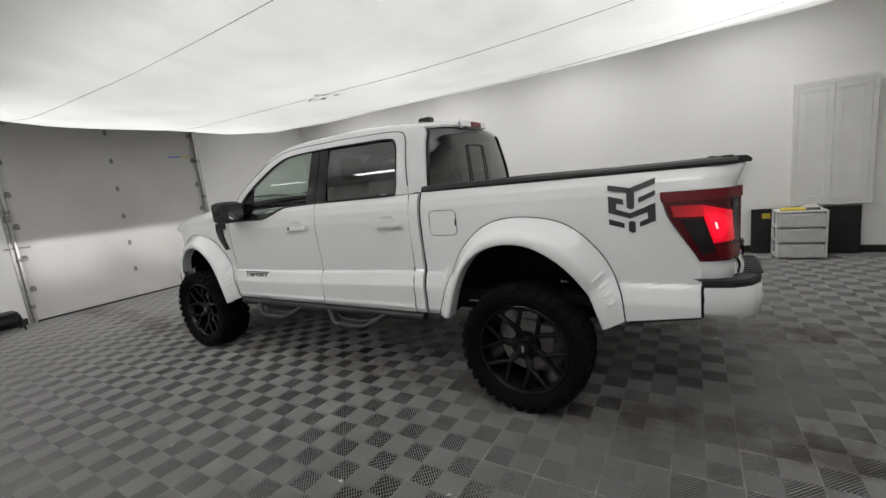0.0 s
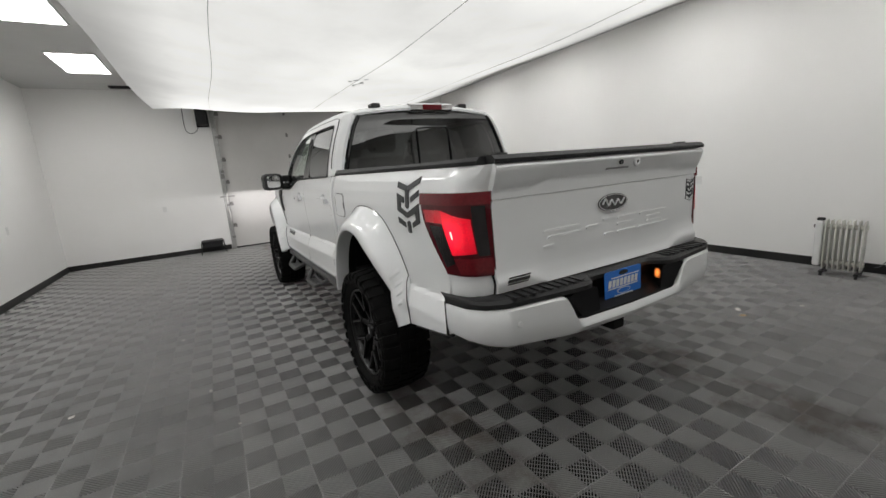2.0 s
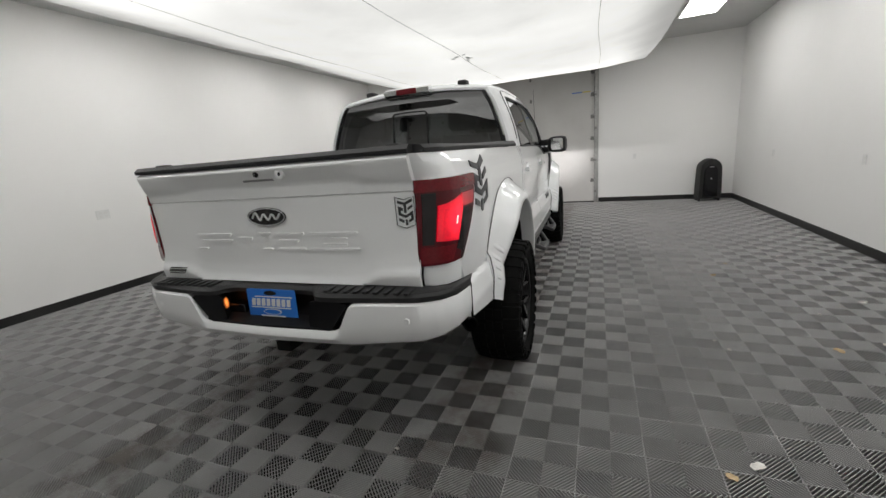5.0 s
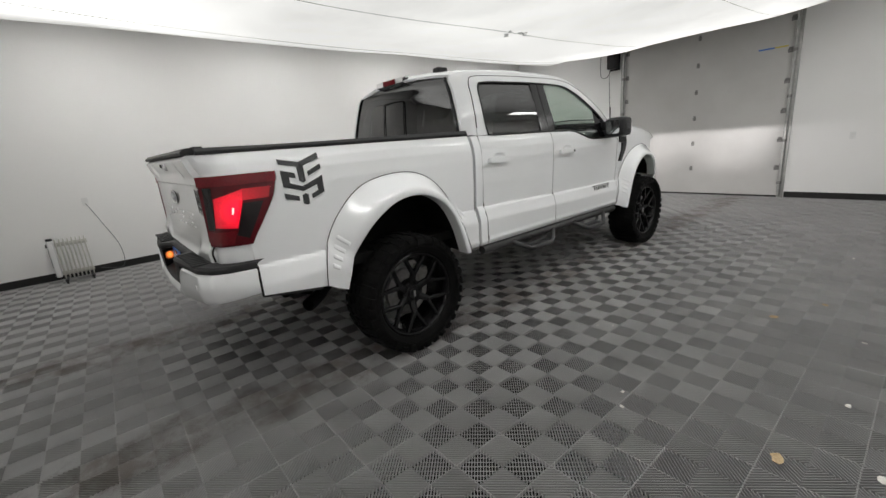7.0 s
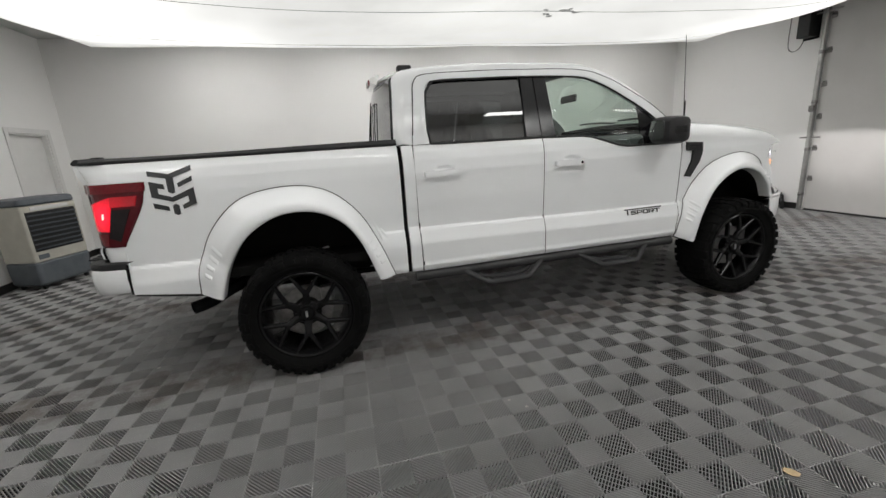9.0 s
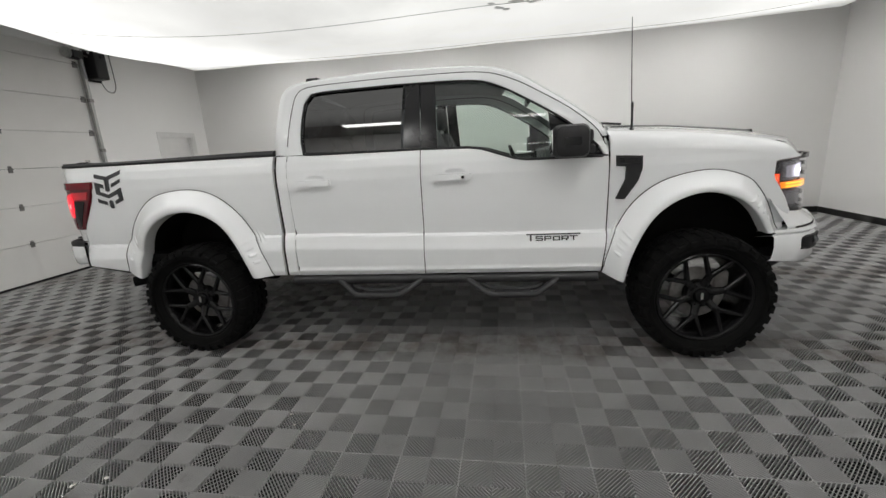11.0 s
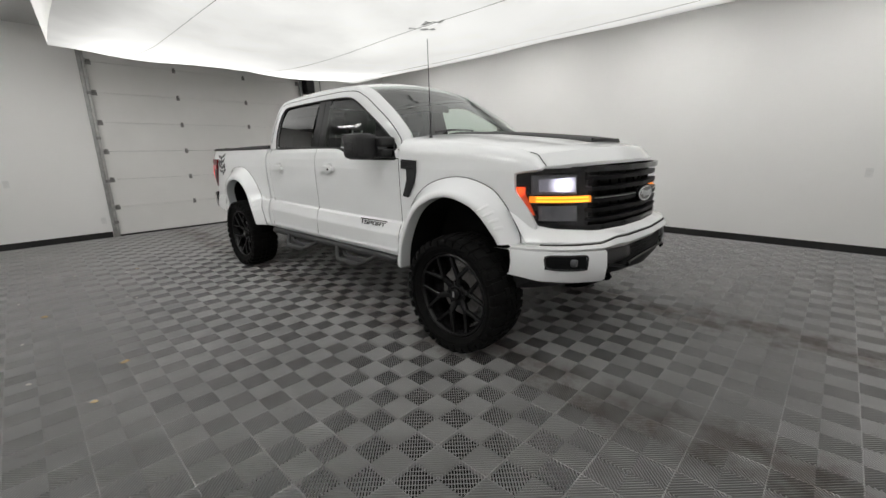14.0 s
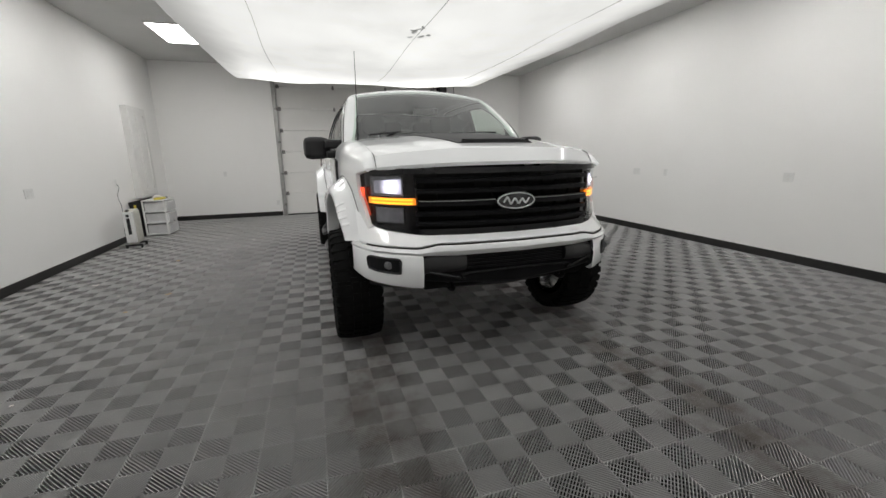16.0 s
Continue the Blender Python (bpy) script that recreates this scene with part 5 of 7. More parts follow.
zs = [0.905, 0.915, 0.925, 0.94, 0.955, 0.97, 0.985, 1.0, 1.015, 1.04, 1.07, 1.1, 1.15, 1.2, 1.25, 1.3, 1.327, 1.331, 1.335, 1.339, 1.345, 1.36, 1.372, 1.385, 1.398, 1.41, 1.425, 1.44, 1.455, 1.468, 1.476, 1.483, 1.492]
bm = bmesh.new()
sheet(bm, [[(x, gate(x, z), z) for x in np.linspace(-0.795, 0.795, 61)] for z in zs], lambda c: (c.x, c.y + 0.05, c.z))
tailgate = part("tailgate", bm, PAINT, truck, "white tailgate with stamped bars", 0.5)
part("gate_cap", (lambda bm: (rings(bm, [[(x, -1.09, 1.496), (x, -1.196 + 0.012 * x * x, 1.494), (x, -1.20 + 0.012 * x * x, 1.51), (x, -1.17, 1.528), (x, -1.09, 1.53)] for x in np.linspace(-0.80, 0.80, 12)], True, True), bm)[1])(bmesh.new()), BLACK, tailgate, "black plastic cap")


def on_gate(name, outline, mat, lift, label="", parent=tailgate, depth=0.004):
    bm = bmesh.new()
    slab_of(bm, outline, lambda a, b, d: (a, gate(a, b) - lift + d, b), depth)
    return part(name, bm, mat, parent, label)


def oval(cx, cz, w, h, n=36):
    return [(cx + w / 2 * math.cos(2 * math.pi * k / n), cz + h / 2 * math.sin(2 * math.pi * k / n)) for k in range(n)]


def badge(cx, cz, w, h, put, label):
    b = put("badge", oval(cx, cz, w, h), EMBLEM_DARK, 0.008, label)
    ring = oval(cx, cz, w * 0.94, h * 0.90)
    return b, ring


emb, ring = badge(0.0, 1.245, 0.235, 0.093, on_gate, "black oval badge with silver rim")
part("badge_rim", tube(bmesh.new(), [(a, gate(a, b) - 0.009, b) for a, b in ring + ring[:1]], 0.0022, 6, False), SILVER, emb, "thin silver rim")
wave = curve([(-0.086, 1.240), (-0.062, 1.266), (-0.040, 1.230), (-0.014, 1.258), (0.012, 1.231), (0.037, 1.257), (0.060, 1.233), (0.087, 1.260)], 60)
part("badge_shape", tube(bmesh.new(), [(a, gate(a, b) - 0.009, b) for a, b in wave], 0.0056, 6), SILVER, emb, "silver wavy bar")
part("gate_camera", lathe(bmesh.new(), [(0.001, -0.010), (0.012, -0.009), (0.014, 0.0)], 14, "y", (0.015, gate(0, 1.452) , 1.452)), GLOSS, tailgate, "small round camera")
lock = part("gate_lock", lathe(bmesh.new(), [(0.008, -0.004), (0.010, -0.008), (0.020, -0.008), (0.025, -0.005), (0.027, 0.004)], 24, "y", (0.150, gate(0.15, 1.447) - 0.002, 1.447)), PAINT, tailgate, "round white lock surround")
part("key_slot", lathe(bmesh.new(), [(0.001, -0.005), (0.009, -0.005), (0.010, 0.0)], 14, "y", (0.150, gate(0.15, 1.447) - 0.002, 1.447)), GLOSS, lock, "dark key barrel")
on_gate("gate_handle", [(-0.085, 1.418), (-0.08, 1.428), (0.095, 1.428), (0.10, 1.418)], SLOT, 0.003, "dark slot of the release handle")
for x0, x1, z, h in ((-0.50, -0.25, 1.150, 0.014), (-0.47, -0.25, 1.118, 0.014), (-0.50, -0.43, 1.078, 0.010), (-0.205, -0.115, 1.126, 0.018), (-0.075, 0.005, 1.155, 0.012), (-0.065, 0.005, 1.075, 0.012),
                     (0.04, 0.205, 1.150, 0.014), (0.04, 0.17, 1.115, 0.014), (0.04, 0.205, 1.075, 0.012), (0.235, 0.50, 1.152, 0.012), (0.30, 0.44, 1.128, 0.010), (0.30, 0.44, 1.100, 0.010), (0.235, 0.50, 1.075, 0.012)):
    on_gate("stamped_bar", [(x0 + 0.004, z), (x1 - 0.012, z), (x1, z + h * 0.6), (x1 - 0.006, z + h), (x0 + 0.012, z + h), (x0, z + h * 0.4)], PAINT, 0.006, "", depth=0.008)
for poly in MARK:
    on_gate("graphic", [(0.712 + (px - 15) / 224 * 0.07, 1.306 - (py - 45) / 302 * 0.118) for px, py in poly], DECAL, 0.003, "charcoal vinyl bar")
border = [(0.702, 1.312), (0.745, 1.300), (0.790, 1.314), (0.790, 1.192), (0.745, 1.176), (0.702, 1.190), (0.702, 1.312)]
part("graphic", tube(bmesh.new(), [(a, gate(a, b) - 0.002, b) for a, b in border], 0.002, 4), DECAL, tailgate)
for x0, x1, z, h in ((-0.745, -0.61, 0.955, 0.014), (-0.735, -0.60, 0.974, 0.005), (-0.745, -0.62, 0.946, 0.004)):
    on_gate("dealer_sticker", [(x0, z), (x1 - 0.006, z), (x1, z + h), (x0 + 0.008, z + h)], EMBLEM_DARK, 0.004, "small dark sticker bar")

for s in (1, -1):
    part("gate_gap", tube(bmesh.new(), [(s * 0.7985, gate(0.79, z) + 0.020, z) for z in np.linspace(0.915, 1.370, 24)], 0.0055, 6), UNDER, truck, "dark gap beside the tailgate")

# tonneau cover
bm = bmesh.new()
grid = []
for j in range(41):
    y = lerp(0.735, -1.10, j / 40)
    fold = -0.008 if j in (10, 20, 30) else 0.0
    grid.append([(x, y, 1.518 + fold + 0.010 * (1 - (x / 0.82) ** 2)) for x in np.linspace(-0.82, 0.82, 13)])
sheet(bm, grid, lambda c: (c.x, c.y, c.z - 0.03))
part("tonneau_cover", bm, BLACK, truck, "black soft tonneau cover over the bed")
for s in (1, -1):
    part("cover_clamp", boxed((s * 0.70 - 0.03, -1.12, 1.526), (s * 0.70 + 0.03, -1.07, 1.537), 0.004), BLACK, truck)

# rear bumper
def bump_plan(t, out=0.0):
    """Plan line of the rear bumper, t from -1 (left) to 1 (right)."""
    a = abs(t)
    x = float(np.interp(a, [0, 0.45, 0.8, 0.90, 0.96, 1.0], [0, 0.42, 0.80, 0.893, 0.943, 0.968])) * (1 if t >= 0 else -1)
    y = float(np.interp(a, [0, 0.45, 0.8, 0.90, 0.96, 1.0], [-1.300, -1.290, -1.245, -1.195, -1.12, -0.979]))
    return x, y - out


loops = []
ts = np.linspace(-1, 1, 97)
for t in ts:
    x, y = bump_plan(t)
    a = abs(t)
    cut = 1 / (1 + math.exp((a - 0.475) * 70))
    top = lerp(0.866, 0.722, cut)
    low = float(np.interp(a, [0, 0.5, 0.85, 1.0], [0.648, 0.655, 0.685, 0.72]))
    n = 1.0 if a < 0.85 else 0.5
    loops.append([(x, y + 0.07 * n, top), (x, y + 0.012, top), (x, y, top - 0.012), (x, y - 0.004, lerp(top, low, 0.5)), (x * 0.998, y + 0.008, low + 0.02), (x * 0.99, y + 0.025, low), (x * 0.97, y + 0.08 * n, low - 0.002)])
bm = bmesh.new()
rings(bm, loops, False, False)
rb = part("rear_bumper", bm, PAINT, truck, "white rear bumper with black step pad", 0.7)
loops = []
for t in ts:
    x, y = bump_plan(t)
    a = abs(t)
    cut = 1 / (1 + math.exp((a - 0.30) * 60))
    yin = lerp(-1.135, -1.10, max(0, (a - 0.85) / 0.15))
    lip = lerp(0.0, 0.085, cut)
    loops.append([(x, y + 0.006 + lip, 0.868), (x, y + 0.004 + lip, 0.890), (x, y + 0.02 + lip, 0.904), (x * 0.995, max(y + 0.03 + lip, yin) if a < 0.9 else y + 0.05, 0.912)] + [(x * (0.99 if a < 0.9 else 0.95), yin, 0.912), (x * (0.99 if a < 0.9 else 0.95), yin, 0.85)])
bm = bmesh.new()
rings(bm, loops, True, True)
pad = part("step_pad", bm, BLACK, rb, "black ribbed plastic step pad", 0.6)
for s in (1, -1):
    for k in range(9):
        x = s * (0.36 + k * 0.05)
        part("pad_rib", boxed((x - 0.011, -1.262 + 0.02 * (abs(x) - 0.36), 0.905), (x + 0.011, -1.17, 0.9145), 0.001, 1), BLACK, pad)
bm = bmesh.new()
loops = [[(x, -1.297 + lerp(0.0, 0.03, (abs(x) / 0.5) ** 2) + 0.012, 0.715), (x, -1.29 + lerp(0, 0.03, (abs(x) / 0.5) ** 2), 0.735), (x, -1.20, 0.76), (x, -1.165, 0.80), (x, -1.165, 0.90), (x, -1.12, 0.90), (x, -1.12, 0.70)] for x in np.linspace(-0.40, 0.40, 9)]
rings(bm, loops, True, True)
bay = part("plate_bay", bm, SATIN, rb, "black recess for the plate")
for s in (1, -1):
    sh = slab_of(bmesh.new(), [(s * 0.36, 0.715), (s * 0.475, 0.853), (s * 0.36, 0.88), (s * 0.27, 0.86), (s * 0.25, 0.72)], lambda a, b, d: (a + (s * 0.6 * d if abs(a) < 0.3 else 0.0), -1.297 + 0.02 + d, b), 0.12)
    part("bay_cheek", sh, SATIN, rb)
    part("sensor", lathe(bmesh.new(), [(0.001, -0.006), (0.012, -0.006), (0.016, -0.003), (0.018, 0.004)], 16, "y", (s * 0.75, bump_plan(0.765)[1] - 0.001, 0.785)), PAINT, rb, "round parking sensor")
    # glowing amber spot set on the inner face of each cheek
    part("bay_amber_spot", slab_of(bmesh.new(), [(-1.236 + a, 0.813 + b) for a, b in rounded(0.056, 0.052, 0.018, 4)], lambda a, b, d: (s * (0.25 + 0.143 * (b - 0.72) + 0.6 * (a + 1.277) - 0.002 + d), a, b), 0.006), BAY_AMBER, rb, "small glowing amber spot on the bay cheek")
part("tow_socket", boxed((-0.30, -1.215, 0.735), (-0.19, -1.18, 0.80), 0.006), GLOSS, rb)
plate = part("number_plate", slab_of(bmesh.new(), rounded(0.300, 0.150, 0.012, 3), lambda a, b, d: (a, -1.225 + 0.10 * b * 0.3 + d, 0.818 + b), 0.004), BLUE, rb, "blue dealer plate with white bars")


def on_plate(outline, mat, lift=0.0025):
    part("plate_bar", slab_of(bmesh.new(), outline, lambda a, b, d: (a, -1.225 + 0.03 * b - lift + d, 0.818 + b), 0.002), mat, plate, "plain printed bar")


for k in range(8):
    x0 = -0.125 + k * 0.031
    on_plate([(x0, -0.012), (x0 + 0.022, -0.012), (x0 + 0.028, 0.026), (x0 + 0.006, 0.026)], WHITEINK)
on_plate([(-0.13, -0.022), (0.115, -0.022), (0.12, -0.017), (-0.125, -0.017)], WHITEINK)
on_plate([(-0.10, 0.034), (0.13, 0.034), (0.132, 0.039), (-0.098, 0.039)], WHITEINK)
on_plate(oval(0.0, 0.056, 0.075, 0.024), EMBLEM_DARK)
on_plate(oval(0.0, -0.041, 0.11, 0.030), WHITEINK)
on_plate(oval(0.0, -0.041, 0.10, 0.024), BLUE, 0.0035)
on_plate([(-0.075, -0.069), (0.075, -0.069), (0.075, -0.060), (-0.075, -0.060)], WHITEINK)
part("tow_hitch", (lambda bm: (box(bm, (-0.045, -1.20, 0.545), (0.045, -0.95, 0.635), 0.006), box(bm, (-0.30, -1.08, 0.56), (0.30, -1.0, 0.62)), bm)[2])(bmesh.new()), UNDER, truck, "black tow hitch receiver")
part("exhaust_pipe", (lambda bm: (tube(bm, curve([(0.55, 0.5, 0.60), (0.62, -0.2, 0.66), (0.70, -0.45, 0.60), (0.80, -0.60, 0.545), (0.87, -0.70, 0.532)], 20), 0.042, 14, False), tube(bm, [(0.87, -0.70, 0.532), (0.80, -0.60, 0.545)], 0.037, 14, False), bm)[2])(bmesh.new()), SATIN, truck, "dark exhaust tail pipe")
for s in (1, -1):
    part("mud_edge", slab_of(bmesh.new(), [(-0.97, 0.70), (-0.62, 0.655), (-0.62, 0.635), (-0.97, 0.685)], lambda a, b, d: (s * (side_x(a, 0.74) - 0.02 - d), a, b), 0.02), BLACK, truck)

# front: grille, lamps, bumper
FRONT_X = [0.0, 0.30, 0.55, 0.66, 0.75, 0.82, 0.86, 0.885, 0.905]
FRONT_Y = [4.600, 4.580, 4.520, 4.455, 4.370, 4.265, 4.180, 4.120, 4.06]


def fy(x, push=0.0):
    return float(np.interp(abs(x), FRONT_X, FRONT_Y)) + push


def front_sheet(name, x0, x1, z0, z1, push, mat, parent, label="", nx=24, nz=6, lean=0.0, depth=0.03, z0b=None, z1b=None, sharp=0.55, x1b=None):
    grid = []
    for j in range(nz + 1):
        row = []
        for i in range(nx + 1):
            t = i / nx
            x = lerp(x0, lerp(x1b if x1b is not None else x1, x1, min(1, 1.6 * j / nz)), t)
            z = lerp(lerp(z0, z0b if z0b is not None else z0, t), lerp(z1, z1b if z1b is not None else z1, t), j / nz)
            row.append((x, fy(x, push) - lean * (z - 1.12), z))
        grid.append(row)
    bm = bmesh.new()
    sheet(bm, grid, lambda c: (c.x, c.y - depth, c.z))
    return part(name, bm, mat, parent, label, sharp)


grille = front_sheet("grille", -0.66, 0.66, 0.925, 1.318, -0.075, UNDER, truck, "black barred grille", 30, 4, 0.05)
front_sheet("grille_rim", -0.70, 0.70, 1.285, 1.318, 0.002, GLOSS, grille, "gloss black rim", 30, 2)
front_sheet("grille_rim", -0.62, 0.62, 0.917, 0.956, 0.004, GLOSS, grille, "gloss black rim", 30, 2)
for z, h, push in ((1.245, 0.026, -0.008), (1.180, 0.026, -0.006), (1.110, 0.034, 0.0), (1.045, 0.026, -0.006), (0.985, 0.022, -0.006)):
    bar = front_sheet("grille_bar", -0.60, 0.60, z - h / 2, z + h / 2, push, SATIN, grille, "satin black bar", 30, 2, 0.05, 0.05)
    part("bar_edge", tube(bmesh.new(), [(x, fy(x, push + 0.001) - 0.05 * (z + h / 2 - 1.12), z + h / 2 - 0.003) for x in np.linspace(-0.59, 0.59, 25)], 0.0028, 5), SATIN if z != 1.110 else STEEL, bar)
for z0, z1 in ((1.258, 1.285), (1.193, 1.232), (1.127, 1.167), (1.058, 1.093), (1.005, 1.032)):
    for k in range(11):
        x = -0.575 + k * 0.115
        y = fy(x, -0.064) - 0.05 * ((z0 + z1) / 2 - 1.12)
        sk = 0.010 * (1 if x > 0 else -1)
        bm = bmesh.new()
        rings(bm, [[(x - 0.003, y, z0), (x + 0.003, y, z0), (x + 0.003, y - 0.03, z0), (x - 0.003, y - 0.03, z0)], [(x + sk - 0.003, y, z1), (x + sk + 0.003, y, z1), (x + sk + 0.003, y - 0.03, z1), (x + sk - 0.003, y - 0.03, z1)]], True, True)
        part("grille_fin", bm, UNDER, grille)
emb = part("badge", slab_of(bmesh.new(), oval(0, 1.113, 0.27, 0.108), lambda a, b, d: (a, fy(a, 0.02) - d, b), 0.03), EMBLEM_DARK, grille, "black oval badge with silver rim")
ring = oval(0, 1.113, 0.25, 0.094)
part("badge_rim", tube(bmesh.new(), [(a, fy(a, 0.021), b) for a, b in ring + ring[:1]], 0.0042, 6, False), SILVER, emb, "thin silver rim")
part("badge_shape", tube(bmesh.new(), [(-a, fy(a, 0.021), 1.113 + (b - 1.247) * 1.1) for a, b in wave], 0.0066, 6), SILVER, emb, "silver wavy bar")

for s in (1, -1):
    # headlamp: dark bowl, projector, running-light bar, side marker, clear lens
    hl = front_sheet("headlamp", s * 0.585, s * 0.892, 0.920, 1.314, -0.05, GLOSS, truck, "black headlamp with lit amber bar", 20, 8, 0.06, 0.08, 0.940, 1.306, x1b=s * 0.832)
    front_sheet("lamp_rim", s * 0.60, s * 0.89, 1.288, 1.316, 0.006, GLOSS, hl, "", 18, 2, 0.02, 0.05, 1.285, 1.304)
    front_sheet("lamp_rim", s * 0.60, s * 0.828, 0.922, 0.944, 0.006, GLOSS, hl, "", 18, 2, 0.02, 0.05, 0.954, 0.972)
    front_sheet("reflector_cup", s * 0.665, s * 0.83, 1.148, 1.268, -0.034, REFLECTOR, hl, "silver reflector bowl", 8, 4, 0.06)
    front_sheet("projector", s * 0.675, s * 0.815, 1.162, 1.254, -0.028, HEAD_DIM, hl, "lit white projector", 8, 4, 0.06, 0.01, 1.168, 1.242)
    for x0, x1 in ((0.706, 0.724), (0.742, 0.758)):
        front_sheet("bulb", s * x0, s * x1, 1.194, 1.222, -0.0225, HEAD_LIT, hl, "bright white lamp cell", 6, 4, 0.06, 0.008, 1.196, 1.220)
    front_sheet("running_light", s * 0.605, s * 0.845, 1.100, 1.140, -0.006, AMBER_LIT, hl, "glowing amber light bar", 16, 3, 0.05, 0.02)
    for z in (1.1095, 1.1305):
        front_sheet("light_core", s * 0.622, s * 0.835, z - 0.0065, z + 0.0065, -0.0035, AMBER_CORE, hl, "brighter amber core", 12, 1, 0.05, 0.004)
    front_sheet("lower_reflector", s * 0.67, s * 0.81, 0.985, 1.078, -0.028, REFLECTOR, hl, "grey lower reflector", 8, 4, 0.06)
    rows = []
    for j in range(9):
        z, xo = lerp(1.022, 1.198, j / 8), lerp(0.850, 0.888, min(1, 1.25 * j / 8))
        rows.append([(s * x, fy(x, -0.001) - 0.03 * (z - 1.12), z) for x in np.linspace(xo - lerp(0.012, 0.026, j / 8), xo, 7)])
    bm = bmesh.new()
    sheet(bm, rows, lambda c: (c.x, c.y - 0.02, c.z))
    part("side_marker", bm, AMBER_DIM, hl, "amber side marker", 0.6)
    front_sheet("clear_lens", s * 0.60, s * 0.888, 0.944, 1.288, 0.002, LENS, hl, "clear lens", 20, 8, 0.04, 0.004, 0.972, 1.29, x1b=s * 0.83).visible_shadow = False

BUMP_X = [0.0, 0.40, 0.61, 0.76, 0.845, 0.905, 0.945, 0.962]
BUMP_Y = [4.690, 4.665, 4.600, 4.500, 4.410, 4.310, 4.21, 4.125]


def by(x):
    return float(np.interp(abs(x), BUMP_X, BUMP_Y))


# white chin between grille and bumper
loops = []
for x in np.linspace(-0.925, 0.925, 61):
    a = abs(x)
    top = float(np.interp(a, [0, 0.56, 0.62, 0.78, 0.83, 0.88, 0.925], [0.918, 0.918, 0.922, 0.937, 0.954, 1.01, 1.05]))
    low = float(np.interp(a, [0, 0.50, 0.62, 0.96], [0.875, 0.875, 0.849, 0.847]))
    y = fy(x, 0.012) if a < 0.885 else lerp(fy(0.885, 0.012), 4.09, (a - 0.885) / 0.04)
    yb = lerp(y + 0.014, by(x) - 0.006, 0.78)
    loops.append([(x, y - 0.05, top), (x, y - 0.004, top), (x, y + 0.006, top - 0.010), (x, yb - 0.008, low + 0.022), (x, yb, low + 0.012), (x, yb - 0.006, low), (x, y - 0.05, low)])
bm = bmesh.new()
rings(bm, loops, False, False)
part("front_chin", bm, PAINT, truck, "white strip under the grille", 0.7)

def bumper_piece(name, x0, x1, top, low, mat, parent, label="", push=0.0, n=24, inset=0.07, sharp=0.7):
    loops = []
    for x in np.linspace(x0, x1, n):
        t, b, y = top(abs(x)), low(abs(x)), by(x) + push
        loops.append([(x, y - inset, t), (x, y - 0.010, t), (x, y, t - 0.012), (x, y + 0.006, lerp(t, b, 0.5)), (x, y - 0.004, b + 0.014), (x, y - 0.02, b), (x, y - inset, b)])
    bm = bmesh.new()
    rings(bm, loops, False, False)
    return part(name, bm, mat, parent, label, sharp)


b_top = interp([(0, 0.872), (0.50, 0.872), (0.62, 0.846), (0.965, 0.844)])
fb = bumper_piece("front_bumper", -0.962, 0.962, b_top, interp([(0, 0.808), (0.965, 0.808)]), PAINT, truck, "white front bumper with black openings", n=70, inset=0.13)
gap_low = interp([(0, 0.875), (0.50, 0.875), (0.62, 0.849), (0.96, 0.847)])
part("bumper_gap", tube(bmesh.new(), [(x, lerp(fy(x, 0.026), by(x) - 0.006, 0.78) - 0.001, gap_low(abs(x)) - 0.0005) for x in np.linspace(-0.885, 0.885, 60)], 0.0065, 6), UNDER, fb, "dark gap above the bumper")
for s in (1, -1):
    wing = bumper_piece("bumper_end", s * 0.60, s * 0.962, interp([(0.5, 0.809), (1, 0.809)]), interp([(0.6, 0.607), (0.66, 0.604), (0.90, 0.618), (0.985, 0.655)]), PAINT, fb, "white bumper corner")
    bm = bmesh.new()
    sheet(bm, [[(s * x, by(x) + 0.0095, z) for x in np.linspace(0.728, 0.892, 13)] for z in np.linspace(0.699, 0.783, 7)], lambda c: (c.x, c.y - 0.02, c.z))
    fog = part("fog_bezel", bm, SATIN, fb, "black fog lamp pocket")
    part("fog_lamp", lathe(bmesh.new(), [(0.001, 0.012), (0.020, 0.010), (0.024, 0.0), (0.028, -0.02)], 16, "y", (s * 0.785, by(0.785) + 0.012, 0.742)), TRIM_IN, fog, "small fog lamp")
    part("bezel_rim", tube(bmesh.new(), [(s * x, by(x) + 0.011, z) for x, z in curve([(0.727, 0.698), (0.724, 0.74), (0.730, 0.784), (0.81, 0.786), (0.886, 0.784), (0.894, 0.742), (0.880, 0.704), (0.80, 0.697), (0.727, 0.698)], 40)], 0.006, 6), BLACK, fog)
    part("tow_hook", tube(bmesh.new(), curve([(s * 0.40, 4.40, 0.62), (s * 0.40, 4.52, 0.60), (s * 0.40, 4.56, 0.575), (s * 0.40, 4.51, 0.555), (s * 0.40, 4.45, 0.56)], 18), 0.014, 8), SATIN, fb, "black tow hook")
mid = bumper_piece("lower_grille", -0.605, 0.605, interp([(0, 0.81), (0.50, 0.81), (0.605, 0.79)]), interp([(0, 0.60), (0.61, 0.64)]), SATIN, fb, "black lower intake", -0.045, 40)
for z in (0.79, 0.768, 0.746, 0.724):
    part("intake_slat", tube(bmesh.new(), [(x, by(x) - 0.034, z) for x in np.linspace(-0.33, 0.33, 12)], 0.007, 6), SATIN, mid)
for s in (1, -1):
    bumper_piece("intake_cheek", s * 0.345, s * 0.598, interp([(0.3, 0.803), (0.52, 0.803), (0.60, 0.785)]), interp([(0.34, 0.712), (0.60, 0.690)]), STEPBLACK, mid, "dark grey textured cheek", -0.016, 14)
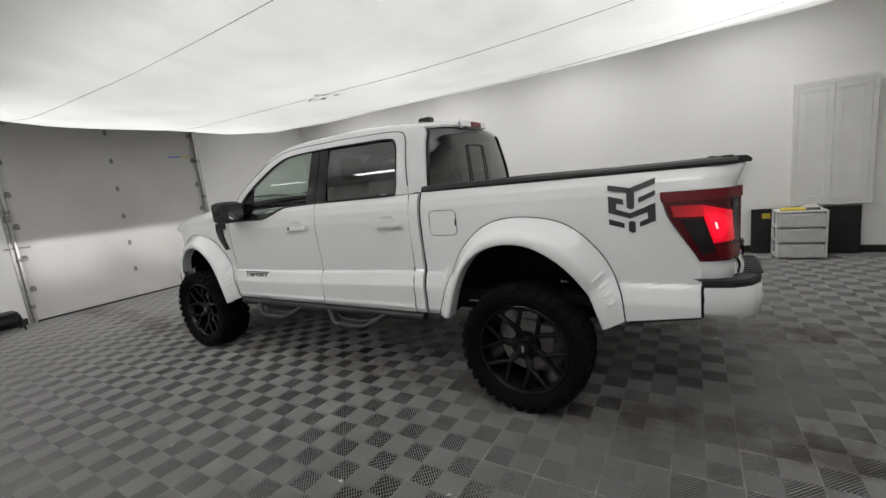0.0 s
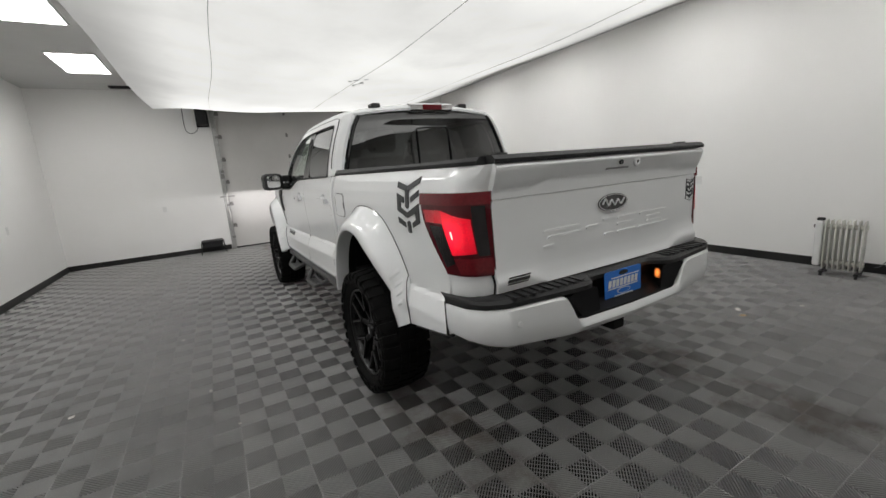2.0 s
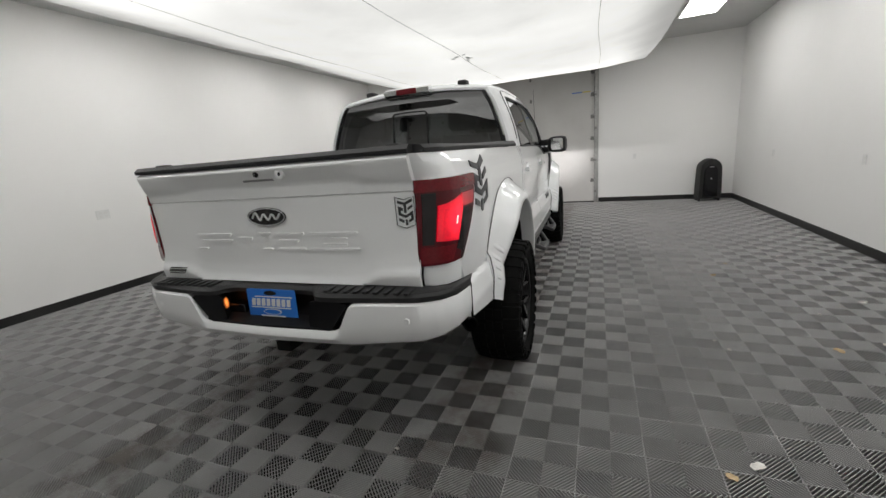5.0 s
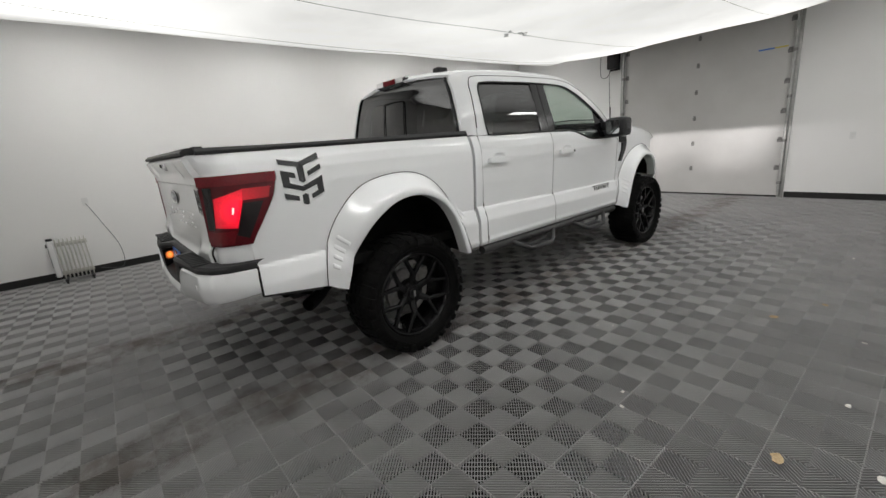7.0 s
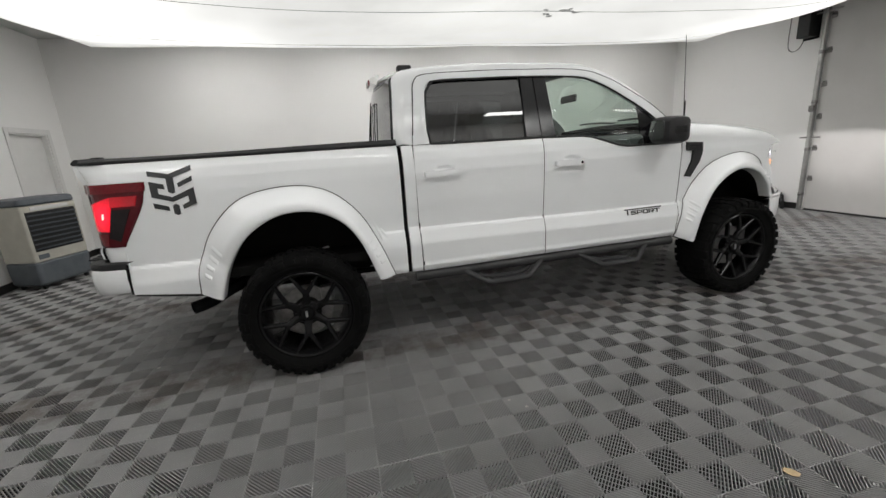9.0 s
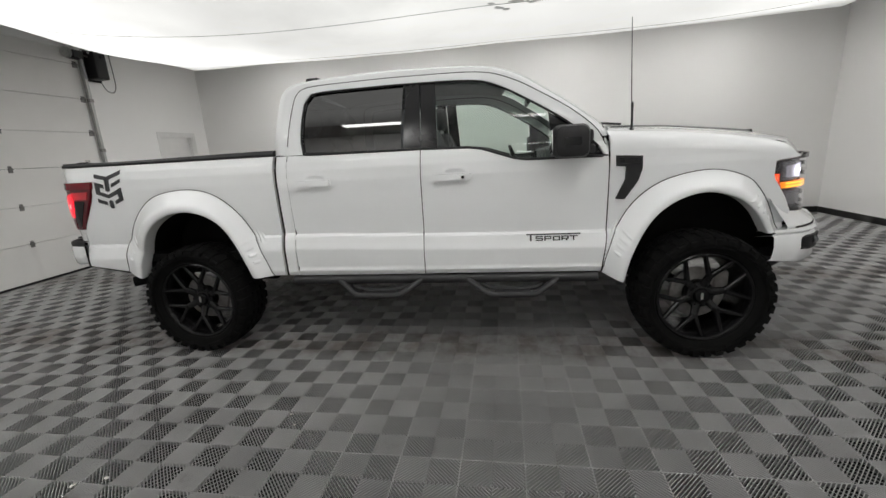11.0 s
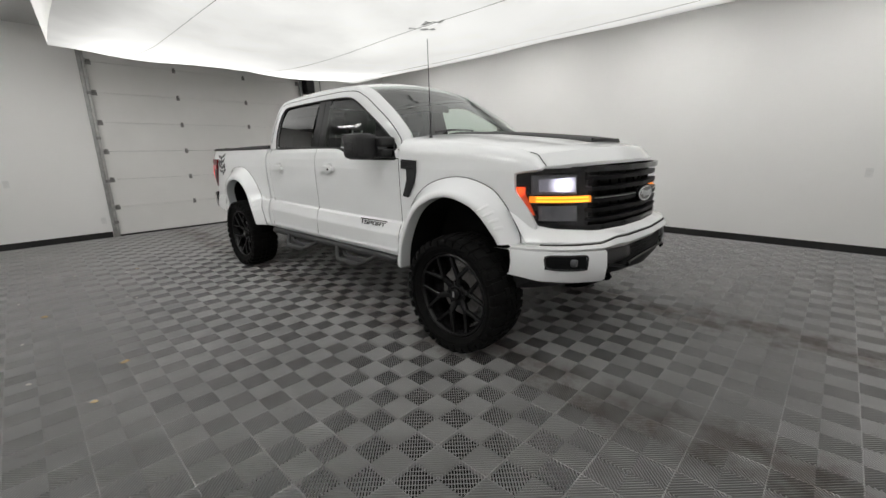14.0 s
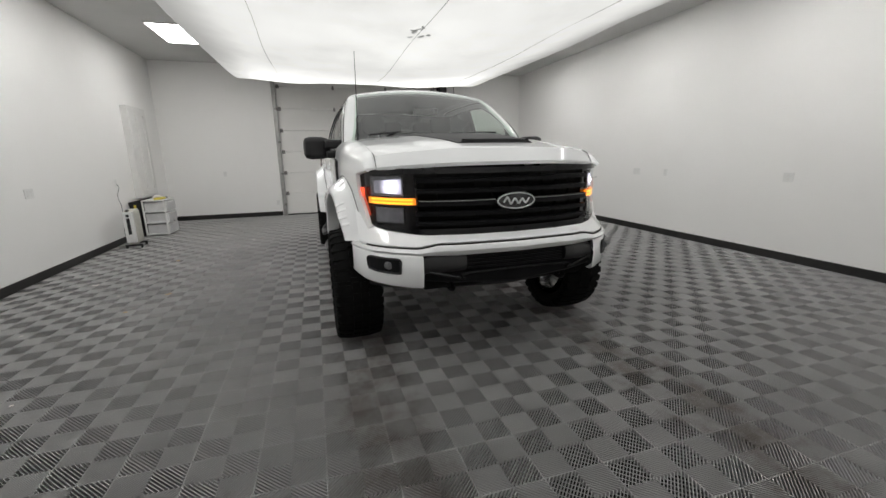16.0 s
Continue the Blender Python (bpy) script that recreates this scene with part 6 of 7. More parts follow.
part("skid_edge", tube(bmesh.new(), curve([(-0.56, by(0.56) - 0.02, 0.705), (-0.36, by(0.36) - 0.015, 0.665), (-0.33, by(0.33) - 0.012, 0.695), (0.33, by(0.33) - 0.012, 0.695), (0.36, by(0.36) - 0.015, 0.665), (0.56, by(0.56) - 0.02, 0.705)], 60), 0.010, 8), GLOSS, mid, "gloss black lower edge")
loops = [[(x, by(x) - 0.14, 0.650), (x, by(x) - 0.13, 0.62), (x, by(x) - 0.19 - 0.1 * abs(x), float(np.interp(abs(x), [0, 0.3, 0.7, 0.95], [0.545, 0.545, 0.53, 0.52]))), (x, by(x) - 0.34, 0.54), (x, by(x) - 0.34, 0.650)] for x in np.linspace(-0.86, 0.86, 40)]
bm = bmesh.new()
rings(bm, loops, True, True)
part("air_dam", bm, BLACK, truck, "black air dam under the bumper")

# wheels
TYRE_R, RIM_R, WHEEL_X = 0.432, 0.303, 0.93


def wheel(at, s, turned):
    root = bpy.data.objects.new("wheel", None)
    scene.collection.objects.link(root)
    root.parent = truck
    root.matrix_local = pose(*at, 0, 0, 0 if s > 0 else 180)
    w = 0.155
    prof = [(RIM_R - 0.005, 0.115), (RIM_R + 0.012, 0.138), (RIM_R + 0.05, 0.152), (0.372, 0.158), (0.398, 0.150), (0.412, 0.138), (0.419, 0.11), (0.421, 0.0), (0.419, -0.11), (0.412, -0.138), (0.398, -0.150), (0.372, -0.158), (RIM_R + 0.05, -0.152), (RIM_R + 0.012, -0.138), (RIM_R - 0.005, -0.115)]
    tyre = part("tyre", lathe(bmesh.new(), prof, 72, "x"), RUBBER, root, "chunky black mud-terrain tyre")
    bm = bmesh.new()
    n = 34
    for k in range(n):
        a = 2 * math.pi * k / n
        for side_, off in ((1, 0.0), (-1, 0.5)):
            b = a + 2 * math.pi * off / n
            for wide, x0, x1, r0, r1, sk in ((0.056, 0.060, 0.158, 0.405, 0.432, 0.0), (0.050, 0.006, 0.052, 0.410, 0.431, 0.05), (0.040, 0.150, 0.166, 0.362, 0.415, 0.0)):
                if wide == 0.040 and k % 2:
                    r0 += 0.018
                c = b + sk * side_
                loops = []
                for x, r in ((x0, r1), (x1, r1 - (0.016 if x1 > 0.1 else 0))):
                    t = wide / r1 / 2
                    loops.append([(side_ * x, r0 * math.cos(c - t), r0 * math.sin(c - t)), (side_ * x, r * math.cos(c - t * 0.9), r * math.sin(c - t * 0.9)), (side_ * x, r * math.cos(c + t * 0.9), r * math.sin(c + t * 0.9)), (side_ * x, r0 * math.cos(c + t), r0 * math.sin(c + t))])
                rings(bm, loops, True, True)
    part("tread", bm, RUBBER, tyre, "raised tread lugs")
    bm = bmesh.new()
    for r in (0.345, 0.352):
        lathe(bm, [(r, 0.157), (r + 0.002, 0.1605), (r + 0.004, 0.157)], 72, "x")
    part("sidewall_ring", bm, RUBBER, tyre)
    rim = part("rim", lathe(bmesh.new(), [(RIM_R - 0.055, -0.13), (RIM_R - 0.05, 0.03), (RIM_R - 0.035, 0.085), (RIM_R - 0.028, 0.112), (RIM_R - 0.018, 0.128), (RIM_R - 0.004, 0.132), (RIM_R + 0.004, 0.126), (RIM_R - 0.002, 0.112), (RIM_R - 0.01, 0.0), (RIM_R - 0.01, -0.13)], 72, "x"), RIM, root, "gloss black alloy rim")

    def spoke(p0, p1, w0, w1, d0, d1):
        """A tapered bar in the wheel's face from (r, angle) to (r, angle)."""
        q0 = Vector((0, p0[0] * math.cos(p0[1]), p0[0] * math.sin(p0[1])))
        q1 = Vector((0, p1[0] * math.cos(p1[1]), p1[0] * math.sin(p1[1])))
        side_ = (q1 - q0).normalized().cross(Vector((1, 0, 0)))
        loops = []
        for q, ww, d in ((q0, w0, d0), (q0.lerp(q1, 0.5), (w0 + w1) / 2, (d0 + d1) / 2), (q1, w1, d1)):
            loops.append([q + side_ * ww / 2 + Vector((d - 0.030, 0, 0)), q + side_ * ww / 2 + Vector((d - 0.006, 0, 0)), q + side_ * ww / 2 * 0.6 + Vector((d, 0, 0)), q - side_ * ww / 2 * 0.6 + Vector((d, 0, 0)), q - side_ * ww / 2 + Vector((d - 0.006, 0, 0)), q - side_ * ww / 2 + Vector((d - 0.030, 0, 0))])
        bm = bmesh.new()
        rings(bm, loops, True, True)
        return bm

    for k in range(6):
        a = 2 * math.pi * k / 6 + turned
        part("spoke", spoke((0.060, a), (0.160, a), 0.056, 0.036, 0.074, 0.104), RIM, rim)
        for dv in (-1, 1):
            part("spoke_fork", spoke((0.142, a + dv * 0.02), (RIM_R - 0.016, a + dv * 0.31), 0.031, 0.021, 0.1035, 0.124), RIM, rim)
    hub = part("hub", lathe(bmesh.new(), [(0.001, 0.098), (0.040, 0.096), (0.047, 0.088), (0.05, 0.075), (0.088, 0.066), (0.095, 0.05), (0.095, 0.0)], 32, "x"), RIM, root, "black centre cap")
    part("cap_mark", boxed((0.097, -0.010, -0.022), (0.0995, 0.006, 0.022), 0.001), STEEL, hub, "small bright mark")
    for k in range(6):
        a = 2 * math.pi * k / 6
        part("wheel_nut", lathe(bmesh.new(), [(0.001, 0.082), (0.009, 0.081), (0.010, 0.06)], 6, "x", (0, 0.072 * math.cos(a), 0.072 * math.sin(a))), SATIN, hub)
    part("brake_disc", lathe(bmesh.new(), [(0.06, 0.010), (0.175, 0.010), (0.175, -0.02), (0.06, -0.02)], 40, "x"), IRON, root, "steel brake disc")
    part("brake_caliper", boxed((-0.06, 0.10, 0.02), (0.025, 0.19, 0.15), 0.015, 2), IRON, root, "grey brake caliper")
    return root


for s in (1, -1):
    wheel((s * WHEEL_X, 0.015, TYRE_R - 0.006), s, radians(26 if s > 0 else 45))
    wheel((s * WHEEL_X, 3.70, TYRE_R - 0.006), s, radians(15 if s > 0 else 34))

# chassis
for s in (1, -1):
    part("frame_rail", boxed((s * 0.46 - 0.045, -1.05, 0.60), (s * 0.46 + 0.045, 4.35, 0.74), 0.01), UNDER, truck)
    part("shock_absorber", tube(bmesh.new(), [(s * 0.56, 0.22, 0.46), (s * 0.52, 0.40, 1.02)], 0.028, 10), STEEL, truck, "bright shock absorber")
    part("shock_absorber", tube(bmesh.new(), [(s * 0.60, 3.62, 0.50), (s * 0.52, 3.62, 1.05)], 0.034, 10), UNDER, truck)
    part("leaf_spring", boxed((s * 0.55 - 0.03, -0.75, 0.52), (s * 0.55 + 0.03, 0.80, 0.56), 0.01), UNDER, truck)
    part("control_arm", tube(bmesh.new(), [(s * 0.30, 3.55, 0.52), (s * 0.78, 3.68, 0.40)], 0.035, 8), UNDER, truck)
    part("inner_arch", boxed((s * 0.58 - 0.02, -0.55, 0.60), (s * 0.58 + 0.02, 0.68, 1.25)), UNDER, truck)
    part("inner_arch", boxed((s * 0.60 - 0.02, 3.10, 0.60), (s * 0.60 + 0.02, 4.30, 1.28)), UNDER, truck)
for s in (1, -1):
    part("shock_tag", slab_of(bmesh.new(), rounded(0.055, 0.065, 0.008, 2), lambda a, b, d: (s * (0.645 - d), s * 0.18 + a, 0.76 + b + 0.2 * a), 0.002), WHITEINK, truck, "white paper tag on the spring hanger")
axle = bmesh.new()
tube(axle, [(-0.82, 0.015, 0.425), (0.82, 0.015, 0.425)], 0.05, 12)
lathe(axle, [(0.001, -0.17), (0.10, -0.15), (0.15, -0.06), (0.155, 0.06), (0.10, 0.15), (0.001, 0.17)], 16, "y", (0.0, 0.015, 0.425))
part("rear_axle", axle, UNDER, truck)
part("floor_pan", boxed((-0.92, -1.10, 0.72), (0.92, 0.74, 0.78)), UNDER, truck)
part("floor_pan", boxed((-0.92, 0.78, 0.66), (0.92, 3.10, 0.72)), UNDER, truck)
part("engine_tray", boxed((-0.58, 3.15, 0.56), (0.58, 4.50, 0.64), 0.02), UNDER, truck)
part("fire_wall", boxed((-0.90, 3.06, 0.72), (0.90, 3.10, 1.50)), UNDER, truck)
part("radiator_panel", boxed((-0.60, 4.28, 0.62), (0.60, 4.44, 1.29)), UNDER, truck)
part("drive_shaft", tube(bmesh.new(), [(0.0, 0.15, 0.44), (0.0, 2.6, 0.60)], 0.045, 10), UNDER, truck)
part("fuel_tank", boxed((-0.40, 0.8, 0.50), (-0.05, 2.0, 0.62), 0.03), UNDER, truck)

# cabin
def seat(x, y, rear=False):
    root = part("seat", (lambda bm: (rings(bm, [[(x + a * w, y + dy, z + b * t) for a, b in rounded(1, 1, 0.2, 3)] for dy, z, w, t in ((-0.26, 1.03, 0.46, 0.14), (-0.1, 1.04, 0.52, 0.17), (0.15, 1.05, 0.52, 0.18), (0.27, 1.06, 0.46, 0.12))], True, True), bm)[1])(bmesh.new()), CLOTH_IN, truck, "dark cloth seat")
    bm = bmesh.new()
    rings(bm, [[(x + a * w, y - 0.24 - (z - 1.05) * 0.28 + b * t, z) for a, b in rounded(1, 1, 0.25, 3)] for z, w, t in ((1.05, 0.46, 0.12), (1.2, 0.52, 0.15), (1.45, 0.50, 0.14), (1.62, 0.40, 0.10))], True, True)
    part("backrest", bm, CLOTH_IN, root)
    bm = bmesh.new()
    rings(bm, [[(x + a * w, y - 0.43 + b * t, z) for a, b in rounded(1, 1, 0.3, 3)] for z, w, t in ((1.66, 0.20, 0.06), (1.70, 0.27, 0.10), (1.82, 0.27, 0.10), (1.86, 0.20, 0.06))], True, True)
    part("headrest", bm, CLOTH_IN, root)
    for dx in (-0.06, 0.06):
        part("headrest_post", tube(bmesh.new(), [(x + dx, y - 0.42, 1.58), (x + dx, y - 0.43, 1.69)], 0.007, 6), STEEL, root)


for x in (-0.42, 0.42):
    seat(x, 2.25)
for x in (-0.45, 0.0, 0.45):
    seat(x, 1.28)
bm = bmesh.new()
rings(bm, [[(x, 2.80, 0.80), (x, 2.72, 1.10), (x, 2.70, 1.33), (x, 2.78, 1.42), (x, 2.95, 1.46), (x, 3.12, 1.46), (x, 3.12, 0.80)] for x in np.linspace(-0.84, 0.84, 9)], True, True)
dash = part("dashboard", bm, TRIM_IN, truck, "dark grey dashboard")
part("dash_screen", boxed((-0.16, 2.675, 1.24), (0.16, 2.70, 1.42), 0.008), GLOSS, dash)
part("console", boxed((-0.13, 1.85, 0.75), (0.13, 2.75, 1.12), 0.04, 3), TRIM_IN, truck)
bm = bmesh.new()
loopc = [(-0.42 + 0.185 * math.cos(a), 2.56 - 0.07 * math.sin(a), 1.30 + 0.17 * math.sin(a)) for a in np.linspace(0, 2 * math.pi, 29)]
tube(bm, loopc, 0.016, 8, False)
tube(bm, [(-0.60, 2.56, 1.30), (-0.24, 2.56, 1.30)], 0.015, 6)
tube(bm, [(-0.42, 2.58, 1.29), (-0.42, 2.80, 1.20)], 0.04, 8)
part("steering_wheel", bm, SATIN, truck, "black steering wheel")
part("rear_view_mirror", boxed((-0.13, 2.62, 1.80), (0.13, 2.65, 1.87), 0.015), BLACK, truck)
part("headliner", (lambda bm: (sheet(bm, [[(u * (x - 0.02), y, z - 0.035 + 0.045 * (1 - u * u)) for u in np.linspace(-1, 1, 9)] for x, y, z in roof_st]), bm)[1])(bmesh.new()), HEADLINE, truck)
for s in (1, -1):
    part("door_lining", boxed((min(s * 0.86, s * 0.90), 0.87, 0.72), (max(s * 0.86, s * 0.90), 3.05, 1.37)), TRIM_IN, truck)

# low beams, from the headlamps
turn = truck.matrix_world
for s in (1, -1):
    a = turn @ Vector((s * 0.75, fy(0.75) - 0.008, 1.2190))
    b = turn @ Vector((s * 0.75 * 0.95, fy(0.75) + 4.0, 1.235))
    spot("low_beam", a, b, HEADLAMP_WATTS * 0.5, 105, 1.0, (1.0, 0.96, 0.95), 0.0002)
    spot("low_beam", a, b, HEADLAMP_WATTS * 1.9, 30, 1.0, (1.0, 0.96, 0.95), 0.0002)
    part("cutoff_shield", boxed((s * 0.75 - 0.03, fy(0.75) - 0.010, 1.2192), (s * 0.75 + 0.03, fy(0.75) + 0.004, 1.2204)), UNDER, truck)

# ---------------------------------------------------------------- things along the walls
def oil_heater(m, label):
    """An oil-filled radiator: pressed fins on castors with a control box at one end."""
    root = holder("oil_heater", m, label, "heater", "oil heaters")
    for k in range(8):
        x = -0.155 + k * 0.043
        bm = bmesh.new()
        rings(bm, [[(x + d, a * w, 0.34 + b * h) for a, b in rounded(1, 1, 0.18, 4)] for d, w, h in ((-0.008, 0.12, 0.48), (-0.006, 0.145, 0.54), (0.0, 0.15, 0.55), (0.006, 0.145, 0.54), (0.008, 0.12, 0.48))], True, True)
        part("fin", bm, ENAMEL, root)
    for z in (0.14, 0.54):
        part("header_tube", tube(bmesh.new(), [(-0.175, 0, z), (0.165, 0, z)], 0.028, 12), ENAMEL, root)
    ctl = part("control_box", boxed((0.168, -0.07, 0.10), (0.235, 0.07, 0.60), 0.02, 3), PLASTW, root, "white plastic control box")
    part("control_strip", boxed((0.2345, -0.022, 0.24), (0.240, 0.022, 0.50), 0.002), BLACK, ctl, "black control strip")
    for z in (0.54,):
        part("knob", lathe(bmesh.new(), [(0.022, 0.235), (0.02, 0.252), (0.001, 0.254)], 14, "x", (0, 0, z)), BLACK, ctl)
    part("grip", boxed((0.165, -0.02, 0.602), (0.235, 0.02, 0.635), 0.01), BLACK, ctl)
    for x in (-0.14, 0.14):
        part("foot", boxed((x - 0.02, -0.12, 0.035), (x + 0.02, 0.12, 0.06), 0.006), BLACK, root)
        for y in (-0.10, 0.10):
            part("castor", lathe(bmesh.new(), [(0.001, -0.012), (0.018, -0.012), (0.018, 0.012), (0.001, 0.012)], 12, "x", (x, y, 0.019)), BLACK, root)
    return root


oil_heater(pose(4.02, -0.96, 0, 0, 0, 96), "cream oil-filled radiator heater on castors by the wall")
oil_heater(pose(-4.22, -2.02, 0, 0, 0, -88), "cream oil-filled radiator heater by the opposite wall")
for pts in ([(EAST - 0.012, -1.45, 1.0), (EAST - 0.05, -1.42, 0.95), (EAST - 0.03, -1.36, 0.80), (EAST - 0.03, -1.44, 0.62), (EAST - 0.05, -1.35, 0.35), (EAST - 0.10, -1.22, 0.12), (4.10, -1.20, 0.12)],
            [(WEST + 0.012, -1.75, 1.02), (WEST + 0.05, -1.72, 0.96), (WEST + 0.03, -1.62, 0.70), (WEST + 0.04, -1.50, 0.35), (WEST + 0.10, -1.52, 0.05), (-4.30, -1.78, 0.10)]):
    thing("power_cord", tube(bmesh.new(), curve(pts, 40), 0.0042, 6), TRIM_IN, "thin grey power cord hanging from an outlet", "cord", "heater cords")

tower = holder("drawer_tower", pose(4.02, -2.22, 0, 0, 0, -90), "white plastic three-drawer tower with frosted drawers", "drawers")
W2, D2 = 0.275, 0.19
for x in (-W2, W2 - 0.028):
    for y in (-D2, D2 - 0.028):
        part("post", boxed((x, y, 0.02), (x + 0.028, y + 0.028, 0.66), 0.004, 1), PLASTW, tower)
for z in (0.02, 0.235, 0.445, 0.65):
    part("shelf", boxed((-W2 + 0.001, -D2 - 0.004, z), (W2 - 0.001, D2 - 0.001, z + 0.022), 0.004, 1), PLASTW, tower)
for z in (0.04, 0.255, 0.465):
    bm = bmesh.new()
    rings(bm, [[(a * (2 * W2 - 0.06) * k, -D2 - 0.012 + dy, z + 0.085 + b * 0.17) for a, b in rounded(1, 1, 0.06, 3)] for k, dy in ((0.96, -0.01), (1.0, 0.0), (1.0, 0.02), (0.98, 0.36))], True, True)
    dr = part("drawer", bm, FROSTED, tower, "frosted plastic drawer")
    part("drawer_lip", boxed((-0.10, -D2 - 0.036, z + 0.145), (0.10, -D2 - 0.020, z + 0.16), 0.004), PLASTW, dr)
for x in (-W2 + 0.03, W2 - 0.03):
    for y in (-D2 + 0.03, D2 - 0.03):
        part("foot", lathe(bmesh.new(), [(0.016, 0.0), (0.02, 0.02), (0.001, 0.021)], 10, "z", (x, y, 0)), PLASTW, tower)
m0 = pose(4.02, -2.22, 0, 0, 0, -90)
bm = bmesh.new()
rings(bm, [[m0 @ Vector((-0.08 + a * w, -0.06 + b * w * 0.55, z)) for a, b in rounded(1, 1, 0.25, 3)] for z, w in ((0.667, 0.27), (0.69, 0.29), (0.705, 0.25))], True, True)
thing("yellow_cloth", bm, YELLOW, "folded yellow cloth on the drawer tower", "cloth")
bm = bmesh.new()
rings(bm, [[m0 @ Vector((0.12 + a * w, 0.03 + b * w * 0.7, z)) for a, b in rounded(1, 1, 0.3, 3)] for z, w in ((0.667, 0.19), (0.70, 0.22), (0.735, 0.12))], True, True)
thing("rag", bm, PAPER, "crumpled white rag on the drawer tower", "cloth")
thing("tool_roll", box(bmesh.new(), (3.90, -2.42, 0.667), (4.02, -2.22, 0.70), 0.012, 3), COOLER_GREY, "small dark blue pouch on the drawer tower", "pouch")
thing("leaning_board", (lambda bm: (slab_of(bm, [(-1.71, 0.0), (-2.92, 0.0), (-2.92, 0.665), (-1.71, 0.665)], lambda a, b, d: (EAST - 0.075 + b * 0.075 - d - 0.004, a, b), 0.02), bm)[1])(bmesh.new()), BOARD, "large matt black board leaning against the wall", "board")
thing("yellow_tag", box(bmesh.new(), (EAST - 0.060, -1.94, 0.52), (EAST - 0.046, -1.84, 0.60), 0.002), YELLOW, "yellow tag hanging on the black board", "tag")
bag = holder("wheeled_bag", pose(3.80, 7.70, 0, 0, 0, 8), "tall black domed wheeled bag by the corner", "bag")
bm = bmesh.new()
loops = []
for y, k in ((-0.11, 0.90), (-0.125, 0.97), (-0.06, 1.0), (0.10, 1.0), (0.15, 0.94)):
    loop = []
    for t in np.linspace(0, math.pi, 15):
        loop.append((0.215 * k * math.cos(t), y, 0.68 + 0.23 * k * math.sin(t)))
    loop += [(-0.235 * k, y, 0.06), (0.235 * k, y, 0.06)]
    loops.append(loop)
rings(bm, loops, True, True)
shell = part("shell", bm, BAGCLOTH, bag)
part("front_pocket", (lambda b: (rings(b, [[(0.13 * k * c, y, 0.62 + 0.15 * k * q) for c, q in [(math.cos(t), math.sin(t)) for t in np.linspace(0, math.pi, 11)]] + [(-0.14 * k, y, 0.10), (0.14 * k, y, 0.10)] for y, k in ((-0.126, 1.0), (-0.15, 0.97), (-0.155, 0.85))], True, True), b)[1])(bmesh.new()), GLOSS, bag, "glossy black front panel")
part("handle", tube(bmesh.new(), curve([(-0.07, -0.135, 0.72), (0.0, -0.16, 0.74), (0.07, -0.135, 0.72)], 12), 0.009, 8), STEEL, bag, "bright carry handle")
part("badge", boxed((-0.012, -0.160, 0.48), (0.012, -0.154, 0.50), 0.002), CHROME, bag)
for x in (-0.19, 0.19):
    part("wheel", lathe(bmesh.new(), [(0.001, -0.02), (0.045, -0.02), (0.045, 0.02), (0.001, 0.02)], 16, "x", (x, 0.08, 0.045)), BLACK, bag)
    part("skid", boxed((x - 0.02, -0.10, 0.0), (x + 0.02, -0.06, 0.06), 0.006), BLACK, bag)

stool = holder("step_stool", pose(-1.97, 7.78, 0), "low black plastic step stool against the wall", "step stool")
bm = bmesh.new()
rings(bm, [[(a * w, b * d, z) for a, b in rounded(1, 1, 0.12, 4)] for z, w, d in ((0.235, 0.40, 0.28), (0.262, 0.43, 0.31), (0.285, 0.43, 0.31), (0.295, 0.40, 0.28))], True, True)
part("tread", bm, BLACK, stool)
for x, s in ((-0.22, -1), (0.22, 1)):
    part("side", slab_of(bmesh.new(), [(-0.16, 0.0), (-0.09, 0.0), (-0.07, 0.10), (0.07, 0.10), (0.09, 0.0), (0.16, 0.0), (0.145, 0.255), (-0.145, 0.255)], lambda a, b, d: (x - s * (0.30 - b) * -0.12 - s * d, a, b), 0.02), BLACK, stool)
part("brace", boxed((-0.20, -0.135, 0.15), (0.20, -0.115, 0.24), 0.004), BLACK, stool)
part("brace", boxed((-0.20, 0.115, 0.15), (0.20, 0.135, 0.24), 0.004), BLACK, stool)

cool = holder("air_cooler", pose(-2.70, -3.56, 0, 0, 0, 160), "grey and beige portable evaporative air cooler on castors", "air cooler")
# its front looks along local -y
part("tank", (lambda b: (rings(b, [[(a * w, c * d, z) for a, c in rounded(1, 1, 0.08, 4)] for z, w, d in ((0.06, 0.66, 0.42), (0.09, 0.70, 0.46), (0.34, 0.72, 0.48), (0.36, 0.70, 0.46))], True, True), b)[1])(bmesh.new()), COOLER_GREY, cool, "blue-grey water tank")
part("body", boxed((-0.35, -0.225, 0.362), (0.35, 0.23, 1.08), 0.02, 3), COOLER_CREAM, cool, "beige body")
part("top", (lambda b: (rings(b, [[(a * w, c * d, z) for a, c in rounded(1, 1, 0.1, 4)] for z, w, d in ((1.082, 0.70, 0.46), (1.10, 0.72, 0.48), (1.16, 0.70, 0.46), (1.175, 0.62, 0.40))], True, True), b)[1])(bmesh.new()), COOLER_GREY, cool, "grey top cover")
front = part("outlet_recess", boxed((-0.31, -0.232, 0.50), (0.31, -0.2255, 1.0)), BLACK, cool, "black louvre opening")
for k in range(8):
    z = 0.525 + k * 0.06
    part("louvre", slab_of(bmesh.new(), [(-0.305, z), (0.305, z), (0.305, z + 0.018), (-0.305, z + 0.018)], lambda a, b, d: (a, -0.2325 - 0.4 * (b - z) - d, b), 0.014), COOLER_GREY, front)
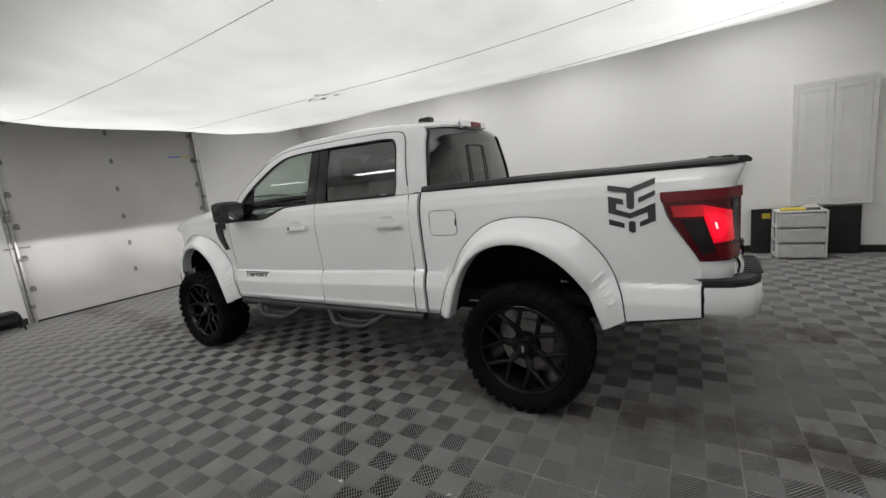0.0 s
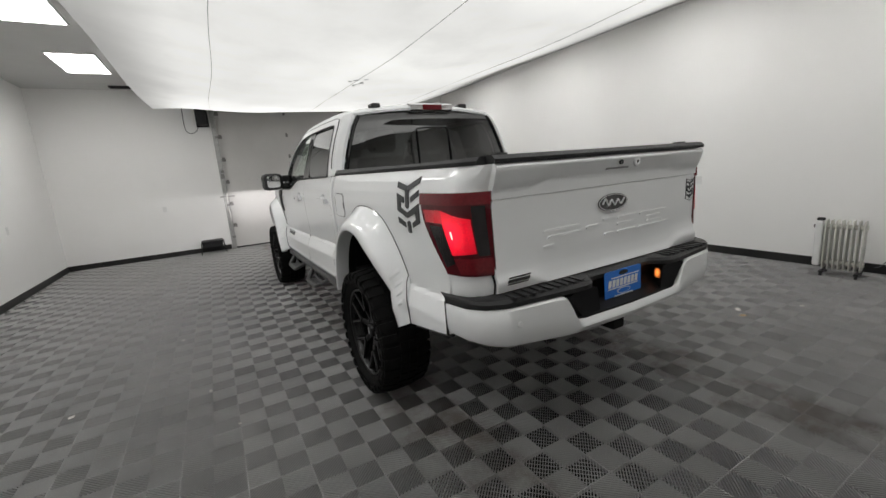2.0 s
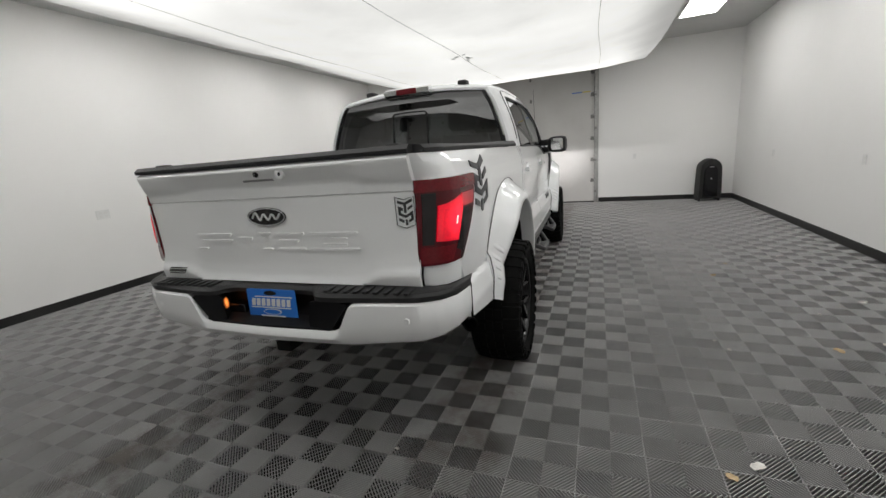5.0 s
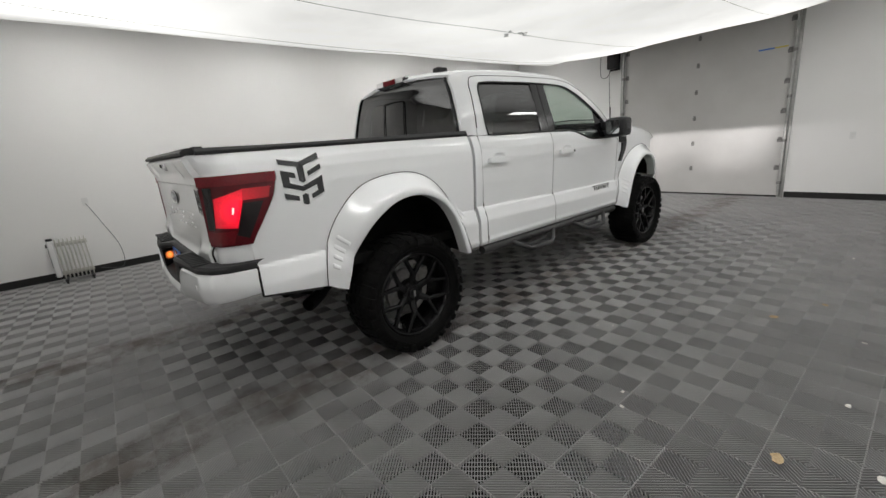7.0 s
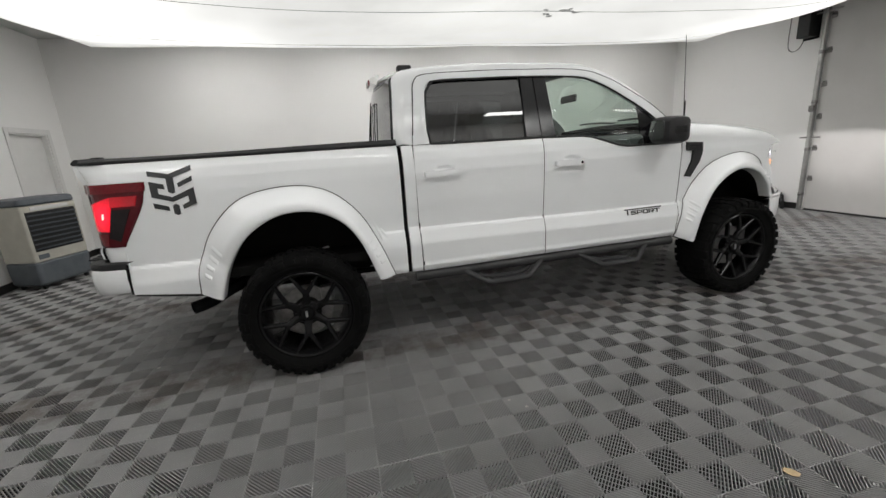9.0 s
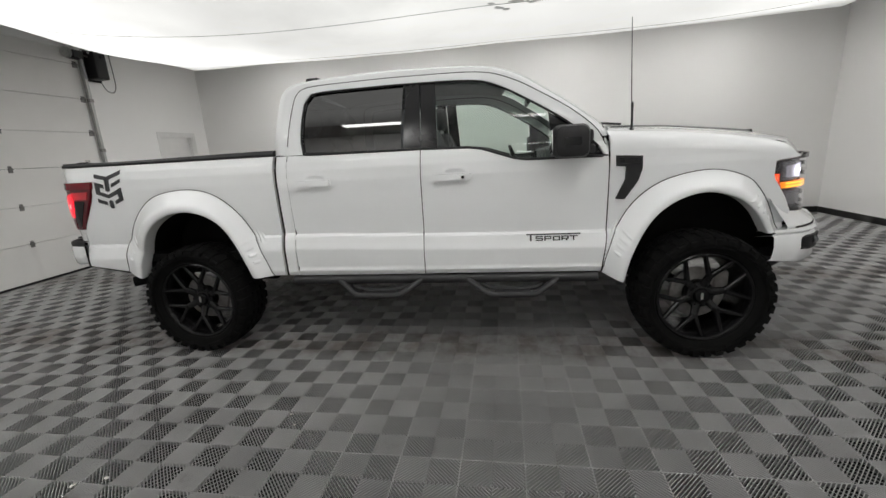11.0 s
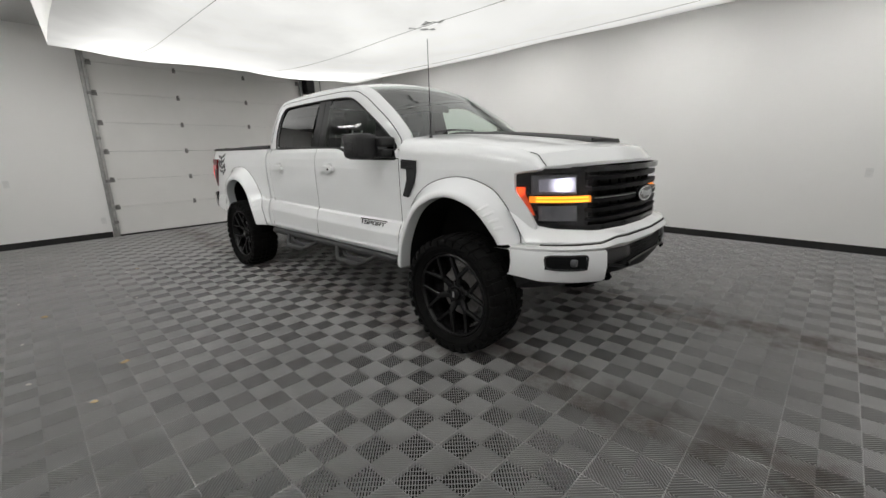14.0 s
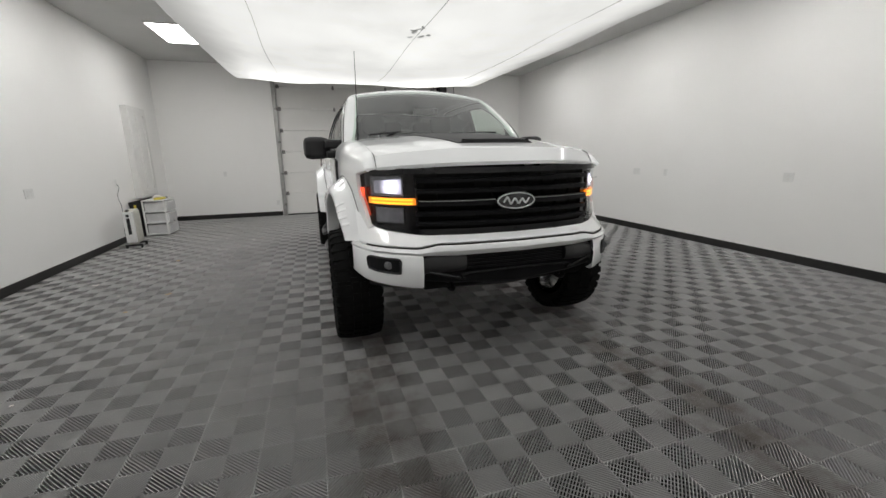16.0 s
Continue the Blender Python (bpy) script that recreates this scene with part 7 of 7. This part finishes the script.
part("control_panel", boxed((-0.24, -0.233, 1.015), (0.24, -0.2255, 1.06), 0.003), FROSTED, cool, "pale control strip")
part("badge", boxed((-0.30, -0.232, 0.40), (-0.17, -0.2255, 0.46), 0.003), COOLER_GREY, cool)
for x in (-0.28, 0.28):
    for y in (-0.16, 0.16):
        part("castor", lathe(bmesh.new(), [(0.001, -0.015), (0.03, -0.015), (0.03, 0.015), (0.001, 0.015)], 14, "x", (x, y, 0.031)), BLACK, cool)

ext = holder("wall_dispenser", Matrix(), "small red and yellow canister with a clip hung on the wall", "canister")
part("canister", lathe(bmesh.new(), [(0.001, 0.50), (0.05, 0.50), (0.055, 0.52), (0.055, 0.60), (0.045, 0.63)], 18, "z", (WEST + 0.07, -3.68, 0)), RED_SHELL, ext, "red lower canister")
part("sleeve", lathe(bmesh.new(), [(0.045, 0.632), (0.052, 0.64), (0.052, 0.80), (0.03, 0.84), (0.001, 0.845)], 18, "z", (WEST + 0.07, -3.68, 0)), YELLOW, ext, "yellow upper sleeve")
part("clip", boxed((WEST, -3.72, 0.70), (WEST + 0.085, -3.705, 0.90), 0.004), BLACK, ext)

# dry leaves and scraps on the floor
def scrap(x, y, size, mat, seed):
    rnd = random.Random(seed)
    bm = bmesh.new()
    n = 9
    ring_ = []
    a0 = rnd.uniform(0, 6)
    for k in range(n):
        a = 2 * math.pi * k / n
        r = size * (0.55 + 0.45 * abs(math.cos(a))) * rnd.uniform(0.75, 1.1) / 2
        ring_.append((x + r * math.cos(a + a0), y + r * math.sin(a + a0), 0.004 + rnd.uniform(0, 0.25) * size * 0.5))
    c = bm.verts.new((x, y, 0.006))
    top = [bm.verts.new(p) for p in ring_]
    low = [bm.verts.new((p[0], p[1], p[2] - 0.0022)) for p in ring_]
    c2 = bm.verts.new((x, y, 0.0035))
    for i in range(n):
        j = (i + 1) % n
        bm.faces.new((c, top[i], top[j]))
        bm.faces.new((c2, low[j], low[i]))
        bm.faces.new((top[i], low[i], low[j], top[j]))
    leaf = mat is LEAF
    thing("dry_leaf" if leaf else "paper_scrap", bm, mat, "curled pale brown dry leaf on the tiled floor" if leaf else "tiny white scrap lying on the tiled floor", "leaf" if leaf else "scrap", "litter on the floor")


LITTER = [(3.04, 0.47, 0.075, 1), (2.68, 2.09, 0.07, 1), (2.90, 2.56, 0.05, 1), (2.34, 0.485, 0.03, 0), (1.89, 1.23, 0.022, 0), (3.60, 1.44, 0.07, 0), (3.345, 0.61, 0.05, 0), (1.136, 4.19, 0.018, 0),
          (3.19, 1.12, 0.04, 0), (0.57, -1.115, 0.03, 0), (-2.30, 2.02, 0.035, 0), (2.40, 0.36, 0.03, 0), (3.17, 1.98, 0.035, 0), (1.80, 1.16, 0.02, 0), (2.22, -0.80, 0.07, 0), (2.10, -0.90, 0.06, 1), (-2.06, 0.69, 0.03, 0),
          (-4.35, 3.05, 0.08, 0), (-4.30, 2.9, 0.05, 0), (3.2, -0.2, 0.03, 0), (2.7, -1.1, 0.04, 0), (-2.9, 0.9, 0.05, 0), (-2.5, -0.3, 0.03, 0), (-1.9, 0.1, 0.025, 0), (3.5, 2.9, 0.04, 0), (2.9, 4.1, 0.03, 0), (4.0, -2.95, 0.03, 0)]
for k, (x, y, size, leaf) in enumerate(LITTER):
    scrap(x, y, size, LEAF if leaf else PAPER, k)

# ---------------------------------------------------------------- ribbed floor tiles
CHECK = 0.1524
GX, GY = -0.4427 * CHECK, 0.4233 * CHECK


def rib_tile():
    """One tile of two by two checks; the ribs run diagonally and turn at every check, on low cross bars."""
    verts, faces = [], []
    pitch, half, deep, lift = CHECK / 8, 0.0017, 0.024, -0.0225

    def bar(p, q, w, z0, z1, sides):
        """A rib with a rounded top, or a plain flat bar."""
        d = np.subtract(q, p)
        n = np.array((-d[1], d[0])) / np.linalg.norm(d) * w
        profile = [(0.3, z0), (0.3, z1 - 0.0095), (1, z1 - 0.008), (1, z1 - w), (0.72, z1 - 0.3 * w), (0, z1), (-0.72, z1 - 0.3 * w), (-1, z1 - w), (-1, z1 - 0.008), (-0.3, z1 - 0.0095), (-0.3, z0)] if sides else [(1, z1), (-1, z1)]
        k, m = len(verts), len(profile)
        for c in (p, q):
            for u, z in profile:
                verts.append((*(np.array(c) + n * u), z))
        for i in range(m - 1):
            faces.append((k + i, k + i + 1, k + m + i + 1, k + m + i))

    for cx in (0, 1):
        for cy in (0, 1):
            ox, oy = (cx - 1) * CHECK, (cy - 1) * CHECK
            # rings close round the tile's centre and its corners
            falling = (cx + cy) % 2 == 0
            for k in range(-8, 8):
                c = (k + 0.5) * pitch * 1.0
                # line u - v = c (rising), clipped to the check
                a, b = max(0, c), min(CHECK, CHECK + c)
                if b - a < 0.004:
                    continue
                p, q = (a, a - c), (b, b - c)
                if falling:
                    p, q = (p[0], CHECK - p[1]), (q[0], CHECK - q[1])
                bar((ox + p[0], oy + p[1]), (ox + q[0], oy + q[1]), half, -deep, 0.0, True)
            for k in range(-4, 4):
                c = (k + 0.5) * pitch * 2.0
                a, b = max(0, c), min(CHECK, CHECK + c)
                p, q = (a, a - c), (b, b - c)
                if not falling:
                    p, q = (p[0], CHECK - p[1]), (q[0], CHECK - q[1])
                bar((ox + p[0], oy + p[1]), (ox + q[0], oy + q[1]), 0.0026, -deep, lift, False)
    e = CHECK - 0.0016
    for p, q in (((-e, -e), (e, -e)), ((e, -e), (e, e)), ((e, e), (-e, e)), ((-e, e), (-e, -e))):
        bar(p, q, 0.0012, -deep, -0.0035, True)
    return verts, faces


tv, tf = rib_tile()
tile_mesh = bpy.data.meshes.new("floor_tile")
tile_mesh.from_pydata(tv, [], tf)
tile_mesh.materials.append(TILE)
tile_mesh.polygons.foreach_set("use_smooth", [True] * len(tf))
tiles = holder("tile_floor", Matrix(), "dark grey ribbed interlocking floor tiles, scuffed and dusty", "floor tiles", kind="structure")
ni0, ni1 = math.floor((WEST - GX) / (2 * CHECK)), math.ceil((EAST - GX) / (2 * CHECK))
nj0, nj1 = math.floor((SOUTH - GY) / (2 * CHECK)), math.ceil((NORTH - GY) / (2 * CHECK))
centres = [(GX + (2 * i + 1) * CHECK, GY + (2 * j + 1) * CHECK) for i in range(ni0, ni1) for j in range(nj0, nj1)]
# the strip of floor that runs round the truck is laid as single tiles
near = [c for c in centres if (1.2 < c[0] < 2.9 and -1.6 < c[1] < 5.6)]
near += [c for c in centres if (-1.3 < c[0] < 1.2 and -2.5 < c[1] < -1.0)]
near += [c for c in centres if (-2.4 < c[0] < -1.2 and -1.4 < c[1] < 1.6)]
near = sorted(set(near))[:300]
far = [c for c in centres if c not in set(near)]
for x, y in near:
    ob = new("floor_tile", tile_mesh)
    ob.parent = tiles
    ob.location = (x, y, 0)
va, fa = np.array(tv), np.array(tf)
allv = np.concatenate([va + (x, y, 0) for x, y in far])
allf = np.concatenate([fa + k * len(va) for k in range(len(far))])
keep = (allv[:, 0] > WEST) & (allv[:, 0] < EAST) & (allv[:, 1] > SOUTH) & (allv[:, 1] < NORTH)
allf = allf[keep[allf].any(1)]
allv = np.clip(allv, (WEST, SOUTH, -1), (EAST, NORTH, 1))
me = bpy.data.meshes.new("outer_tiles")
me.from_pydata(allv.tolist(), [], allf.tolist())
me.materials.append(TILE)
me.polygons.foreach_set("use_smooth", [True] * len(allf))
outer = new("outer_tiles", me)
outer.parent = tiles
tagged(outer, "ribbed grey tiles of the outer floor", kind="stuff")
